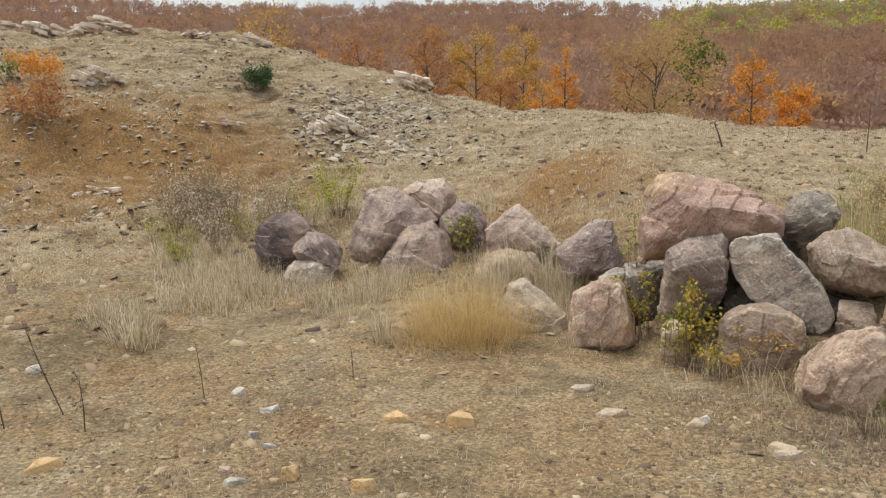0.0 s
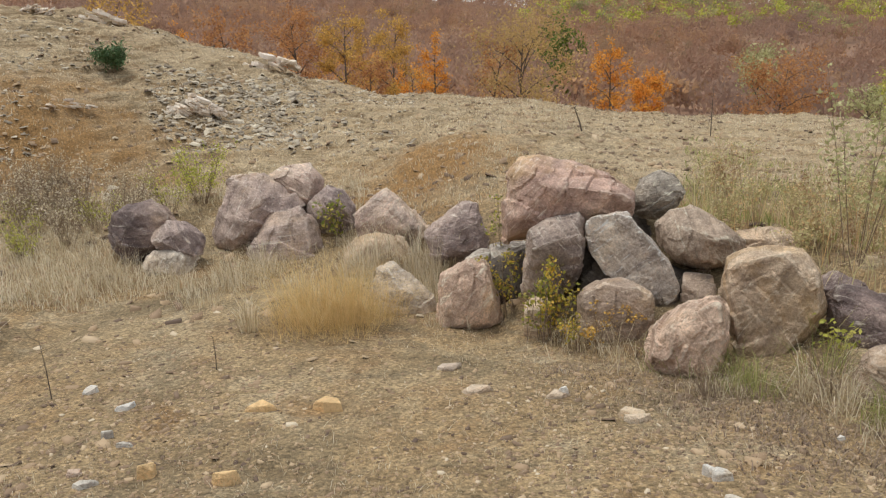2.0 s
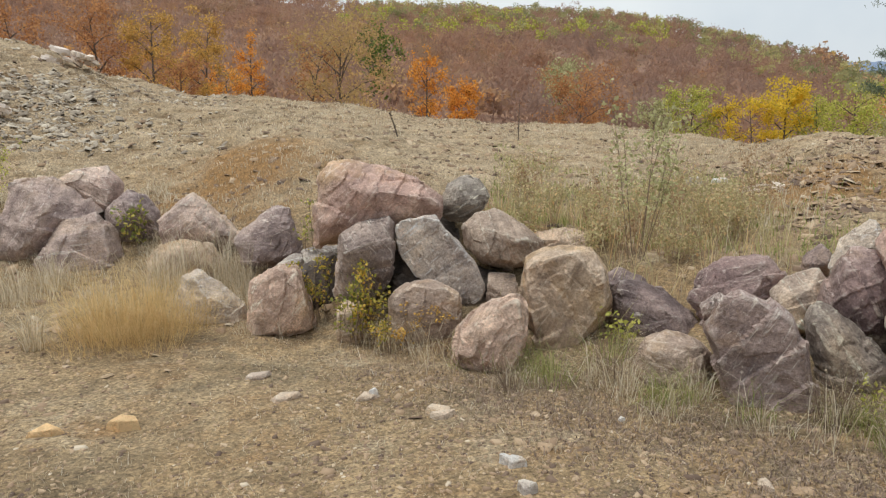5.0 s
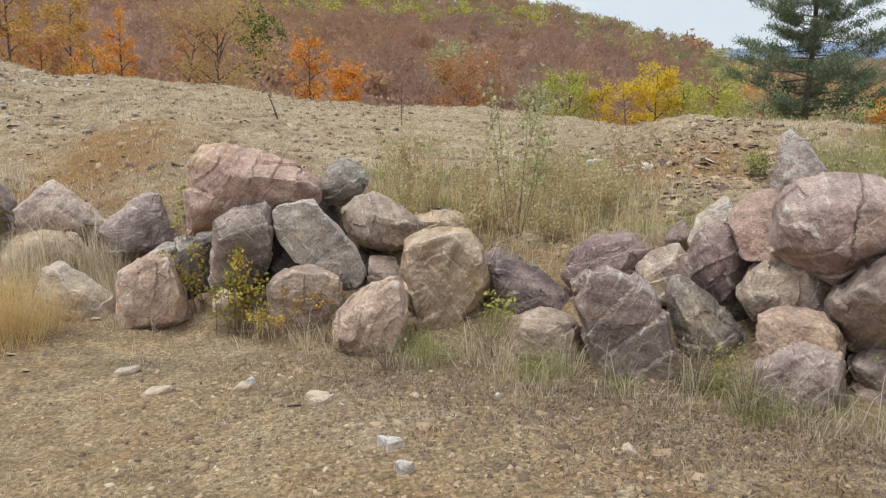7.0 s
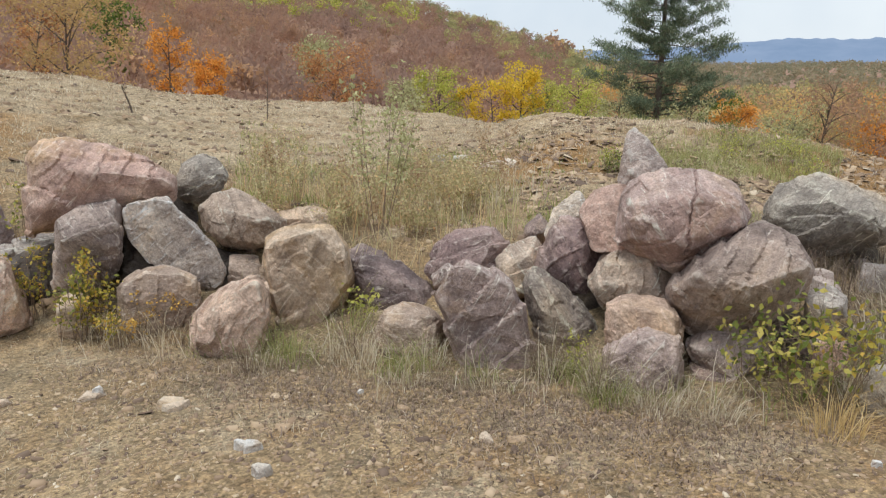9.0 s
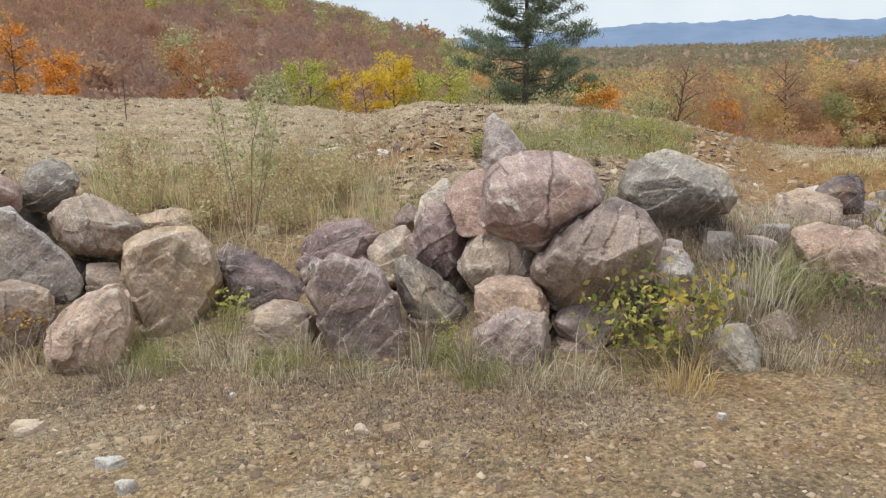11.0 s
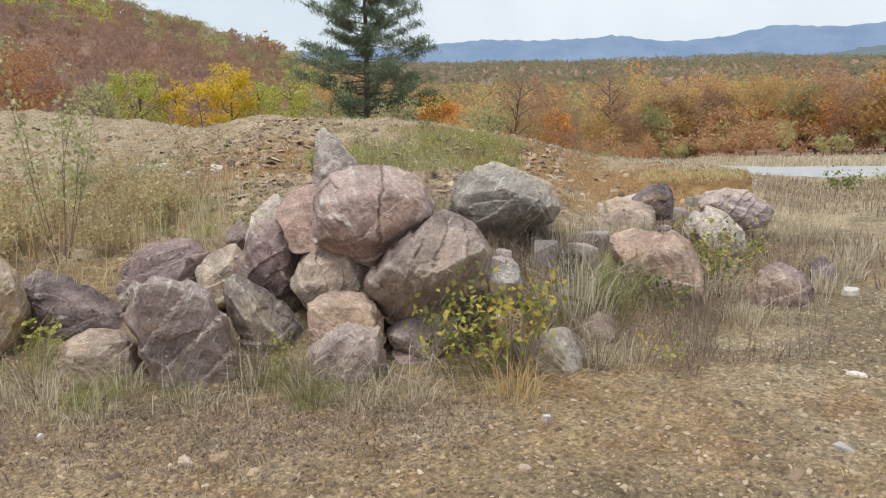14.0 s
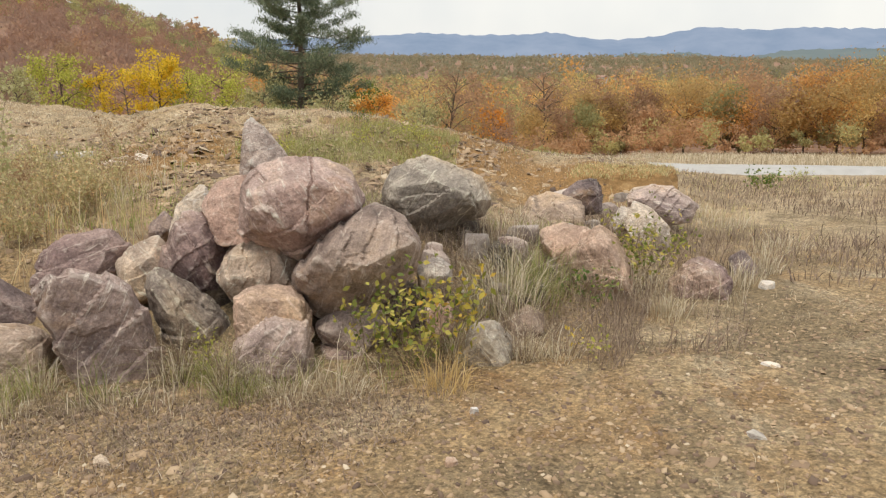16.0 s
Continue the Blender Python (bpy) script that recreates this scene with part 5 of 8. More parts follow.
def shrub(label, x, y, tall, wide, mat, seed, stems=14, leaf=0.05, count=500, name="shrub", category="shrub", upright=0.5, twig=None, group="", low=0.25, split=True):
    """A many-stemmed shrub or weed: thin forked stems from one foot, leaves along them."""
    rg = np.random.default_rng(seed)
    root = new(name)
    root.location = (x, y, on_ground(x, y) - 0.02)
    paths, spots = [], []
    for i in range(stems):
        a, out = rg.uniform(0, 2 * math.pi), wide * 0.5 * rg.uniform(0.2, 1) ** 0.6
        h = tall * rg.uniform(0.55, 1.0) * (1 - 0.3 * (1 - upright) * out / wide)
        b = np.array([math.cos(a), math.sin(a), 0]) * wide * 0.07
        tip = np.array([math.cos(a) * out, math.sin(a) * out, h])
        m = b * 0.5 + tip * 0.5 + np.array([0, 0, h * 0.1]) + rg.normal(size=3) * wide * 0.03
        rad = 0.0014 + 0.0017 * tall
        paths.append([(b, rad), (m, rad * 0.7), (tip, rad * 0.3)])
        for _ in range(7):
            s = rg.uniform(0.3, 1)
            q = m + (tip - m) * (s - 0.5) * 2 if s > 0.5 else b + (m - b) * s * 2
            e = q + rg.normal(size=3) * wide * 0.1 + np.array([0, 0, tall * 0.07])
            paths.append([(q, rad * 0.5), (e, rad * 0.2)])
            spots += [e, q, (q + e) / 2]
        spots += [tip, m * 0.4 + tip * 0.6]
    each = 8
    if split:
        for i in range(0, len(paths), each):
            V, F = tubes(paths[i:i + each], 4)
            mesh_object("stem", V, F, twig or M_TWIG, root, smooth=True)
    else:
        V, F = tubes(paths, 4)
        mesh_object("stalk_clump", V, F, twig or M_TWIG, root, smooth=True)
    if count:
        spots = np.array(spots)
        spots = spots[spots[:, 2] > low * tall]
        c = spots[rg.integers(0, len(spots), count)] + rg.normal(size=(count, 3)) * leaf * 0.8
        v, f = leaves(c, leaf, rg, 0.4)
        fast_mesh("foliage", v, f, mat, root)
    return tagged(root, label, category, group)


def bramble(label, x, y, tall, wide, mat, seed, canes=9, leaf=0.04, per=16):
    """Arching canes from one root, each with leaves set along it in threes."""
    rg = np.random.default_rng(seed)
    root = new("bramble")
    root.location = (x, y, on_ground(x, y) - 0.02)
    for _ in range(canes):
        a, out, h = rg.uniform(0, 2 * math.pi), wide * rg.uniform(0.15, 0.6), tall * rg.uniform(0.5, 1.05)
        foot = rg.normal(size=3) * np.array([wide * 0.12, wide * 0.12, 0])
        way = np.array([math.cos(a), math.sin(a), 0])
        line = [foot + way * out * t ** 1.4 + np.array([0, 0, h * math.sin(min(1.0, t * 1.25) * 1.75)]) + rg.normal(size=3) * 0.012 for t in np.linspace(0, 1, 8)]
        V, F = tubes([[(p, 0.0032 * (1 - 0.08 * i)) for i, p in enumerate(line)]], 4)
        mesh_object("cane", V, F, M_TWIG, root, smooth=True)
        t = rg.uniform(0.18, 1.0, per) * 7
        k = np.clip(t.astype(int), 0, 6)
        line = np.array(line)
        at = line[k] + (line[k + 1] - line[k]) * (t - k)[:, None]
        c = np.repeat(at, 3, 0) + rg.normal(size=(per * 3, 3)) * leaf * 0.75
        v, f = leaves(c, leaf, rg, 0.5, 0.72)
        fast_mesh("foliage", v, f, mat, root)
    return tagged(root, label, "bramble", "brambles in the boulder pile")


def tuft(label, x, y, tall, wide, mat, seed, count=260, lean=0.5, droop=0.35, width=0.0035, name="grass_tuft", category="grass", group="grass tufts"):
    """A clump of grass, rooted on the ground, its blades spreading."""
    rg = np.random.default_rng(seed)
    a, d = rg.uniform(0, 2 * math.pi, count), wide * 0.5 * rg.uniform(0, 1, count) ** 0.7
    z = on_ground(x, y)
    px, py = d * np.cos(a), d * np.sin(a)
    roots = np.stack([px, py, relief(px + x, py + y) - 0.01 - z], 1)
    share = d / (wide * 0.5)
    h = tall * rg.beta(2.2, 1.6, count) * (1.15 - 0.5 * share ** 2)
    v, f = blades(roots, h, rg, width, lean * (0.35 + share), droop, a + rg.normal(0, 0.9, count), 0.25 * share)
    ob = fast_mesh(name, v, f, mat)
    ob.location = (x, y, z)
    return tagged(ob, label, category, group)


def stone(label, palette, x, y, wide, thick, seed, turn=0.0, category="stone", name="stone", tilt=0.0, group="loose stones"):
    """A small flat stone with broken edges, bedded in the ground."""
    rg = random.Random(seed)
    bm = bmesh.new()
    n = rg.randint(5, 8)
    for k in range(n):
        a = 2 * math.pi * k / n + rg.uniform(-0.4, 0.4)
        d = wide / 2 * rg.uniform(0.6, 1.2)
        for h, s in ((0, 1.0), (thick * rg.uniform(0.3, 0.7), rg.uniform(0.85, 1.05)), (thick * rg.uniform(0.6, 1.15), rg.uniform(0.7, 0.95))):
            bm.verts.new((math.cos(a) * d * s, math.sin(a) * d * s * 0.62, h))
    res = bmesh.ops.convex_hull(bm, input=bm.verts)
    bmesh.ops.delete(bm, geom=list({g for g in res["geom_interior"] + res["geom_unused"] if isinstance(g, bmesh.types.BMVert)}), context="VERTS")
    bmesh.ops.bevel(bm, geom=bm.edges[:], offset=thick * 0.04, segments=1, affect="EDGES")
    bmesh.ops.triangulate(bm, faces=bm.faces)
    ob = part(name, bm, ROCKS[palette], smooth=False)
    ob.matrix_world = pose(x, y, on_ground(x, y) - thick * 0.18, tilt, 0, turn)
    return tagged(ob, label, category, group)


def outcrop(label, x, y, wide, tall, seed, slabs=14, tilt=-25.0, facing=0.0, mat=None):
    """Tilted slate slabs breaking out of the bank, each a slab of its own."""
    rg = random.Random(seed)
    root = new("slate_outcrop")
    root.matrix_world = pose(x, y, on_ground(x, y) - 0.08, 0, 0, -facing)
    for i in range(int(slabs * 2.2)):
        w, d, t = wide * rg.uniform(0.1, 0.3), wide * rg.uniform(0.08, 0.2), tall * rg.uniform(0.07, 0.17)
        bm = bmesh.new()
        n = 6
        lower = []
        for h in (0, t):
            for k in range(n):
                a = 2 * math.pi * k / n + rg.uniform(-0.25, 0.25)
                bm.verts.new((math.cos(a) * w / 2 * rg.uniform(0.7, 1.1), math.sin(a) * d / 2 * rg.uniform(0.7, 1.1), h))
        res = bmesh.ops.convex_hull(bm, input=bm.verts)
        bmesh.ops.delete(bm, geom=list({g for g in res["geom_interior"] + res["geom_unused"] if isinstance(g, bmesh.types.BMVert)}), context="VERTS")
        ob = part("slab", bm, ROCKS[rg.choice(("browngrey", "dark2", "mauve", "browngrey"))], root, smooth=False)
        u = rg.uniform(-0.42, 0.42)
        ob.matrix_local = pose(u * wide, rg.uniform(-0.2, 0.2) * wide * 0.6, tall * (1 - abs(u) * 1.6) * rg.uniform(0.05, 0.8), rg.uniform(-14, 14), tilt + rg.uniform(-12, 12), rg.uniform(-30, 30))
    return tagged(root, label, "rock outcrop", "slate outcrops")


def stalk(label, x, y, tall, seed, lean=(0.0, 0.0), thick=0.006, name="dead_stalk", category="plant", heads=0, group="dead stalks"):
    """A single dead stem with a few side twigs."""
    rg = np.random.default_rng(seed)
    top = np.array([lean[0], lean[1], tall])
    paths = [[(np.zeros(3), thick), (top * 0.5 + rg.normal(size=3) * tall * 0.02, thick * 0.8), (top, thick * 0.4)]]
    for _ in range(6):
        q = top * rg.uniform(0.4, 1.0)
        paths.append([(q, thick * 0.5), (q + rg.normal(size=3) * tall * 0.07 + np.array([0, 0, tall * 0.06]), thick * 0.25)])
    V, F = tubes(paths, 5)
    root = mesh_object(name, V, F, M_BARK, smooth=True)
    root.location = (x, y, on_ground(x, y) - 0.01)
    if heads:
        c = np.array([p[-1][0] for p in paths[1:]] + [top])[rg.integers(0, 7, heads)] + rg.normal(size=(heads, 3)) * 0.012
        v, f = leaves(c, 0.03, rg)
        fast_mesh("seed_head", v, f, M_DEAD, root)
    return tagged(root, label, category, group)


def turf_ledge(label, x, y, wide, deep, tall, facing):
    """A low ledge of earth cut off short, with turf on its top."""
    rg = np.random.default_rng(5)
    root = new("turf_ledge")
    root.matrix_world = pose(x, y, on_ground(x, y) - 0.1, 0, 0, -facing)
    n, m = 40, 14
    u, w = np.meshgrid(np.linspace(-1, 1, n), np.linspace(-1, 1, m), indexing="ij")
    px, py = u * wide / 2, w * deep / 2
    edge = np.clip((1 - np.abs(u + 0.12 * fbm(w, u, 2.0, 6)) ** 3) * 2.2, 0, 1) * np.clip((1 - np.abs(w + 0.15 * fbm(u, w, 2.5, 8))) * 2.6, 0, 1)
    pz = tall * edge * (0.85 + 0.15 * fbm(px, py, 1.2, 3)) + 0.05 * fbm(px, py, 3.0, 4) * edge
    v = np.stack([px, py + 0.08 * fbm(px, pz, 4.0, 7) * edge, pz], -1).reshape(-1, 3)
    i, j = np.meshgrid(np.arange(n - 1), np.arange(m - 1), indexing="ij")
    a = i * m + j
    fast_mesh("earth", v, np.stack([a, a + m, a + m + 1, a + 1], -1).reshape(-1, 4), M_OCHRE, root)
    top = v[(edge > 0.9).ravel()]
    roots = np.repeat(top, 9, 0) + rg.normal(size=(len(top) * 9, 3)) * np.array([wide / n, deep / m, 0.0]) * 0.6 - np.array([0, 0, 0.02])
    v, f = blades(roots, rg.uniform(0.03, 0.1, len(roots)), rg, 0.005, 1.2, 0.6)
    fast_mesh("turf", v, f, M_WEEDLEAF, root, "olive turf")
    return tagged(root, label, "ledge")


# trees behind the bank
tree("rust-orange oak on the hill foot", -0.3, 44.0, 8.5, 3.5, M_LEAF_RUST, 101, leaf=0.16, count=4200, group='autumn trees on the hill foot')
tree("golden oak on the hill foot", 2.1, 41.9, 8.0, 3.0, M_LEAF_OAK, 102, leaf=0.16, count=4200, group='autumn trees on the hill foot')
tree("orange oak on the hill foot", 4.8, 43.7, 7.8, 3.0, M_LEAF_OAK, 103, leaf=0.16, count=3800, group='autumn trees on the hill foot')
tree("small orange tree on the hill foot", 7.6, 45.4, 7.3, 2.1, M_LEAF_ORANGE, 104, leaf=0.16, count=1900, group='autumn trees on the hill foot')
tree("bright orange sapling at the bank edge", 4.7, 33.7, 3.5, 1.6, M_LEAF_ORANGE, 105, leaf=0.14, count=900, group='autumn trees on the hill foot')
tree("rust sapling at the bank edge", 2.9, 35.9, 4.3, 2.1, M_LEAF_RUST, 106, leaf=0.16, count=1100, group='autumn trees on the hill foot')
tree("tall olive-brown oak with thinning leaves", 10.4, 36.5, 6.6, 5.2, M_V_GOLD, 107, leaf=0.17, count=4200, limbs=15, group='autumn trees on the hill foot')
tree("thin bare oak beside a larger one", 9.0, 36.9, 5.9, 2.6, M_LEAF_RUST, 108, leaf=0.15, count=800, group='autumn trees on the hill foot')
tree("orange tree with thin crown", 12.6, 30.4, 5.0, 1.7, M_LEAF_ORANGE, 109, leaf=0.14, count=1500, group='autumn trees on the hill foot')
tree("bright orange bushy tree", 13.25, 28.2, 3.3, 1.6, M_LEAF_ORANGE, 110, leaf=0.14, count=2600, low=0.05, group='autumn trees on the hill foot')
tree("small orange tree at the wood edge", -6.9, 45.5, 7.5, 1.6, M_LEAF_ORANGE, 111, leaf=0.16, count=1330, group='autumn trees on the hill foot')
tree("rust oak behind the bank crest", -4.6, 49.8, 8.6, 3.8, M_LEAF_RUST, 112, leaf=0.22, count=1800, group='autumn trees on the hill foot')
tree("orange oak behind the bank crest", -11.9, 50.6, 9.3, 4.7, M_LEAF_OAK, 113, leaf=0.24, count=1800, group='autumn trees on the hill foot')
tree("dark green pine-like tree on the hill", 19.8, 58.8, 8.6, 3.5, M_LEAF_GREEN, 114, leaf=0.3, count=1700, group='autumn trees on the hill foot')
tree("russet red bushy oak", 18.4, 27.4, 3.7, 3.0, M_LEAF_RUST, 115, leaf=0.13, count=3600, low=0.08, group='autumn trees on the hill foot')
tree("olive oak on the lower hill", 29.7, 46.3, 7.0, 3.3, M_LEAF_OLIVE, 116, leaf=0.25, count=1500, group='autumn trees on the hill foot')
tree("pale olive shrub behind the bank", 17.2, 20.9, 1.7, 1.4, M_LEAF_OLIVE, 117, leaf=0.1, count=1100, low=0.03, group='yellow shrubs behind the bank', name='shrub_tree', category='shrub')
tree("lime-green shrub behind the bank", 19.5, 21.6, 2.8, 1.9, M_LEAF_LIME, 118, leaf=0.11, count=2600, low=0.03, group='yellow shrubs behind the bank', name='shrub_tree', category='shrub')
tree("golden yellow shrub behind the bank", 20.5, 20.7, 2.9, 1.3, M_LEAF_YELLOW, 119, leaf=0.11, count=1700, low=0.03, group='yellow shrubs behind the bank', name='shrub_tree', category='shrub')
tree("bare grey-brown shrub behind the bank", 20.3, 19.5, 2.6, 1.3, M_LEAF_RUST, 120, leaf=0.08, count=300, low=0.03, group='yellow shrubs behind the bank', name='shrub_tree', category='shrub')
tree("bright yellow shrub behind the bank", 22.4, 20.1, 3.8, 2.2, M_LEAF_YELLOW, 121, leaf=0.13, count=4200, low=0.03, group='yellow shrubs behind the bank', name='shrub_tree', category='shrub')
tree("yellow-green shrub behind the bank", 23.9, 19.9, 3.4, 1.6, M_LEAF_LIME, 122, leaf=0.12, count=1700, low=0.03, group='yellow shrubs behind the bank', name='shrub_tree', category='shrub')
tree("green shrub beside the pine", 26.2, 20.2, 4.2, 2.8, M_LEAF_LIME, 123, leaf=0.13, count=2600, low=0.03, group='yellow shrubs behind the bank', name='shrub_tree', category='shrub')
tree("pale green shrub under the pine", 21.6, 14.9, 2.3, 1.8, M_LEAF_OLIVE, 124, leaf=0.1, count=1500, low=0.03, group='yellow shrubs behind the bank', name='shrub_tree', category='shrub')
tree("light green shrub in front of the pine", 21.9, 12.5, 2.2, 1.5, M_LEAF_OLIVE, 125, leaf=0.1, count=900, low=0.03, group='yellow shrubs behind the bank', name='shrub_tree', category='shrub')
tree("dark green shrub beside the pine", 26.8, 14.0, 3.3, 1.7, M_LEAF_GREEN, 126, leaf=0.12, count=1500, low=0.03, group='yellow shrubs behind the bank', name='shrub_tree', category='shrub')
tree("bright orange shrub behind the bank", 24.4, 12.1, 2.3, 1.5, M_LEAF_ORANGE, 127, leaf=0.11, count=1800, low=0.03, group='yellow shrubs behind the bank', name='shrub_tree', category='shrub')
tree("olive shrub on the bank edge", 24.2, 10.3, 2.3, 1.8, M_LEAF_OLIVE, 128, leaf=0.1, count=900, low=0.03, group='yellow shrubs behind the bank', name='shrub_tree', category='shrub')
tree("nearly bare reddish tree", 35.7, 13.9, 5.8, 2.7, M_V_RUSSET, 129, leaf=0.09, count=2600, limbs=18, group='trees across the road')
tree("bare grey-brown tree with a round top", 39.2, 9.8, 5.7, 2.7, M_V_RUSSET, 130, leaf=0.09, count=1800, limbs=18, group='trees across the road')
tree("small bright orange tree across the valley", 44.1, 14.2, 4.4, 2.1, M_LEAF_ORANGE, 131, leaf=0.2, count=1300, group='trees across the road')
tree("golden-brown oak across the road", 41.7, 7.6, 4.1, 3.5, M_V_GOLD, 132, leaf=0.16, count=4200, low=0.06, group='trees across the road')
tree("thin brown oak across the road", 42.0, 6.2, 3.5, 3.8, M_V_RUSSET, 133, leaf=0.16, count=4200, low=0.06, group='trees across the road')
tree("large golden oak across the road", 42.3, 3.0, 3.6, 4.8, M_V_GOLD, 134, leaf=0.16, count=4200, low=0.06, group='trees across the road')
tree("orange oak across the road", 42.5, 0.9, 3.1, 3.5, M_V_ORANGE, 135, leaf=0.16, count=4200, low=0.06, group='trees across the road')
tree("purple-brown oak across the road", 42.5, -1.4, 2.7, 4.8, M_V_RUSSET, 136, leaf=0.16, count=4200, low=0.06, group='trees across the road')
tree("golden oak across the road", 42.4, -2.8, 3.1, 3.8, M_V_GOLD, 137, leaf=0.16, count=4200, low=0.06, group='trees across the road')
tree("deep orange oak across the road", 42.3, -4.3, 3.7, 4.8, M_V_ORANGE, 138, leaf=0.16, count=4200, low=0.06, group='trees across the road')
tree("deep orange oak at the wood edge", 40.2, -5.2, 3.3, 4.3, M_V_GOLD, 139, leaf=0.16, count=4200, low=0.06, group='trees across the road')
pine("dark green pine standing alone behind the bank", 23.11, 14.39, 7.85, 5.1, 77)
# shrubs and weeds
shrub("dense dark green juniper bush on the bank", -4.21, 18.11, 0.62, 0.79, M_JUNIPER, 140, stems=40, leaf=0.06, count=2600, name='juniper_bush', category='bush', low=0.02)
shrub("orange-leaved bush on a crumbling bank", -8.02, 15.59, 0.6, 1.2, M_LEAF_ORANGE, 141, stems=26, leaf=0.07, count=1100, name='bush', category='bush')
shrub("rust-leaved bush hanging over a crumbling bank", -6.96, 13.30, 0.97, 1.26, M_LEAF_RUST, 142, stems=26, leaf=0.08, count=900, name='bush', category='bush')
shrub("green sprig at the edge of the bank", -8.40, 14.90, 0.52, 0.65, M_LEAF_GREEN, 143, stems=14, leaf=0.06, count=300)
shrub("yellow-green bush among dead stems", -1.52, 10.70, 0.87, 0.91, M_LEAF_LIME, 144, stems=30, leaf=0.035, count=1400, name='bush', category='bush')
shrub("yellow-green weeds in dead grass", -1.86, 10.31, 0.64, 0.72, M_LEAF_LIME, 145, stems=20, leaf=0.03, count=500, name='weed', category='plant')
shrub("grey-brown dead weeds below the bank", -3.51, 10.64, 0.68, 0.57, M_STRAW, 146, stems=16, leaf=0.03, count=160, twig=M_TWIG, name='weed', category='plant', group='dead weeds by the bank', split=False)
shrub("grey-brown dead weeds below the bank", -3.61, 10.00, 0.86, 0.75, M_STRAW, 147, stems=16, leaf=0.03, count=160, twig=M_TWIG, name='weed', category='plant', group='dead weeds by the bank', split=False)
shrub("grey-brown dead weeds below the bank", -2.61, 10.78, 0.74, 0.60, M_STRAW, 148, stems=16, leaf=0.03, count=160, twig=M_TWIG, name='weed', category='plant', group='dead weeds by the bank', split=False)
shrub("grey-brown dead weeds below the bank", -3.66, 10.74, 0.61, 0.84, M_STRAW, 149, stems=16, leaf=0.03, count=160, twig=M_TWIG, name='weed', category='plant', group='dead weeds by the bank', split=False)
shrub("grey-brown dead weeds below the bank", -2.28, 9.69, 0.77, 0.52, M_STRAW, 150, stems=16, leaf=0.03, count=160, twig=M_TWIG, name='weed', category='plant', group='dead weeds by the bank', split=False)
shrub("grey-brown dead weeds below the bank", -3.18, 9.89, 0.77, 0.75, M_STRAW, 151, stems=16, leaf=0.03, count=160, twig=M_TWIG, name='weed', category='plant', group='dead weeds by the bank', split=False)
shrub("grey-brown dead weeds below the bank", -2.42, 10.89, 0.77, 0.74, M_STRAW, 152, stems=16, leaf=0.03, count=160, twig=M_TWIG, name='weed', category='plant', group='dead weeds by the bank', split=False)
shrub("grey-brown dead weeds below the bank", -3.10, 10.86, 0.72, 0.55, M_STRAW, 153, stems=16, leaf=0.03, count=160, twig=M_TWIG, name='weed', category='plant', group='dead weeds by the bank', split=False)
shrub("grey-brown dead weeds below the bank", -2.10, 9.64, 0.66, 0.55, M_STRAW, 154, stems=16, leaf=0.03, count=160, twig=M_TWIG, name='weed', category='plant', group='dead weeds by the bank', split=False)
shrub("grey-brown dead weeds below the bank", -2.22, 10.10, 0.83, 0.75, M_STRAW, 155, stems=16, leaf=0.03, count=160, twig=M_TWIG, name='weed', category='plant', group='dead weeds by the bank', split=False)
shrub("grey-brown dead weeds below the bank", -3.03, 10.56, 0.76, 0.65, M_STRAW, 156, stems=16, leaf=0.03, count=160, twig=M_TWIG, name='weed', category='plant', group='dead weeds by the bank', split=False)
shrub("grey-brown dead weeds below the bank", -3.56, 10.34, 0.84, 0.52, M_STRAW, 157, stems=16, leaf=0.03, count=160, twig=M_TWIG, name='weed', category='plant', group='dead weeds by the bank', split=False)
shrub("grey-brown dead weeds below the bank", -3.54, 9.69, 0.59, 0.64, M_STRAW, 158, stems=16, leaf=0.03, count=160, twig=M_TWIG, name='weed', category='plant', group='dead weeds by the bank', split=False)
shrub("grey-brown dead weeds below the bank", -3.08, 10.55, 0.92, 0.57, M_STRAW, 159, stems=16, leaf=0.03, count=160, twig=M_TWIG, name='weed', category='plant', group='dead weeds by the bank', split=False)
shrub("grey-brown dead weeds below the bank", -3.21, 10.64, 0.78, 0.60, M_STRAW, 160, stems=16, leaf=0.03, count=160, twig=M_TWIG, name='weed', category='plant', group='dead weeds by the bank', split=False)
shrub("grey-brown dead weeds below the bank", -3.02, 9.60, 0.59, 0.64, M_STRAW, 161, stems=16, leaf=0.03, count=160, twig=M_TWIG, name='weed', category='plant', group='dead weeds by the bank', split=False)
shrub("grey-brown dead weeds below the bank", -2.38, 10.90, 0.54, 0.59, M_STRAW, 162, stems=16, leaf=0.03, count=160, twig=M_TWIG, name='weed', category='plant', group='dead weeds by the bank', split=False)
shrub("grey-brown dead weeds below the bank", -2.47, 10.09, 0.57, 0.58, M_STRAW, 163, stems=16, leaf=0.03, count=160, twig=M_TWIG, name='weed', category='plant', group='dead weeds by the bank', split=False)
shrub("grey-brown dead weeds below the bank", -3.44, 10.03, 0.50, 0.71, M_STRAW, 164, stems=16, leaf=0.03, count=160, twig=M_TWIG, name='weed', category='plant', group='dead weeds by the bank', split=False)
shrub("grey-brown dead weeds below the bank", -2.14, 9.52, 0.73, 0.74, M_STRAW, 165, stems=16, leaf=0.03, count=160, twig=M_TWIG, name='weed', category='plant', group='dead weeds by the bank', split=False)
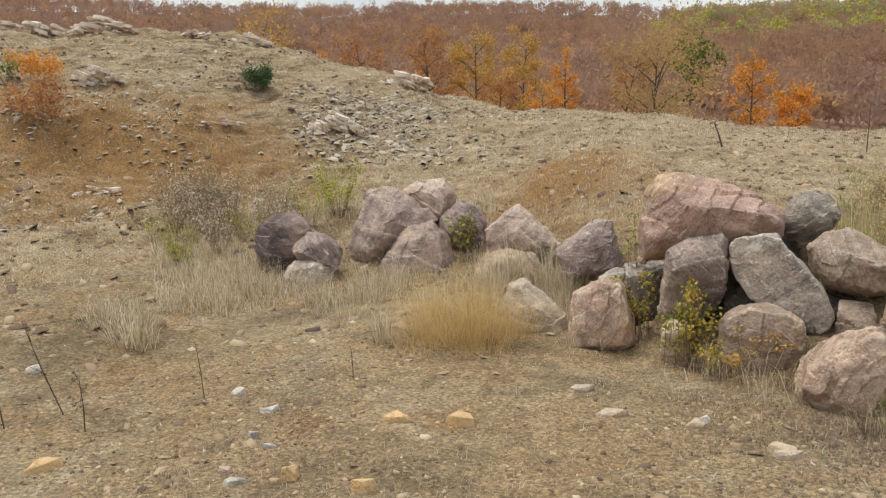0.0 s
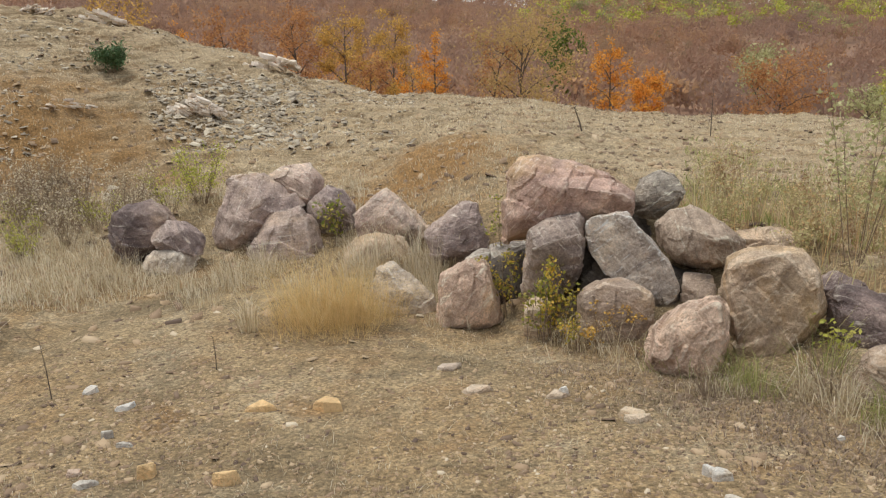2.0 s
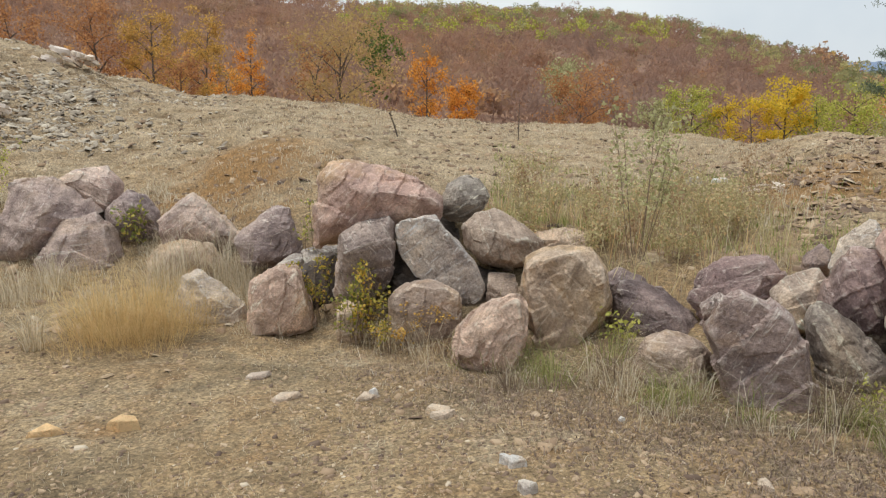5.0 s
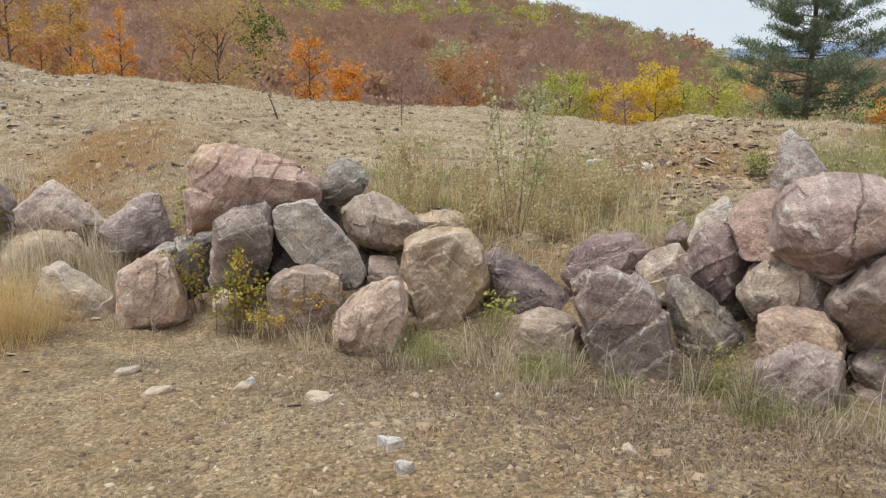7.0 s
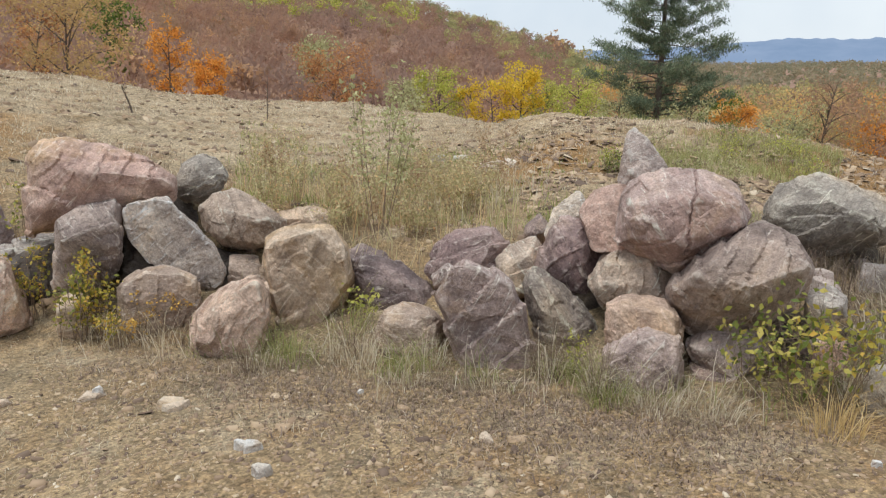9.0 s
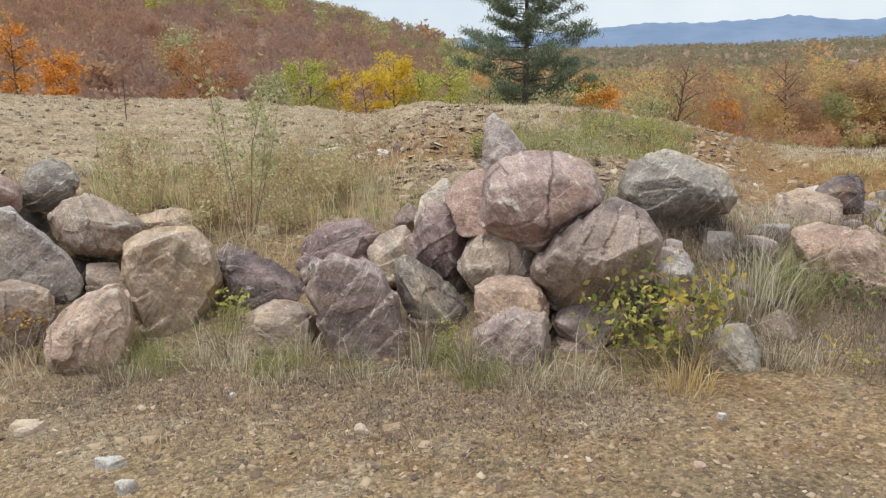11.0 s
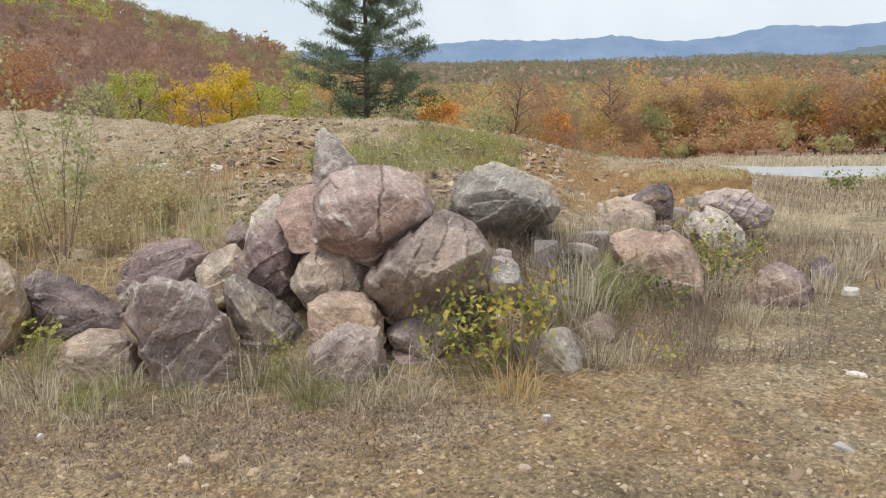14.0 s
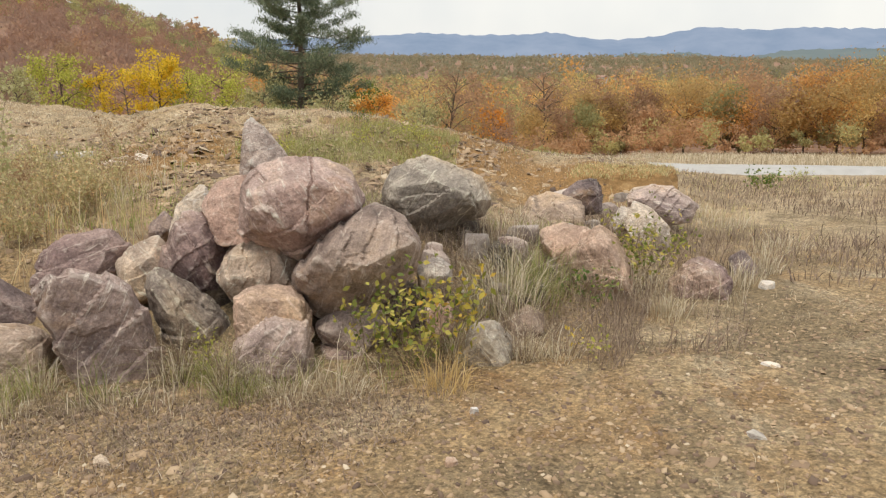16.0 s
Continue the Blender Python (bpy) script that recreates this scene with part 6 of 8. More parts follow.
shrub("grey-brown dead weeds below the bank", -3.78, 10.27, 0.91, 0.76, M_STRAW, 166, stems=16, leaf=0.03, count=160, twig=M_TWIG, name='weed', category='plant', group='dead weeds by the bank', split=False)
shrub("grey-brown dead weeds below the bank", -2.85, 9.29, 0.68, 0.69, M_STRAW, 167, stems=16, leaf=0.03, count=160, twig=M_TWIG, name='weed', category='plant', group='dead weeds by the bank', split=False)
shrub("grey-brown dead weeds below the bank", -3.39, 10.57, 0.70, 0.56, M_STRAW, 168, stems=16, leaf=0.03, count=160, twig=M_TWIG, name='weed', category='plant', group='dead weeds by the bank', split=False)
shrub("grey-brown dead weeds below the bank", -2.87, 9.20, 0.57, 0.45, M_STRAW, 169, stems=16, leaf=0.03, count=160, twig=M_TWIG, name='weed', category='plant', group='dead weeds by the bank', split=False)
shrub("grey-brown dead weeds below the bank", -3.86, 10.65, 0.86, 0.64, M_STRAW, 170, stems=16, leaf=0.03, count=160, twig=M_TWIG, name='weed', category='plant', group='dead weeds by the bank', split=False)
shrub("grey-brown dead weeds below the bank", -3.44, 10.73, 0.94, 0.66, M_STRAW, 171, stems=16, leaf=0.03, count=160, twig=M_TWIG, name='weed', category='plant', group='dead weeds by the bank', split=False)
shrub("yellow-green weeds below the bank", -3.57, 9.84, 0.34, 0.45, M_LEAF_LIME, 172, stems=14, leaf=0.028, count=170, name='weed', category='plant', group='dead weeds by the bank', split=False)
shrub("yellow-green weeds below the bank", -2.96, 10.29, 0.34, 0.57, M_LEAF_LIME, 173, stems=14, leaf=0.028, count=170, name='weed', category='plant', group='dead weeds by the bank', split=False)
shrub("yellow-green weeds below the bank", -3.10, 8.60, 0.32, 0.50, M_LEAF_LIME, 174, stems=14, leaf=0.028, count=170, name='weed', category='plant', group='dead weeds by the bank', split=False)
shrub("yellow-green weeds below the bank", -2.69, 9.85, 0.62, 0.54, M_LEAF_LIME, 175, stems=14, leaf=0.028, count=170, name='weed', category='plant', group='dead weeds by the bank', split=False)
shrub("yellow-green weeds below the bank", -3.39, 9.46, 0.32, 0.52, M_LEAF_LIME, 176, stems=14, leaf=0.028, count=170, name='weed', category='plant', group='dead weeds by the bank', split=False)
shrub("yellow-green weeds below the bank", -3.14, 8.72, 0.52, 0.50, M_LEAF_LIME, 177, stems=14, leaf=0.028, count=170, name='weed', category='plant', group='dead weeds by the bank', split=False)
shrub("yellow-green weeds below the bank", -3.74, 9.55, 0.39, 0.46, M_LEAF_LIME, 178, stems=14, leaf=0.028, count=170, name='weed', category='plant', group='dead weeds by the bank', split=False)
shrub("yellow-green weeds below the bank", -3.18, 8.75, 0.33, 0.37, M_LEAF_LIME, 179, stems=14, leaf=0.028, count=170, name='weed', category='plant', group='dead weeds by the bank', split=False)
shrub("yellow-green weeds below the bank", -2.36, 9.48, 0.60, 0.50, M_LEAF_LIME, 180, stems=14, leaf=0.028, count=170, name='weed', category='plant', group='dead weeds by the bank', split=False)
shrub("tall thin willow sapling with pale leaves", 4.20, 5.10, 1.68, 0.8, M_LEAF_OLIVE, 181, stems=6, leaf=0.05, count=620, upright=1.0, name='willow_sapling', category='sapling', low=0.3)
shrub("slender willow with sparse green tips", 4.75, 5.60, 1.15, 0.9, M_LEAF_OLIVE, 182, stems=6, leaf=0.04, count=330, twig=M_STEM, upright=1.0, name='willow_sapling', category='sapling')
shrub("olive and rusty weeds behind the boulders", 5.93, 5.59, 0.61, 0.54, M_WEEDLEAF, 183, stems=11, leaf=0.034, count=300, twig=M_STEM, name='weed', category='plant', group='olive weeds behind the boulders', split=False)
shrub("olive and rusty weeds behind the boulders", 5.23, 6.96, 0.70, 0.52, M_RUSTGRASS, 184, stems=11, leaf=0.034, count=300, twig=M_STEM, name='weed', category='plant', group='olive weeds behind the boulders', split=False)
shrub("olive and rusty weeds behind the boulders", 4.16, 5.66, 0.53, 0.44, M_WEEDLEAF, 185, stems=11, leaf=0.034, count=300, twig=M_STEM, name='weed', category='plant', group='olive weeds behind the boulders', split=False)
shrub("olive and rusty weeds behind the boulders", 5.24, 6.31, 0.57, 0.40, M_WEEDLEAF, 186, stems=11, leaf=0.034, count=300, twig=M_STEM, name='weed', category='plant', group='olive weeds behind the boulders', split=False)
shrub("olive and rusty weeds behind the boulders", 7.76, 7.19, 0.87, 0.79, M_RUSTGRASS, 187, stems=11, leaf=0.034, count=300, twig=M_STEM, name='weed', category='plant', group='olive weeds behind the boulders', split=False)
shrub("olive and rusty weeds behind the boulders", 3.41, 5.74, 0.30, 0.51, M_WEEDLEAF, 188, stems=11, leaf=0.034, count=300, twig=M_STEM, name='weed', category='plant', group='olive weeds behind the boulders', split=False)
shrub("olive and rusty weeds behind the boulders", 5.84, 5.61, 0.48, 0.46, M_WEEDLEAF, 189, stems=11, leaf=0.034, count=300, twig=M_STEM, name='weed', category='plant', group='olive weeds behind the boulders', split=False)
shrub("olive and rusty weeds behind the boulders", 7.15, 6.71, 0.37, 0.72, M_WEEDLEAF, 190, stems=11, leaf=0.034, count=300, twig=M_STEM, name='weed', category='plant', group='olive weeds behind the boulders', split=False)
shrub("olive and rusty weeds behind the boulders", 6.60, 7.61, 0.57, 0.68, M_WEEDLEAF, 191, stems=11, leaf=0.034, count=300, twig=M_STEM, name='weed', category='plant', group='olive weeds behind the boulders', split=False)
shrub("olive and rusty weeds behind the boulders", 6.15, 5.90, 0.67, 0.39, M_WEEDLEAF, 192, stems=11, leaf=0.034, count=300, twig=M_STEM, name='weed', category='plant', group='olive weeds behind the boulders', split=False)
shrub("olive and rusty weeds behind the boulders", 5.96, 5.93, 0.62, 0.61, M_WEEDLEAF, 193, stems=11, leaf=0.034, count=300, twig=M_STEM, name='weed', category='plant', group='olive weeds behind the boulders', split=False)
shrub("olive and rusty weeds behind the boulders", 5.02, 8.78, 0.66, 0.58, M_WEEDLEAF, 194, stems=11, leaf=0.034, count=300, twig=M_STEM, name='weed', category='plant', group='olive weeds behind the boulders', split=False)
shrub("olive and rusty weeds behind the boulders", 6.83, 7.90, 0.57, 0.70, M_WEEDLEAF, 195, stems=11, leaf=0.034, count=300, twig=M_STEM, name='weed', category='plant', group='olive weeds behind the boulders', split=False)
shrub("olive and rusty weeds behind the boulders", 5.21, 7.42, 0.38, 0.68, M_WEEDLEAF, 196, stems=11, leaf=0.034, count=300, twig=M_STEM, name='weed', category='plant', group='olive weeds behind the boulders', split=False)
shrub("olive and rusty weeds behind the boulders", 4.15, 5.46, 0.36, 0.32, M_WEEDLEAF, 197, stems=11, leaf=0.034, count=300, twig=M_STEM, name='weed', category='plant', group='olive weeds behind the boulders', split=False)
shrub("olive and rusty weeds behind the boulders", 6.57, 6.42, 0.38, 0.67, M_WEEDLEAF, 198, stems=11, leaf=0.034, count=300, twig=M_STEM, name='weed', category='plant', group='olive weeds behind the boulders', split=False)
shrub("olive and rusty weeds behind the boulders", 5.67, 6.93, 0.69, 0.61, M_WEEDLEAF, 199, stems=11, leaf=0.034, count=300, twig=M_STEM, name='weed', category='plant', group='olive weeds behind the boulders', split=False)
shrub("olive and rusty weeds behind the boulders", 4.42, 4.90, 0.45, 0.49, M_WEEDLEAF, 200, stems=11, leaf=0.034, count=300, twig=M_STEM, name='weed', category='plant', group='olive weeds behind the boulders', split=False)
shrub("olive and rusty weeds behind the boulders", 4.25, 5.43, 0.32, 0.50, M_RUSTGRASS, 201, stems=11, leaf=0.034, count=300, twig=M_STEM, name='weed', category='plant', group='olive weeds behind the boulders', split=False)
shrub("olive and rusty weeds behind the boulders", 6.49, 7.01, 0.74, 0.46, M_WEEDLEAF, 202, stems=11, leaf=0.034, count=300, twig=M_STEM, name='weed', category='plant', group='olive weeds behind the boulders', split=False)
shrub("olive and rusty weeds behind the boulders", 7.77, 8.45, 0.60, 0.67, M_WEEDLEAF, 203, stems=11, leaf=0.034, count=300, twig=M_STEM, name='weed', category='plant', group='olive weeds behind the boulders', split=False)
shrub("olive and rusty weeds behind the boulders", 5.84, 5.93, 0.52, 0.48, M_WEEDLEAF, 204, stems=11, leaf=0.034, count=300, twig=M_STEM, name='weed', category='plant', group='olive weeds behind the boulders', split=False)
shrub("olive and rusty weeds behind the boulders", 6.72, 6.61, 0.69, 0.71, M_WEEDLEAF, 205, stems=11, leaf=0.034, count=300, twig=M_STEM, name='weed', category='plant', group='olive weeds behind the boulders', split=False)
shrub("olive and rusty weeds behind the boulders", 5.63, 6.14, 0.44, 0.61, M_WEEDLEAF, 206, stems=11, leaf=0.034, count=300, twig=M_STEM, name='weed', category='plant', group='olive weeds behind the boulders', split=False)
shrub("olive and rusty weeds behind the boulders", 5.90, 6.02, 0.68, 0.48, M_WEEDLEAF, 207, stems=11, leaf=0.034, count=300, twig=M_STEM, name='weed', category='plant', group='olive weeds behind the boulders', split=False)
shrub("olive and rusty weeds behind the boulders", 5.96, 6.82, 0.40, 0.61, M_WEEDLEAF, 208, stems=11, leaf=0.034, count=300, twig=M_STEM, name='weed', category='plant', group='olive weeds behind the boulders', split=False)
shrub("olive and rusty weeds behind the boulders", 6.82, 6.15, 0.53, 0.56, M_RUSTGRASS, 209, stems=11, leaf=0.034, count=300, twig=M_STEM, name='weed', category='plant', group='olive weeds behind the boulders', split=False)
shrub("olive and rusty weeds behind the boulders", 3.85, 5.40, 0.32, 0.46, M_WEEDLEAF, 210, stems=11, leaf=0.034, count=300, twig=M_STEM, name='weed', category='plant', group='olive weeds behind the boulders', split=False)
shrub("olive and rusty weeds behind the boulders", 3.59, 5.90, 0.55, 0.35, M_WEEDLEAF, 211, stems=11, leaf=0.034, count=300, twig=M_STEM, name='weed', category='plant', group='olive weeds behind the boulders', split=False)
shrub("olive and rusty weeds behind the boulders", 5.40, 7.53, 0.36, 0.36, M_WEEDLEAF, 212, stems=11, leaf=0.034, count=300, twig=M_STEM, name='weed', category='plant', group='olive weeds behind the boulders', split=False)
shrub("olive and rusty weeds behind the boulders", 5.37, 5.37, 0.62, 0.34, M_WEEDLEAF, 213, stems=11, leaf=0.034, count=300, twig=M_STEM, name='weed', category='plant', group='olive weeds behind the boulders', split=False)
shrub("olive and rusty weeds behind the boulders", 4.40, 4.76, 0.27, 0.48, M_WEEDLEAF, 214, stems=11, leaf=0.034, count=300, twig=M_STEM, name='weed', category='plant', group='olive weeds behind the boulders', split=False)
shrub("olive and rusty weeds behind the boulders", 3.91, 5.98, 0.56, 0.33, M_WEEDLEAF, 215, stems=11, leaf=0.034, count=300, twig=M_STEM, name='weed', category='plant', group='olive weeds behind the boulders', split=False)
shrub("olive and rusty weeds behind the boulders", 5.83, 5.66, 0.64, 0.38, M_WEEDLEAF, 216, stems=11, leaf=0.034, count=300, twig=M_STEM, name='weed', category='plant', group='olive weeds behind the boulders', split=False)
shrub("olive and rusty weeds behind the boulders", 6.57, 7.11, 0.47, 0.49, M_WEEDLEAF, 217, stems=11, leaf=0.034, count=300, twig=M_STEM, name='weed', category='plant', group='olive weeds behind the boulders', split=False)
shrub("olive and rusty weeds behind the boulders", 6.62, 6.29, 0.51, 0.63, M_WEEDLEAF, 218, stems=11, leaf=0.034, count=300, twig=M_STEM, name='weed', category='plant', group='olive weeds behind the boulders', split=False)
shrub("olive and rusty weeds behind the boulders", 5.06, 6.48, 0.41, 0.60, M_WEEDLEAF, 219, stems=11, leaf=0.034, count=300, twig=M_STEM, name='weed', category='plant', group='olive weeds behind the boulders', split=False)
shrub("olive and rusty weeds behind the boulders", 5.66, 6.11, 0.46, 0.62, M_WEEDLEAF, 220, stems=11, leaf=0.034, count=300, twig=M_STEM, name='weed', category='plant', group='olive weeds behind the boulders', split=False)
shrub("olive and rusty weeds behind the boulders", 5.36, 8.49, 0.83, 0.76, M_WEEDLEAF, 221, stems=11, leaf=0.034, count=300, twig=M_STEM, name='weed', category='plant', group='olive weeds behind the boulders', split=False)
shrub("olive and rusty weeds behind the boulders", 6.39, 7.39, 0.41, 0.47, M_RUSTGRASS, 222, stems=11, leaf=0.034, count=300, twig=M_STEM, name='weed', category='plant', group='olive weeds behind the boulders', split=False)
shrub("olive and rusty weeds behind the boulders", 5.88, 6.60, 0.58, 0.36, M_RUSTGRASS, 223, stems=11, leaf=0.034, count=300, twig=M_STEM, name='weed', category='plant', group='olive weeds behind the boulders', split=False)
shrub("olive and rusty weeds behind the boulders", 4.95, 8.35, 0.39, 0.52, M_WEEDLEAF, 224, stems=11, leaf=0.034, count=300, twig=M_STEM, name='weed', category='plant', group='olive weeds behind the boulders', split=False)
shrub("olive and rusty weeds behind the boulders", 4.57, 8.00, 0.67, 0.43, M_WEEDLEAF, 225, stems=11, leaf=0.034, count=300, twig=M_STEM, name='weed', category='plant', group='olive weeds behind the boulders', split=False)
shrub("olive and rusty weeds behind the boulders", 4.78, 7.97, 0.73, 0.58, M_RUSTGRASS, 226, stems=11, leaf=0.034, count=300, twig=M_STEM, name='weed', category='plant', group='olive weeds behind the boulders', split=False)
shrub("olive and rusty weeds behind the boulders", 5.63, 5.92, 0.67, 0.59, M_WEEDLEAF, 227, stems=11, leaf=0.034, count=300, twig=M_STEM, name='weed', category='plant', group='olive weeds behind the boulders', split=False)
shrub("olive and rusty weeds behind the boulders", 5.23, 6.15, 0.58, 0.48, M_WEEDLEAF, 228, stems=11, leaf=0.034, count=300, twig=M_STEM, name='weed', category='plant', group='olive weeds behind the boulders', split=False)
shrub("green weeds over the low bank", 8.41, 5.66, 0.34, 0.33, M_LEAF_OLIVE, 229, stems=12, leaf=0.03, count=220, name='weed', category='plant', group='green weeds on the bank', split=False)
shrub("green weeds over the low bank", 8.36, 5.59, 0.34, 0.47, M_LEAF_GREEN, 230, stems=12, leaf=0.03, count=220, name='weed', category='plant', group='green weeds on the bank', split=False)
shrub("green weeds over the low bank", 11.60, 4.65, 0.39, 0.53, M_LEAF_LIME, 231, stems=12, leaf=0.03, count=220, name='weed', category='plant', group='green weeds on the bank', split=False)
shrub("green weeds over the low bank", 8.96, 5.56, 0.31, 0.57, M_LEAF_LIME, 232, stems=12, leaf=0.03, count=220, name='weed', category='plant', group='green weeds on the bank', split=False)
shrub("green weeds over the low bank", 8.42, 5.66, 0.42, 0.38, M_LEAF_LIME, 233, stems=12, leaf=0.03, count=220, name='weed', category='plant', group='green weeds on the bank', split=False)
shrub("green weeds over the low bank", 9.19, 4.94, 0.28, 0.57, M_LEAF_OLIVE, 234, stems=12, leaf=0.03, count=220, name='weed', category='plant', group='green weeds on the bank', split=False)
shrub("green weeds over the low bank", 10.11, 6.08, 0.41, 0.42, M_LEAF_OLIVE, 235, stems=12, leaf=0.03, count=220, name='weed', category='plant', group='green weeds on the bank', split=False)
shrub("green weeds over the low bank", 9.13, 4.38, 0.30, 0.50, M_LEAF_OLIVE, 236, stems=12, leaf=0.03, count=220, name='weed', category='plant', group='green weeds on the bank', split=False)
shrub("green weeds over the low bank", 11.37, 5.66, 0.47, 0.48, M_LEAF_GREEN, 237, stems=12, leaf=0.03, count=220, name='weed', category='plant', group='green weeds on the bank', split=False)
shrub("green weeds over the low bank", 10.91, 4.65, 0.49, 0.64, M_LEAF_LIME, 238, stems=12, leaf=0.03, count=220, name='weed', category='plant', group='green weeds on the bank', split=False)
shrub("green weeds over the low bank", 10.37, 3.99, 0.47, 0.55, M_LEAF_LIME, 239, stems=12, leaf=0.03, count=220, name='weed', category='plant', group='green weeds on the bank', split=False)
shrub("green weeds over the low bank", 10.02, 4.91, 0.50, 0.45, M_LEAF_LIME, 240, stems=12, leaf=0.03, count=220, name='weed', category='plant', group='green weeds on the bank', split=False)
bramble("bramble with yellow and green leaves climbing the boulders", 1.84, 5.40, 0.66, 0.42, M_BRAMBLE, 241, canes=12, leaf=0.036, per=12)
bramble("green-leaved bramble beside a boulder", 1.76, 5.50, 0.56, 0.3, M_BUSHLEAF, 242, canes=7, leaf=0.036, per=10)
bramble("bramble with orange-yellow leaves", 1.63, 6.08, 0.6, 0.36, M_BRAMBLE, 243, canes=10, leaf=0.03, per=13)
bramble("low orange-leaved bramble over a squat boulder", 2.14, 5.05, 0.36, 0.66, M_BRAMBLE_ORANGE, 244, canes=13, leaf=0.024, per=9)
bramble("low yellow bramble at the foot of a boulder", 1.93, 5.16, 0.3, 0.44, M_BRAMBLE, 245, canes=8, leaf=0.028, per=9)
bramble("green creeper between pale boulders", 0.21, 8.95, 0.46, 0.5, M_BUSHLEAF, 246, canes=9, leaf=0.05, per=9)
bramble("thin green twigs beside the slab", 1.72, 6.75, 0.78, 0.24, M_BUSHLEAF, 247, canes=5, leaf=0.035, per=8)
shrub("leafy bush with yellow-green leaves by the overhang", 4.00, 1.27, 0.66, 0.72, M_BUSHLEAF, 248, stems=18, leaf=0.05, count=300, name='bush', category='bush')
shrub("bush with yellow leaves by the overhang", 4.12, 1.14, 0.66, 0.62, M_BRAMBLE, 249, stems=11, leaf=0.05, count=150, name='bush', category='bush')
shrub("green shoots at the foot of the overhang", 3.94, 1.50, 0.52, 0.42, M_BUSHLEAF, 250, stems=12, leaf=0.045, count=170, name='bush', category='bush')
shrub("yellow-green bush beside a rusty boulder", 5.98, 0.30, 0.58, 0.72, M_BUSHLEAF, 251, stems=18, leaf=0.042, count=420, name='bush', category='bush')
shrub("green weeds at the foot of a rusty boulder", 5.44, 0.58, 0.24, 0.49, M_LEAF_GREEN, 252, stems=12, leaf=0.04, count=170, name='weed', category='plant')
shrub("tiny yellow-leaved seedling on the gravel edge", 4.56, 0.47, 0.21, 0.14, M_LEAF_YELLOW, 253, stems=3, leaf=0.04, count=18, name='weed', category='plant')
shrub("small green seedling on the gravel edge", 4.39, 0.34, 0.18, 0.20, M_LEAF_LIME, 254, stems=4, leaf=0.03, count=30, name='weed', category='plant')
shrub("green shoots between the blocks", 3.26, 4.04, 0.29, 0.21, M_LEAF_LIME, 255, stems=6, leaf=0.05, count=60, name='weed', category='plant')
shrub("yellow-green twigs in front of a leaning boulder", 3.55, 2.36, 0.37, 0.24, M_LEAF_LIME, 256, stems=7, leaf=0.03, count=70, name='weed', category='plant')
shrub("dark shrub by the roadside", 15.47, -0.58, 0.37, 0.69, M_LEAF_GREEN, 257, stems=14, leaf=0.06, count=260)
shrub("pale green tuft of weeds by the roadside", 17.09, -1.39, 0.31, 0.64, M_LEAF_OLIVE, 258, stems=10, leaf=0.06, count=120)
# grass tufts
tuft("soft golden grass tuft at the foot of the boulders", -0.14, 6.34, 0.89, 0.55, M_GOLD, 259, count=450, lean=1.0, droop=1.0, width=0.0013)
tuft("soft golden grass tuft at the foot of the boulders", 0.04, 6.13, 0.91, 0.54, M_GOLD, 260, count=450, lean=1.0, droop=1.0, width=0.0013)
tuft("soft golden grass tuft at the foot of the boulders", 0.21, 6.33, 0.89, 0.55, M_GOLD, 261, count=450, lean=1.0, droop=1.0, width=0.0013)
tuft("soft golden grass tuft at the foot of the boulders", 0.35, 6.18, 0.72, 0.54, M_GOLD, 262, count=354, lean=1.0, droop=1.0, width=0.0013)
tuft("soft golden grass tuft at the foot of the boulders", 0.52, 6.41, 0.63, 0.56, M_GOLD, 263, count=272, lean=1.0, droop=1.0, width=0.0013)
tuft("soft golden grass tuft at the foot of the boulders", -0.18, 5.95, 0.51, 0.57, M_GOLD, 264, count=272, lean=1.0, droop=1.0, width=0.0013)
tuft("soft golden grass tuft at the foot of the boulders", 0.19, 5.89, 0.51, 0.56, M_GOLD, 265, count=272, lean=1.0, droop=1.0, width=0.0013)
tuft("straw tuft on the gravel", -0.57, 6.09, 0.44, 0.17, M_STRAW, 266, count=120, lean=0.3)
tuft("pale dry tuft on the gravel", -2.70, 6.16, 0.53, 0.37, M_STRAW, 267, count=240, lean=0.5, droop=0.3)
tuft("pale dry grass on the gravel", -3.13, 6.62, 0.34, 0.46, M_STRAW, 268, count=160, lean=0.5)
tuft("tall straw grass among the boulders", 0.41, 7.91, 0.59, 0.37, M_STRAW, 269, count=110, lean=0.45, droop=0.4, width=0.002)
tuft("tall straw grass among the boulders", 0.72, 8.23, 0.71, 0.45, M_STRAW, 270, count=110, lean=0.45, droop=0.4, width=0.002)
tuft("tall straw grass among the boulders", 0.97, 8.12, 0.67, 0.38, M_STRAW, 271, count=110, lean=0.45, droop=0.4, width=0.002)
tuft("tall straw grass among the boulders", 1.15, 7.68, 0.55, 0.36, M_STRAW, 272, count=110, lean=0.45, droop=0.4, width=0.002)
tuft("tall straw grass among the boulders", 1.42, 7.69, 0.43, 0.36, M_STRAW, 273, count=110, lean=0.45, droop=0.4, width=0.002)
tuft("tall straw grass among the boulders", -0.66, 8.30, 0.39, 0.39, M_STRAW, 274, count=110, lean=0.45, droop=0.4, width=0.002)
tuft("tall straw grass among the boulders", -0.34, 8.38, 0.36, 0.52, M_STRAW, 275, count=110, lean=0.45, droop=0.4, width=0.002)
tuft("tall straw grass among the boulders", -0.95, 7.96, 0.44, 0.50, M_STRAW, 276, count=110, lean=0.45, droop=0.4, width=0.002)
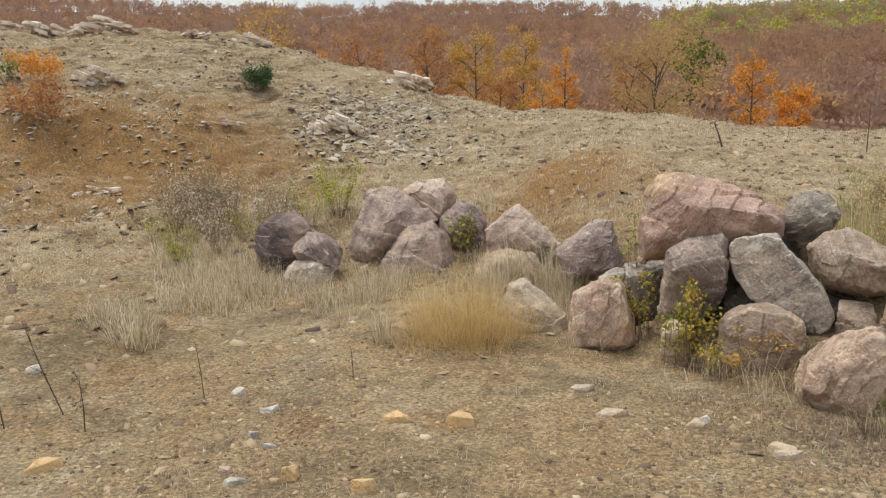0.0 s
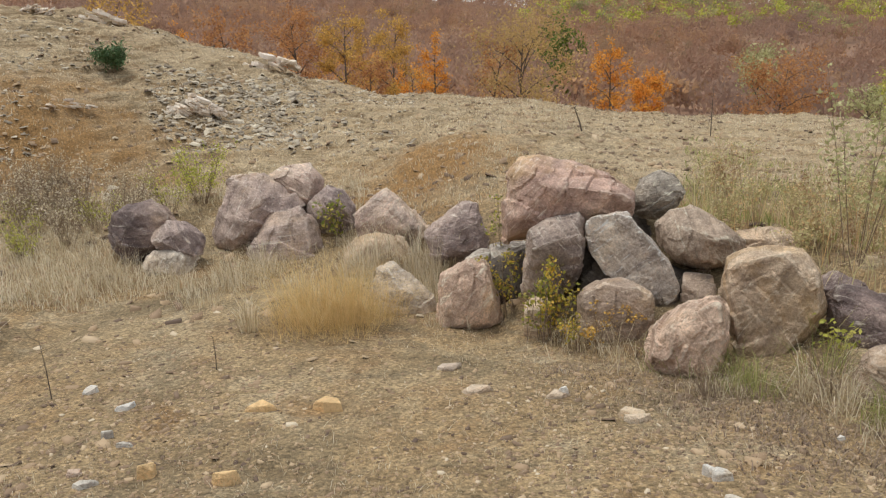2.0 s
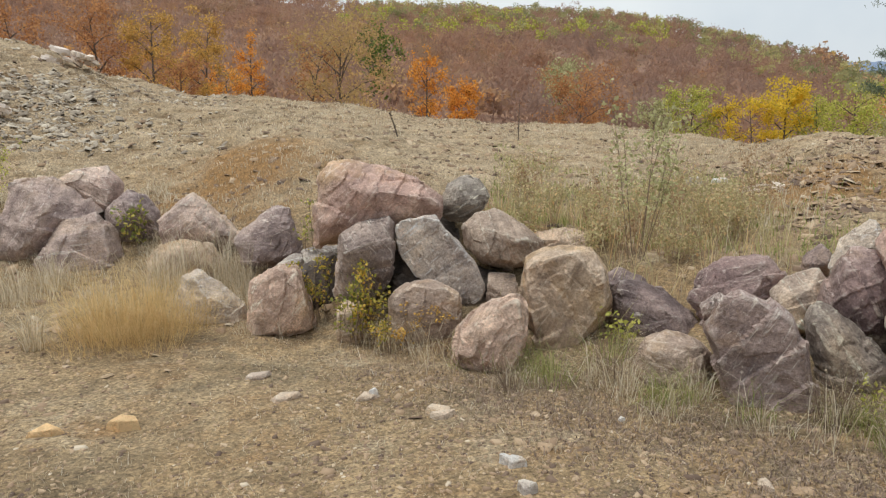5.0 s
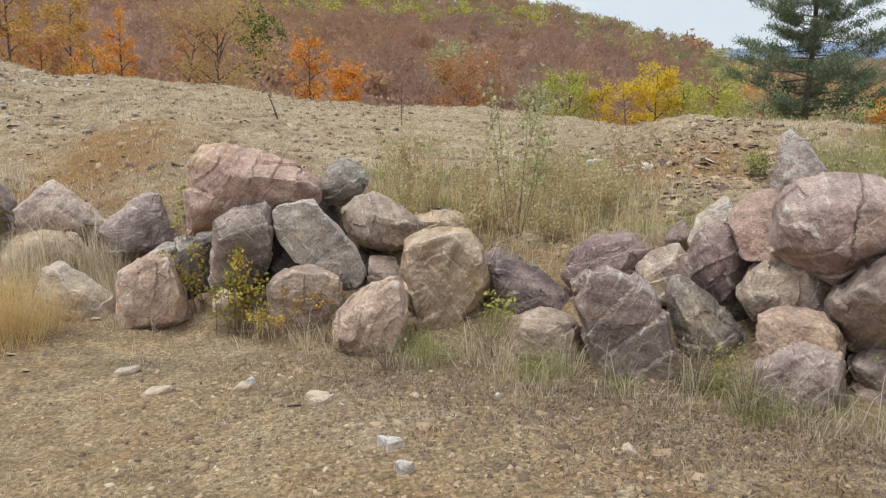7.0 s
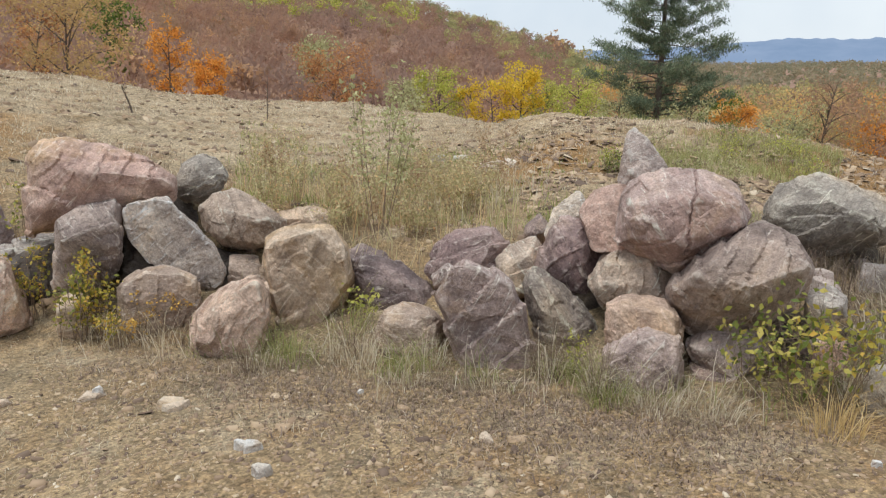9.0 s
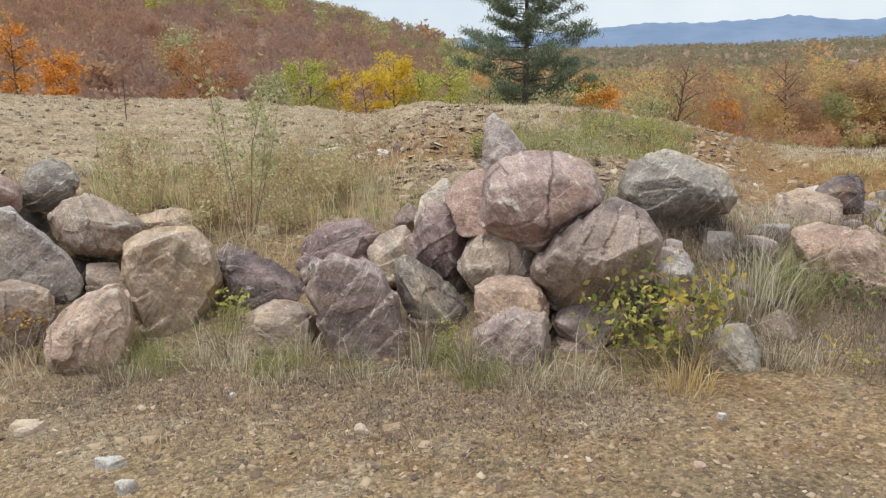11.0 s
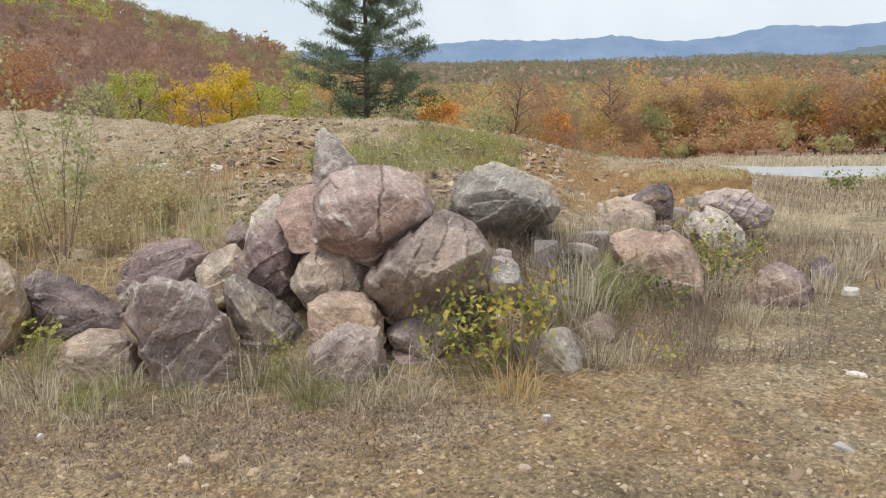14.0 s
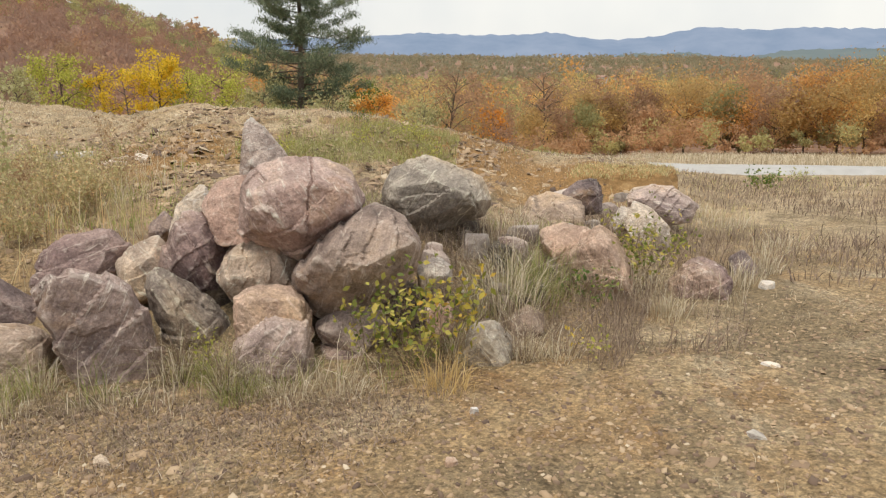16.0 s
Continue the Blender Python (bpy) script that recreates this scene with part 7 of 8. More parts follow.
tuft("tall straw grass among the boulders", -1.43, 7.85, 0.37, 0.50, M_STRAW, 277, count=110, lean=0.45, droop=0.4, width=0.002)
tuft("tall straw grass among the boulders", -1.71, 8.07, 0.32, 0.51, M_STRAW, 278, count=110, lean=0.45, droop=0.4, width=0.002)
tuft("tall straw grass among the boulders", -2.04, 8.45, 0.40, 0.54, M_STRAW, 279, count=110, lean=0.45, droop=0.4, width=0.002)
tuft("tall straw grass among the boulders", -2.37, 8.48, 0.48, 0.48, M_STRAW, 280, count=110, lean=0.45, droop=0.4, width=0.002)
tuft("tall straw grass among the boulders", -1.08, 7.07, 0.34, 0.51, M_STRAW, 281, count=110, lean=0.45, droop=0.4, width=0.002)
tuft("tall straw grass among the boulders", 1.10, 6.90, 0.61, 0.22, M_STRAW, 282, count=110, lean=0.45, droop=0.4, width=0.002)
tuft("tall straw grass among the boulders", 1.02, 6.12, 0.20, 0.30, M_STRAW, 283, count=110, lean=0.45, droop=0.4, width=0.002)
tuft("tall straw grass among the boulders", -2.12, 7.94, 0.38, 0.45, M_STRAW, 284, count=110, lean=0.45, droop=0.4, width=0.002)
tuft("straw and green grass at the foot of the boulders", 2.31, 4.52, 0.29, 0.29, M_GREEN, 285, count=100, lean=0.8, droop=0.6, width=0.002)
tuft("straw and green grass at the foot of the boulders", 2.57, 3.84, 0.41, 0.34, M_GREEN, 286, count=100, lean=0.8, droop=0.6, width=0.002)
tuft("straw and green grass at the foot of the boulders", 2.37, 3.94, 0.26, 0.34, M_STRAW, 287, count=100, lean=0.8, droop=0.6, width=0.002)
tuft("straw and green grass at the foot of the boulders", 2.79, 3.71, 0.34, 0.26, M_STRAW, 288, count=100, lean=0.8, droop=0.6, width=0.002)
tuft("straw and green grass at the foot of the boulders", 2.87, 3.50, 0.40, 0.33, M_STRAW, 289, count=100, lean=0.8, droop=0.6, width=0.002)
tuft("straw and green grass at the foot of the boulders", 3.08, 3.93, 0.44, 0.32, M_GREEN, 290, count=100, lean=0.8, droop=0.6, width=0.002)
tuft("straw and green grass at the foot of the boulders", 3.13, 3.13, 0.32, 0.21, M_STRAW, 291, count=100, lean=0.8, droop=0.6, width=0.002)
tuft("straw and green grass at the foot of the boulders", 2.80, 2.97, 0.20, 0.30, M_STRAW, 292, count=100, lean=0.8, droop=0.6, width=0.002)
tuft("straw and green grass at the foot of the boulders", 3.10, 2.57, 0.20, 0.29, M_STRAW, 293, count=100, lean=0.8, droop=0.6, width=0.002)
tuft("straw and green grass at the foot of the boulders", 3.55, 2.52, 0.31, 0.24, M_STRAW, 294, count=100, lean=0.8, droop=0.6, width=0.002)
tuft("straw and green grass at the foot of the boulders", 3.58, 2.39, 0.24, 0.24, M_GREEN, 295, count=100, lean=0.8, droop=0.6, width=0.002)
tuft("straw and green grass at the foot of the boulders", 3.44, 2.11, 0.35, 0.19, M_STRAW, 296, count=100, lean=0.8, droop=0.6, width=0.002)
tuft("straw and green grass at the foot of the boulders", 3.51, 1.93, 0.29, 0.38, M_STRAW, 297, count=100, lean=0.8, droop=0.6, width=0.002)
tuft("straw and green grass at the foot of the boulders", 3.67, 1.82, 0.20, 0.39, M_GREEN, 298, count=100, lean=0.8, droop=0.6, width=0.002)
tuft("tall dead grass between boulders", 5.04, 1.08, 0.68, 0.5, M_STRAW, 299, count=420, lean=0.7, droop=0.6, width=0.002)
tuft("tall dead grass between boulders", 5.20, 0.98, 0.5, 0.5, M_GREEN, 300, count=260, lean=0.7, droop=0.6, width=0.002)
tuft("tall dead grass between boulders", 5.52, 0.95, 0.50, 0.46, M_GREEN, 301, count=260, lean=0.7, droop=0.6, width=0.002)
tuft("tall dead grass between boulders", 3.79, 1.01, 0.30, 0.33, M_GOLD, 302, count=170, lean=0.7, droop=0.6, width=0.002)
tuft("tall dead grass between boulders", 4.25, 1.04, 0.40, 0.23, M_STRAW, 303, count=160, lean=0.7, droop=0.6, width=0.002)
tuft("tall dead grass between boulders", 4.35, 0.75, 0.30, 0.27, M_STRAW, 304, count=120, lean=0.7, droop=0.6, width=0.002)
tuft("tall dead grass between boulders", 4.38, 0.58, 0.27, 0.30, M_STRAW, 305, count=120, lean=0.7, droop=0.6, width=0.002)
tuft("tall dead grass between boulders", 5.84, 1.41, 0.40, 0.53, M_STRAW, 306, count=220, lean=0.7, droop=0.6, width=0.002)
tuft("tall dead grass between boulders", 6.38, 1.30, 0.34, 0.58, M_STRAW, 307, count=180, lean=0.7, droop=0.6, width=0.002)
tuft("tall dead grass between boulders", 3.57, 1.50, 0.18, 0.36, M_STRAW, 308, count=160, lean=0.7, droop=0.6, width=0.002)
tuft("tall dead grass between boulders", 3.44, 1.74, 0.21, 0.33, M_STRAW, 309, count=160, lean=0.7, droop=0.6, width=0.002)
tuft("tall dead grass between boulders", 3.35, 1.97, 0.22, 0.28, M_GREEN, 310, count=130, lean=0.7, droop=0.6, width=0.002)
tuft("dry grass beside the last stones", 5.32, 0.06, 0.27, 0.27, M_STRAW, 311, count=130, lean=0.4, droop=0.4, width=0.003)
tuft("dry grass beside the last stones", 6.36, -0.37, 0.28, 0.37, M_STRAW, 312, count=130, lean=0.4, droop=0.4, width=0.003)
tuft("dry grass beside the last stones", 6.93, -0.53, 0.35, 0.30, M_STRAW, 313, count=130, lean=0.4, droop=0.4, width=0.003)
tuft("dry grass beside the last stones", 8.14, -0.70, 0.30, 0.54, M_STRAW, 314, count=130, lean=0.4, droop=0.4, width=0.003)
tuft("dry grass beside the last stones", 9.85, -0.14, 0.29, 0.65, M_STRAW, 315, count=130, lean=0.4, droop=0.4, width=0.003)
tuft("dry grass beside the last stones", 10.74, 0.24, 0.32, 0.64, M_STRAW, 316, count=130, lean=0.4, droop=0.4, width=0.003)
tuft("tall pale straw stalks before the boulders", 0.42, 7.56, 0.74, 0.36, M_STRAW, 317, count=190, lean=0.25, droop=0.3, width=0.0032)
tuft("tall pale straw stalks before the boulders", 0.65, 7.83, 0.83, 0.43, M_STRAW, 318, count=190, lean=0.25, droop=0.3, width=0.0032)
tuft("tall pale straw stalks before the boulders", 0.87, 7.91, 0.84, 0.37, M_STRAW, 319, count=190, lean=0.25, droop=0.3, width=0.0032)
tuft("tall pale straw stalks before the boulders", 1.06, 7.68, 0.76, 0.36, M_STRAW, 320, count=190, lean=0.25, droop=0.3, width=0.0032)
tuft("tall pale straw stalks before the boulders", 1.18, 7.37, 0.64, 0.29, M_STRAW, 321, count=190, lean=0.25, droop=0.3, width=0.0032)
tuft("tall pale straw stalks before the boulders", -0.59, 8.20, 0.51, 0.45, M_STRAW, 322, count=190, lean=0.25, droop=0.3, width=0.0032)
tuft("tall pale straw stalks before the boulders", -0.87, 7.81, 0.49, 0.49, M_STRAW, 323, count=190, lean=0.25, droop=0.3, width=0.0032)
tuft("tall pale straw stalks before the boulders", 1.33, 7.36, 0.59, 0.29, M_STRAW, 324, count=190, lean=0.25, droop=0.3, width=0.0032)
# stalks and stakes
stalk("thin dark dead stem on the gravel", -2.58, 4.67, 0.66, 325, (-0.18, 0.00), thick=0.005)
stalk("dead stem with a dry seed head", -2.30, 4.37, 0.36, 326, (0.01, -0.00), thick=0.005, heads=60)
stalk("dead stem at the gravel edge", -2.82, 4.41, 0.42, 327, (-0.02, 0.00), thick=0.005, heads=20)
stalk("thin dead stem on stony ground", -1.72, 4.89, 0.42, 328, (-0.02, 0.00), thick=0.004)
stalk("thin dead stem on stony ground", -0.73, 5.21, 0.25, 329, (0.00, -0.00), thick=0.004)
stalk("leaning wooden stake on the bank", 5.06, 13.42, 0.46, 330, (-0.15, 0.00), thick=0.018, name='stake', category='stake', group='')
stalk("slim bare sapling on the bank", 8.25, 14.46, 0.95, 331, (0.05, -0.00), thick=0.012, name='sapling', category='sapling', group='')
stalk("pale bent branch among the stones", 9.76, 1.58, 0.33, 332, (0.03, -0.08), thick=0.02, name='branch', category='branch', group='')
# loose stones
stone("yellowish flat stone on the gravel", "ochre", -0.37, 4.40, 0.182, 0.058, 333, -15)
stone("orange-brown stone on the gravel", "ochre", 0.02, 4.34, 0.201, 0.079, 334, -28)
stone("pale stone chip on the gravel", "white", -1.50, 4.96, 0.125, 0.050, 335, 18)
stone("pale flat stone chip on the gravel", "white", -1.20, 4.60, 0.155, 0.039, 336, 34)
stone("grey stone chip on the gravel", "grey", -1.20, 4.16, 0.085, 0.057, 337, 29)
stone("small grey stone on the gravel", "grey", -1.07, 4.03, 0.097, 0.035, 338, -13)
stone("tan stone at the gravel edge", "ochre", -0.87, 3.57, 0.112, 0.087, 339, 24)
stone("small blue-grey stone chip on gravel", "grey", -1.14, 3.53, 0.112, 0.037, 340, 8)
stone("flat ochre stone on the gravel", "ochre", -2.24, 3.82, 0.217, 0.058, 341, 36)
stone("rusty stone chip on the gravel", "rust", -1.23, 3.68, 0.117, 0.045, 342, -3)
stone("orange stone on the gravel", "ochre", -0.48, 3.40, 0.147, 0.070, 343, -3)
stone("pale stone on the gravel", "white", -3.21, 5.48, 0.120, 0.060, 344, 31)
stone("flat tan stone chip on gravel", "tan", 0.97, 4.40, 0.208, 0.037, 345, 11)
stone("brown clod on the gravel", "browngrey", 0.87, 4.90, 0.202, 0.040, 346, 9)
stone("small tan stone chip on gravel", "tan", 1.44, 4.14, 0.159, 0.043, 347, 1)
stone("flat tan stone near the boulders", "tan", 1.72, 3.66, 0.203, 0.047, 348, -51)
stone("pale round stone on the gravel", "white", 1.73, 2.84, 0.102, 0.057, 349, -48)
stone("blue-grey flat stone on the gravel", "grey", 1.67, 2.57, 0.122, 0.053, 350, -46)
stone("small pale stone on the gravel", "white", 1.48, 4.16, 0.088, 0.066, 351, 8)
stone("flat tan stone on the gravel", "tan", 1.74, 3.61, 0.187, 0.040, 352, -2)
stone("pale stone chip on dead grass", "white", 2.57, 3.10, 0.059, 0.026, 353, -11)
stone("tan chip on the gravel", "tan", 2.61, 2.12, 0.100, 0.033, 354, -80)
stone("white stone at the end of the row", "white", 6.28, -0.55, 0.146, 0.073, 355, -83)
stone("flat pale stone on the ground", "white", 4.57, -0.56, 0.133, 0.020, 356, -114)
stone("grey flat stone on the ground", "grey", 3.66, -0.48, 0.108, 0.027, 357, -113)
stone("small pale stone on the ground", "white", 1.75, 2.81, 0.115, 0.069, 358, -18)
stone("pale chip near the tall grass", "white", 3.55, 0.75, 0.056, 0.028, 359, -87)
stone("rusty chip on the ground", "rust", 3.02, 0.66, 0.062, 0.038, 360, -49)
stone("pale slab on the low bank", "white", 8.65, 8.81, 0.412, 0.112, 361, -23)
stone("grey slab on the low bank", "grey", 8.37, 9.03, 0.281, 0.112, 362, -35)
stone("brown rubble stone in dead grass", "dark", 5.61, 1.50, 0.297, 0.168, 363, -53)
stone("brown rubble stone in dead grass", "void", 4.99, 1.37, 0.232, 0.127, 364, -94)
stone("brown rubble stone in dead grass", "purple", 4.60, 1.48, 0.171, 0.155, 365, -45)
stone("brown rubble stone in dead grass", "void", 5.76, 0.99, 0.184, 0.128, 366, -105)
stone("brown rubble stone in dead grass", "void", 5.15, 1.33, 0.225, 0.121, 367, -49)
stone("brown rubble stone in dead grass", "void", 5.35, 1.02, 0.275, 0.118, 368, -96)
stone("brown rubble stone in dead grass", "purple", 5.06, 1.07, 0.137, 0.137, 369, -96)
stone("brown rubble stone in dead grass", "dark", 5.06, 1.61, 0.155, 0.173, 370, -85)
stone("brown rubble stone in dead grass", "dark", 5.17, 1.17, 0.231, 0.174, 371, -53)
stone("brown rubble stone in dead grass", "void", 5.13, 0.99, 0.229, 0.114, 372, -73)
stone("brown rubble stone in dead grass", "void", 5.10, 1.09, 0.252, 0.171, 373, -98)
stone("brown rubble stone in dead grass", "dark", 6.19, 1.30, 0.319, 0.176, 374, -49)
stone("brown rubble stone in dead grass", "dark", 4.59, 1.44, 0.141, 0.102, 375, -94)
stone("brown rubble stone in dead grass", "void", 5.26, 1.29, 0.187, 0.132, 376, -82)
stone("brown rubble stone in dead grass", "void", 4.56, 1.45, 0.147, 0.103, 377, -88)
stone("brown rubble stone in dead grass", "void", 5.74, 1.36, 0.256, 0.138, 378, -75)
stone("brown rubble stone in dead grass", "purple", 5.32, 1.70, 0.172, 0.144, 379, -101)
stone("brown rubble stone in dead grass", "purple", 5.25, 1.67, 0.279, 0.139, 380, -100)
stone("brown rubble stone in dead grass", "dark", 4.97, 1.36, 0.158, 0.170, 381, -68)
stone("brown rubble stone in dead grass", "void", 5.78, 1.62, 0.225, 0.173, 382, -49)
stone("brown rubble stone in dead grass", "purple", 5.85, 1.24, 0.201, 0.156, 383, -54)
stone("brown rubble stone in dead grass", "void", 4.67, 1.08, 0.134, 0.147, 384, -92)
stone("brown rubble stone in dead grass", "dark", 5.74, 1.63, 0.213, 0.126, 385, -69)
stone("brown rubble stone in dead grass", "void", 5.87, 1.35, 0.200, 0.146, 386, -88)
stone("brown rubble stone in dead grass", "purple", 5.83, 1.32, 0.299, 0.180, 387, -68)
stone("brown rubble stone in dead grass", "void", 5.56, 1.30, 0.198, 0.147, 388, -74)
stone("dark rubble stone beyond the pile", "dark", 7.54, 1.00, 0.251, 0.134, 389, -108)
stone("dark rubble stone beyond the pile", "dark", 10.64, 1.24, 0.272, 0.179, 390, -78)
stone("dark rubble stone beyond the pile", "dark", 7.61, 1.33, 0.292, 0.083, 391, -60)
stone("dark rubble stone beyond the pile", "mauve", 10.40, 1.86, 0.249, 0.155, 392, -58)
stone("dark rubble stone beyond the pile", "browngrey", 9.50, 1.58, 0.328, 0.165, 393, -107)
stone("dark rubble stone beyond the pile", "dark", 6.96, 1.09, 0.156, 0.105, 394, -60)
stone("dark rubble stone beyond the pile", "browngrey", 11.36, 1.05, 0.425, 0.200, 395, -67)
stone("dark rubble stone beyond the pile", "mauve", 10.38, 2.01, 0.461, 0.187, 396, -97)
stone("dark rubble stone beyond the pile", "dark", 8.15, 0.54, 0.182, 0.084, 397, -99)
stone("dark rubble stone beyond the pile", "dark", 9.64, 1.22, 0.329, 0.130, 398, -103)
shrub("grey dead stems at the foot of the boulders", 2.90, 3.61, 0.45, 0.45, M_DEAD, 399, stems=16, leaf=0.02, count=40, name='weed', category='plant', group='dead stems by the boulders', split=False)
shrub("grey dead stems at the foot of the boulders", 3.40, 2.08, 0.38, 0.29, M_DEAD, 400, stems=16, leaf=0.02, count=40, name='weed', category='plant', group='dead stems by the boulders', split=False)
shrub("grey dead stems at the foot of the boulders", 3.43, 2.48, 0.44, 0.34, M_DEAD, 401, stems=16, leaf=0.02, count=40, name='weed', category='plant', group='dead stems by the boulders', split=False)
shrub("grey dead stems at the foot of the boulders", 4.30, 0.71, 0.30, 0.39, M_DEAD, 402, stems=16, leaf=0.02, count=40, name='weed', category='plant', group='dead stems by the boulders', split=False)
shrub("grey dead stems at the foot of the boulders", 3.50, 2.45, 0.34, 0.31, M_DEAD, 403, stems=16, leaf=0.02, count=40, name='weed', category='plant', group='dead stems by the boulders', split=False)
shrub("grey dead stems at the foot of the boulders", 2.32, 3.92, 0.26, 0.37, M_DEAD, 404, stems=16, leaf=0.02, count=40, name='weed', category='plant', group='dead stems by the boulders', split=False)
shrub("grey dead stems at the foot of the boulders", 2.21, 4.80, 0.26, 0.34, M_DEAD, 405, stems=16, leaf=0.02, count=40, name='weed', category='plant', group='dead stems by the boulders', split=False)
shrub("grey dead stems at the foot of the boulders", 4.40, 0.50, 0.23, 0.40, M_DEAD, 406, stems=16, leaf=0.02, count=40, name='weed', category='plant', group='dead stems by the boulders', split=False)
# slate on the bank
outcrop("grey slate slabs along the crest of the bank", -11.21, 21.22, 2.02, 0.63, 407, facing=-28, tilt=15.0)
outcrop("grey slate slabs on the crest of the bank", -9.48, 22.05, 2.02, 0.66, 408, facing=-23, tilt=20.0)
outcrop("low slate ledge on the crest", -7.17, 22.91, 1.29, 0.33, 409, facing=-17)
outcrop("tumbled slate slabs on the crest", -5.49, 22.85, 1.44, 0.54, 410, facing=-14, tilt=20.0)
outcrop("slate slabs jutting from the crest", -0.81, 20.98, 1.60, 0.67, 411, facing=-2, tilt=25.0)
outcrop("dark slate ledge in the crumbling bank", -7.20, 16.15, 1.21, 0.54, 412, facing=-24, tilt=25.0)
outcrop("layered slate face in the bank", -2.19, 15.73, 1.21, 0.48, 413, facing=-8, slabs=20, tilt=25.0)
outcrop("grey slate rubble on the slope", -5.38, 11.61, 0.78, 0.23, 414, facing=-25, slabs=9, tilt=5.0)
outcrop("slate rubble below the bank", -4.34, 15.04, 1.07, 0.24, 415, facing=-16, slabs=9, tilt=10.0)
outcrop("thin slate layers in the low mound", 8.25, 7.45, 0.93, 0.17, 416, facing=48, slabs=12, tilt=4.0)
turf_ledge("low ochre earth ledge topped with dry turf beside the road", 11.85, 1.45, 1.7, 1.2, 0.3, 82)
HOUSE = (423.0, 79.5)


# ---- road ----
def road():
    az = np.radians(np.linspace(84.0, 125, 60))
    rows = []
    for k in range(7):
        deg = np.degrees(az)
        r = np.interp(deg, [80, 84, 90, 98, 125], [18.4, 18.6, 19.0, 19.6, 25]) + k / 6 * np.interp(deg, [80, 98, 125], [3.0, 3.4, 4.0])
        x, y = r * np.sin(az), r * np.cos(az)
        safe = np.radians(np.maximum(deg, 87.5))
        rows.append(np.stack([x, y, height(r * np.sin(safe), r * np.cos(safe)) + 0.07 + (0.05 if 0 < k < 6 else -0.12)], 1))
    v = np.concatenate(rows)
    n = len(az)
    f = [(i + k * n, i + 1 + k * n, i + 1 + (k + 1) * n, i + (k + 1) * n) for k in range(6) for i in range(n - 1)]
    return tagged(fast_mesh("road", v, f, M_ROAD), "pale grey asphalt road beyond the dry grass", "road", kind="structure")


road()


# ---- ground cover ----
def chips(name, n, r_range, sizes, mat, seed, label, az_range=(-38, 104), flat=0.3, where=None, power=1.0):
    """Broken flat schist chips lying on the ground, joined, since nobody could count them."""
    rg = np.random.default_rng(seed)
    az = np.radians(rg.uniform(*az_range, n))
    r = r_range[0] + (r_range[1] - r_range[0]) * rg.uniform(0, 1, n) ** power
    x, y = r * np.sin(az), r * np.cos(az)
    if where is not None:
        s = where(x, y, rg)
        x, y = x[s], y[s]
    n = len(x)
    s = sizes[0] * (sizes[1] / sizes[0]) ** (rg.uniform(0, 1, n) ** 2.2)
    base = np.array([(-1, -1), (1, -1), (1, 1), (-1, 1)], float) * 0.5
    q = base[None] * rg.uniform(0.55, 1.25, (n, 4, 2)) * s[:, None, None] * np.array([1, 0.65])
    a = rg.uniform(0, 2 * math.pi, n)
    ca, sa = np.cos(a)[:, None], np.sin(a)[:, None]
    qx, qy = q[..., 0] * ca - q[..., 1] * sa, q[..., 0] * sa + q[..., 1] * ca
    t = (s * flat * rg.uniform(0.4, 1.2, n))[:, None]
    tx, ty = rg.normal(0, 0.24, (n, 1)), rg.normal(0, 0.24, (n, 1))
    z0 = relief(x, y)[:, None] + qx * tx + qy * ty
    lo = np.stack([qx + x[:, None], qy + y[:, None], z0 - 0.3 * t], -1)
    hi = np.stack([qx * 0.85 + x[:, None], qy * 0.85 + y[:, None], z0 + 0.7 * t], -1)
    v = np.concatenate([lo, hi], 1).reshape(-1, 3)
    i = np.arange(n)[:, None, None] * 8
    f = (i + np.array([[4, 5, 6, 7], [0, 1, 5, 4], [1, 2, 6, 5], [2, 3, 7, 6], [3, 0, 4, 7]])[None]).reshape(-1, 4)
    return tagged(fast_mesh(name, v, f, mat), label, "gravel", kind="stuff")


def cover(name, n, mat, seed, label, tall, r_range=None, strip=None, az_range=(-38, 104), width=0.002, lean=0.6, droop=0.5, patchy=(0.0, 1.0), scale=0.6, power=1.0):
    """Blades scattered in patches over the ground, or along the foot of the boulders when strip gives (offset, spread)."""
    rg = np.random.default_rng(seed)
    deg = rg.uniform(*az_range, n)
    if strip:
        r = knots(deg, [-35, -24, -12, 0, 6, 13, 20, 30, 41, 52, 72, 80, 100], [9, 9, 8.7, 8.7, 7.4, 6.2, 5.5, 5.0, 4.4, 4.15, 4.25, 5.7, 5.8]) + rg.normal(strip[0], strip[1], n)
    else:
        r = r_range[0] + (r_range[1] - r_range[0]) * rg.uniform(0, 1, n) ** power
    az = np.radians(deg)
    x, y = r * np.sin(az), r * np.cos(az)
    p = fbm(x, y, scale, seed, 3)
    s = rg.uniform(0, 1, n) < np.clip((p - patchy[0]) / (patchy[1] - patchy[0]), 0, 1)
    x, y = x[s], y[s]
    roots = np.stack([x, y, relief(x, y) - 0.008], 1)
    v, f = blades(roots, rg.uniform(*tall, len(x)), rg, width, lean, droop)
    return tagged(fast_mesh(name, v, f, mat), label, "grass", kind="stuff")


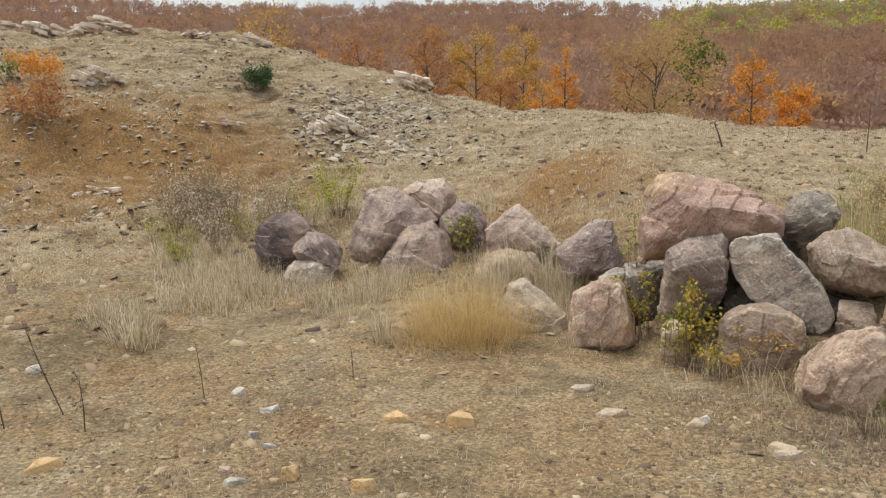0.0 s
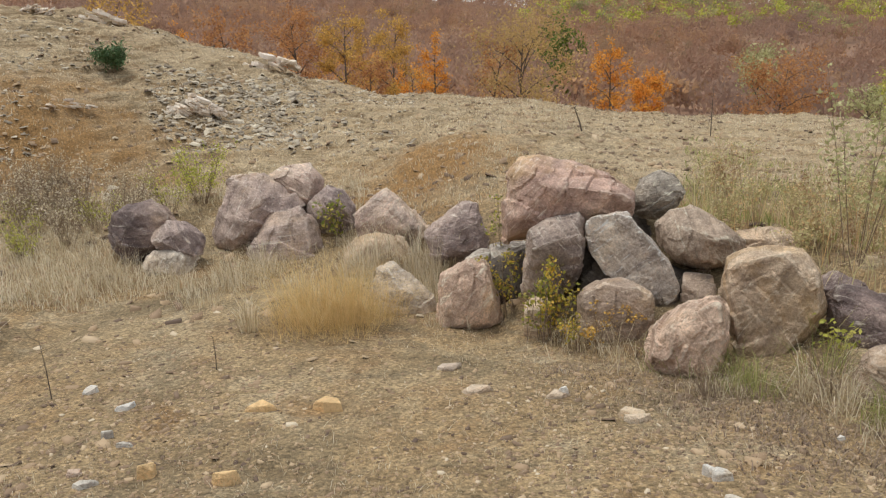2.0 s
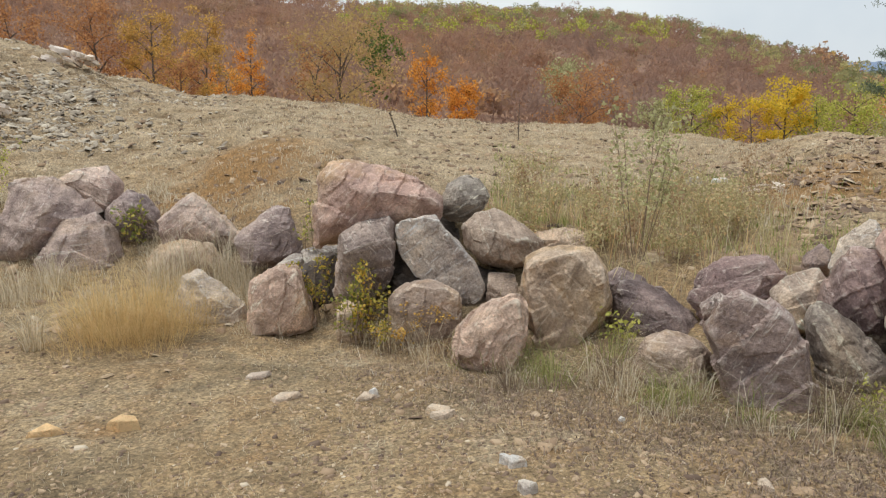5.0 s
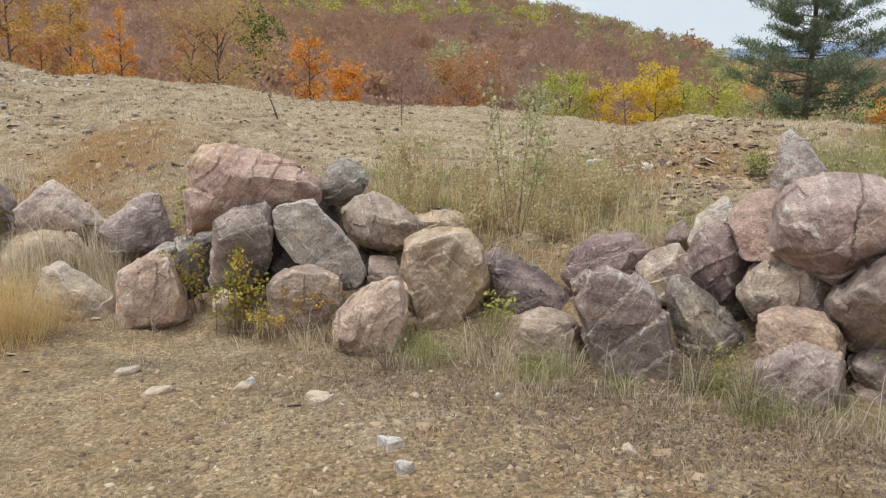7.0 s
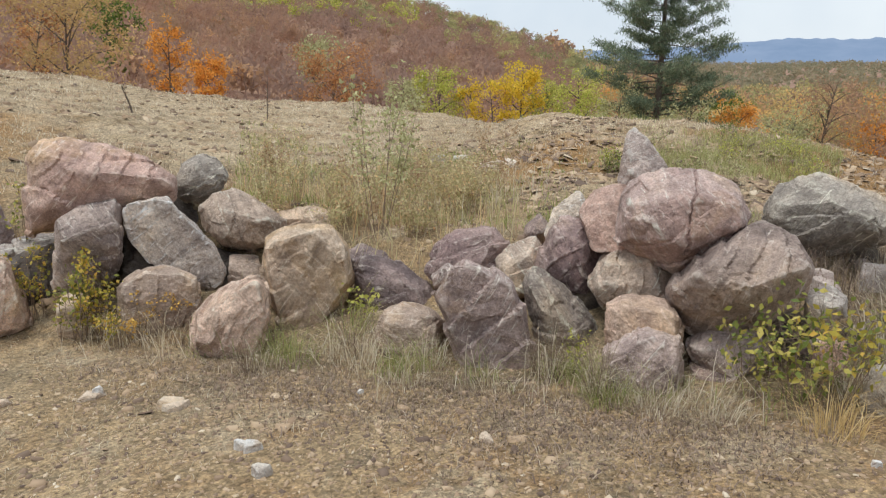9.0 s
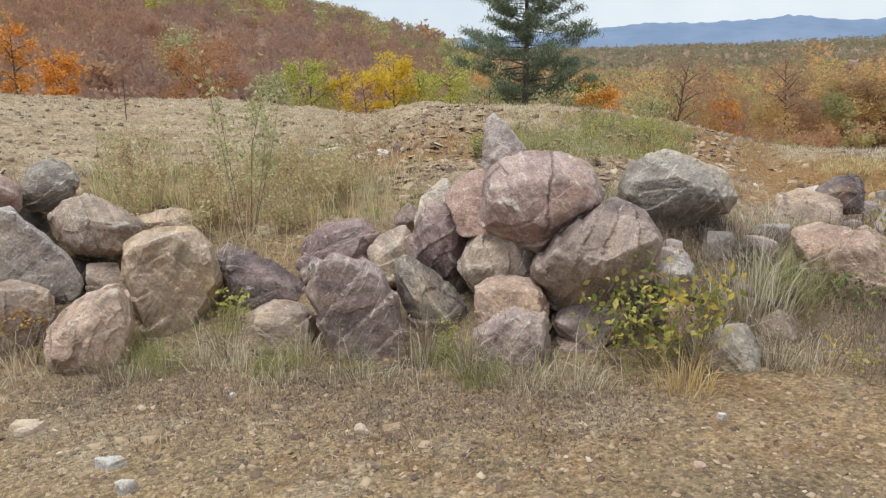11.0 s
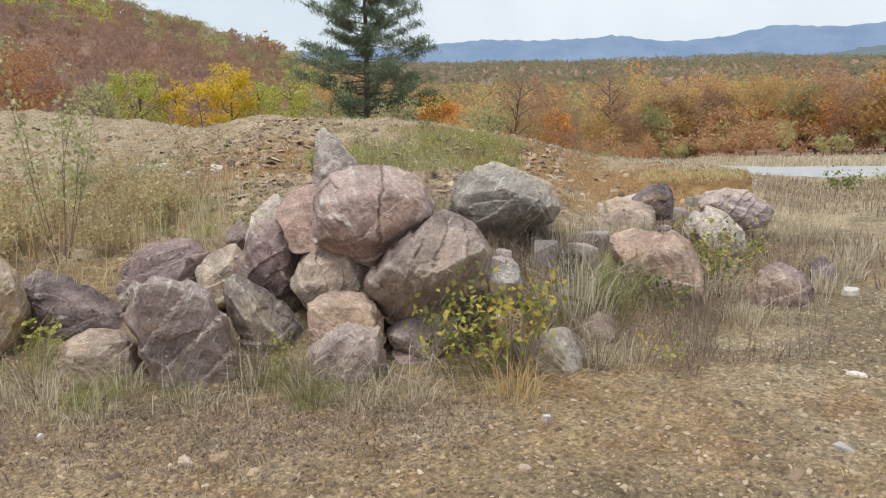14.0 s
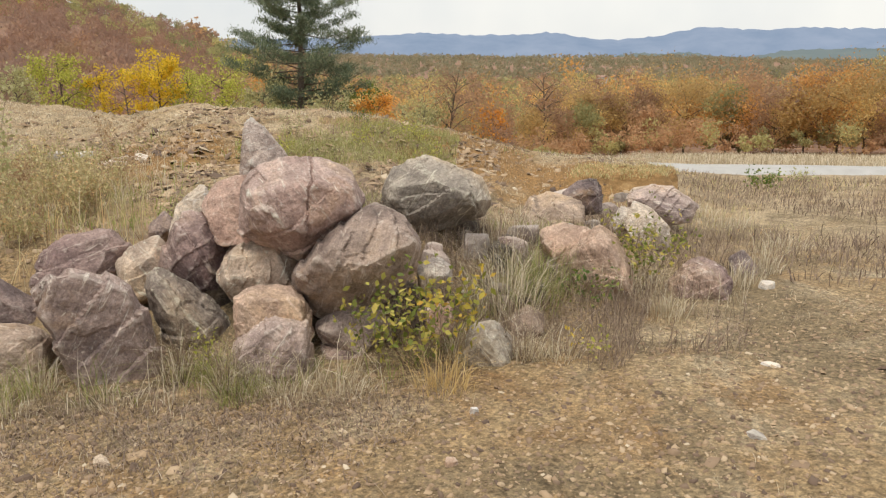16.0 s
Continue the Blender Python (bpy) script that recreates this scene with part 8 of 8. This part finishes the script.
chips("gravel", 44000, (1.6, 6.4), (0.008, 0.038), M_CHIPS, 21, "broken ochre schist gravel on the ground", power=0.8, where=lambda x, y, rg: rg.uniform(0, 1, len(x)) < np.clip(0.8 + 0.8 * fbm(x, y, 0.5, 14, 3) - np.clip(np.hypot(x, y) - 4.6, 0, 2) * 0.4, 0.08, 1))
chips("coarse_gravel", 2600, (1.8, 5.8), (0.022, 0.085), M_CHIPS, 26, "coarser flat schist pieces on the gravel", power=0.8, flat=0.22,
      where=lambda x, y, rg: fbm(x, y, 0.6, 17, 3) + rg.uniform(-0.5, 0.5, len(x)) > 0.0)
chips("slope_gravel", 16000, (6.2, 25), (0.025, 0.16), M_CHIPS, 22, "ochre stone chips strewn over the bank", az_range=(-38, 84), power=0.9)
chips("slate_scree", 14000, (11, 25), (0.025, 0.15), M_SLATE, 23, "grey slate scree spilling down the bank", az_range=(-36, 8), flat=0.22,
      where=lambda x, y, rg: fbm(x, y, 0.45, 8, 3) + rg.uniform(-0.4, 0.4, len(x)) > 0.2)
chips("slate_slide", 5000, (14.0, 19.5), (0.035, 0.2), M_SLATE, 24, "pale slate sliding down the bank in a fan", az_range=(-11, 1), flat=0.25,
      where=lambda x, y, rg: np.exp(-((x + 1.5) ** 2 / 2.2 + (y - 16.5) ** 2 / 4)) + rg.uniform(-0.35, 0.35, len(x)) > 0.3)
chips("mound_slate", 9000, (7.8, 14.8), (0.03, 0.2), M_CHIPS, 25, "thin brown slate layers on the low mound", az_range=(42, 74), flat=0.12,
      where=lambda x, y, rg: fbm(x * 0.4, y, 1.2, 15, 3) + rg.uniform(-0.3, 0.3, len(x)) > 0.0)
cover("short_dead_grass", 70000, M_DEAD, 31, "short dead grass on stony ground", (0.012, 0.05), (1.8, 9), width=0.0016, patchy=(-0.3, 0.9), lean=1.2)
cover("short_straw", 40000, M_STRAW, 32, "short straw-coloured grass on stony ground", (0.015, 0.06), (2.5, 11), width=0.0015, patchy=(0.0, 0.9), scale=0.5, lean=1.2)
cover("bank_grass", 55000, M_STRAW, 33, "thin dry grass over the bank", (0.03, 0.1), (8.5, 25), az_range=(-38, 86), width=0.0045, patchy=(-0.6, 0.5), scale=0.4, lean=1.0)
cover("bank_dead_grass", 48000, M_DEAD, 34, "grey dead grass over the bank", (0.03, 0.12), (8.5, 25), az_range=(-38, 86), width=0.004, patchy=(-0.1, 0.7), scale=0.35, lean=1.0)
cover("bank_green", 26000, M_GREEN, 35, "green-brown weeds over the bank", (0.05, 0.18), (7, 17), az_range=(28, 82), width=0.005, patchy=(-0.1, 0.6), scale=0.4, lean=0.9)
cover("foot_straw", 7500, M_STRAW, 36, "long dry straw along the foot of the boulders", (0.08, 0.42), strip=(0.0, 0.16), az_range=(-16, 94), width=0.0019, patchy=(0.1, 0.9), scale=2.2, lean=1.1, droop=0.8)
cover("foot_litter", 24000, M_MAUVEWEED, 51, "dark dead litter before the boulders", (0.008, 0.05), strip=(-0.5, 0.36), az_range=(4, 88), width=0.003, patchy=(-0.6, 0.6), scale=1.1, lean=1.6)
cover("foot_green", 3600, M_GREEN, 37, "green grass along the foot of the boulders", (0.05, 0.3), strip=(-0.02, 0.12), az_range=(20, 84), width=0.0022, patchy=(0.15, 0.8), scale=2.0, lean=1.1, droop=0.8)
cover("foot_dead", 12000, M_DEAD, 38, "grey dead grass along the foot of the boulders", (0.015, 0.1), strip=(-0.15, 0.28), az_range=(-16, 98), width=0.0016, patchy=(-0.1, 0.8), scale=1.8, lean=1.3)
cover("heap_grass", 3000, M_STRAW, 39, "tall dead grass between the boulders", (0.1, 0.36), (4.8, 8.5), az_range=(66, 92), width=0.002, patchy=(0.0, 0.9), scale=1.2, lean=0.8)
cover("heap_dead", 20000, M_MAUVEWEED, 40, "brown dead grass between the boulders", (0.06, 0.3), (4.6, 9), az_range=(64, 95), width=0.0024, patchy=(-0.5, 0.6), scale=1.0, lean=1.0)
cover("front_weeds", 9000, M_MAUVEWEED, 50, "brown dead weeds round the last boulders", (0.04, 0.22), (4.25, 6.0), az_range=(67, 88), width=0.002, patchy=(-0.5, 0.6), scale=1.3, lean=1.1)
cover("weed_stems", 1300, M_WEEDLEAF, 48, "tall olive weeds behind the boulders", (0.15, 0.6), (5.6, 9.5), az_range=(29, 50), width=0.003, patchy=(-0.5, 0.6), scale=0.8, lean=0.7)
cover("golden_weed_stems", 1500, M_STRAW, 49, "tall golden-brown weeds behind the boulders", (0.15, 0.6), (5.8, 10), az_range=(29, 52), width=0.0025, patchy=(-0.4, 0.7), scale=0.9, lean=0.7)
cover("verge_grass", 7000, M_WEEDLEAF, 41, "dry grass on the verge of the road", (0.04, 0.15), (7, 18), az_range=(82, 106), width=0.004, patchy=(-0.3, 0.8), scale=0.4, lean=0.8)
cover("verge_dead", 15000, M_MAUVEWEED, 43, "brown dead grass on the verge of the road", (0.06, 0.2), (6.5, 18), az_range=(84, 106), width=0.004, patchy=(-0.3, 0.8), scale=0.5, lean=0.9)
cover("far_verge_grass", 14000, M_STRAW, 42, "dry tall grass behind the road", (0.12, 0.35), (23.5, 34), az_range=(76, 106), width=0.01, patchy=(-0.8, 0.4), scale=0.3)
cover("low_bank_grass", 17000, M_BANKGRASS, 44, "fresh green grass over the low bank", (0.06, 0.22), (7.8, 14), az_range=(58, 71), width=0.0035, patchy=(-0.2, 0.8), scale=0.6, lean=0.9)
cover("weed_haze", 1800, M_BANKGRASS, 45, "thin olive weeds behind the boulders", (0.06, 0.28), (6.4, 10.5), az_range=(27, 47), width=0.003, patchy=(-0.1, 0.8), scale=0.8, lean=0.8)
cover("rusty_weed_haze", 3500, M_RUSTGRASS, 47, "thin rusty weeds behind the boulders", (0.06, 0.3), (6.4, 11), az_range=(27, 52), width=0.003, patchy=(-0.1, 0.8), scale=0.7, lean=0.8)
cover("left_weeds", 16000, M_STRAW, 46, "straw and weeds below the bank", (0.06, 0.26), (7.5, 11.5), az_range=(-22, 4), width=0.003, patchy=(-0.3, 0.7), scale=0.7, lean=0.8)


def far_house():
    """A small pale house among far trees: walls, a gabled roof, a door and windows."""
    root = new("house")
    root.matrix_world = pose(HOUSE[0], HOUSE[1], on_ground(HOUSE[0], HOUSE[1]) + 1.6, 0, 0, 60) @ Matrix.Scale(0.55, 4)
    V = [(-5, -3, -4), (5, -3, -4), (5, 3, -4), (-5, 3, -4), (-5, -3, 4), (5, -3, 4), (5, 3, 4), (-5, 3, 4)]
    mesh_object("wall", V, [(0, 1, 5, 4), (1, 2, 6, 5), (2, 3, 7, 6), (3, 0, 4, 7)], M_WALL, root)
    V = [(-5.4, -3.5, 3.9), (5.4, -3.5, 3.9), (5.4, 3.5, 3.9), (-5.4, 3.5, 3.9), (-5.4, 0, 6), (5.4, 0, 6)]
    mesh_object("roof", V, [(0, 1, 5, 4), (2, 3, 4, 5), (0, 4, 3), (1, 2, 5), (0, 3, 2, 1)], M_TILE, root)
    for u in (-3, 0, 3):
        V = [(u - 0.6, -3.06, 1), (u + 0.6, -3.06, 1), (u + 0.6, -3.06, 2.6), (u - 0.6, -3.06, 2.6)]
        mesh_object("window", V + [(x, y + 0.05, z) for x, y, z in V], [(0, 1, 2, 3), (0, 4, 5, 1), (1, 5, 6, 2), (2, 6, 7, 3), (3, 7, 4, 0)], M_PANE, root)
    return tagged(root, "small pale house among far trees on the plain", "house")


far_house()
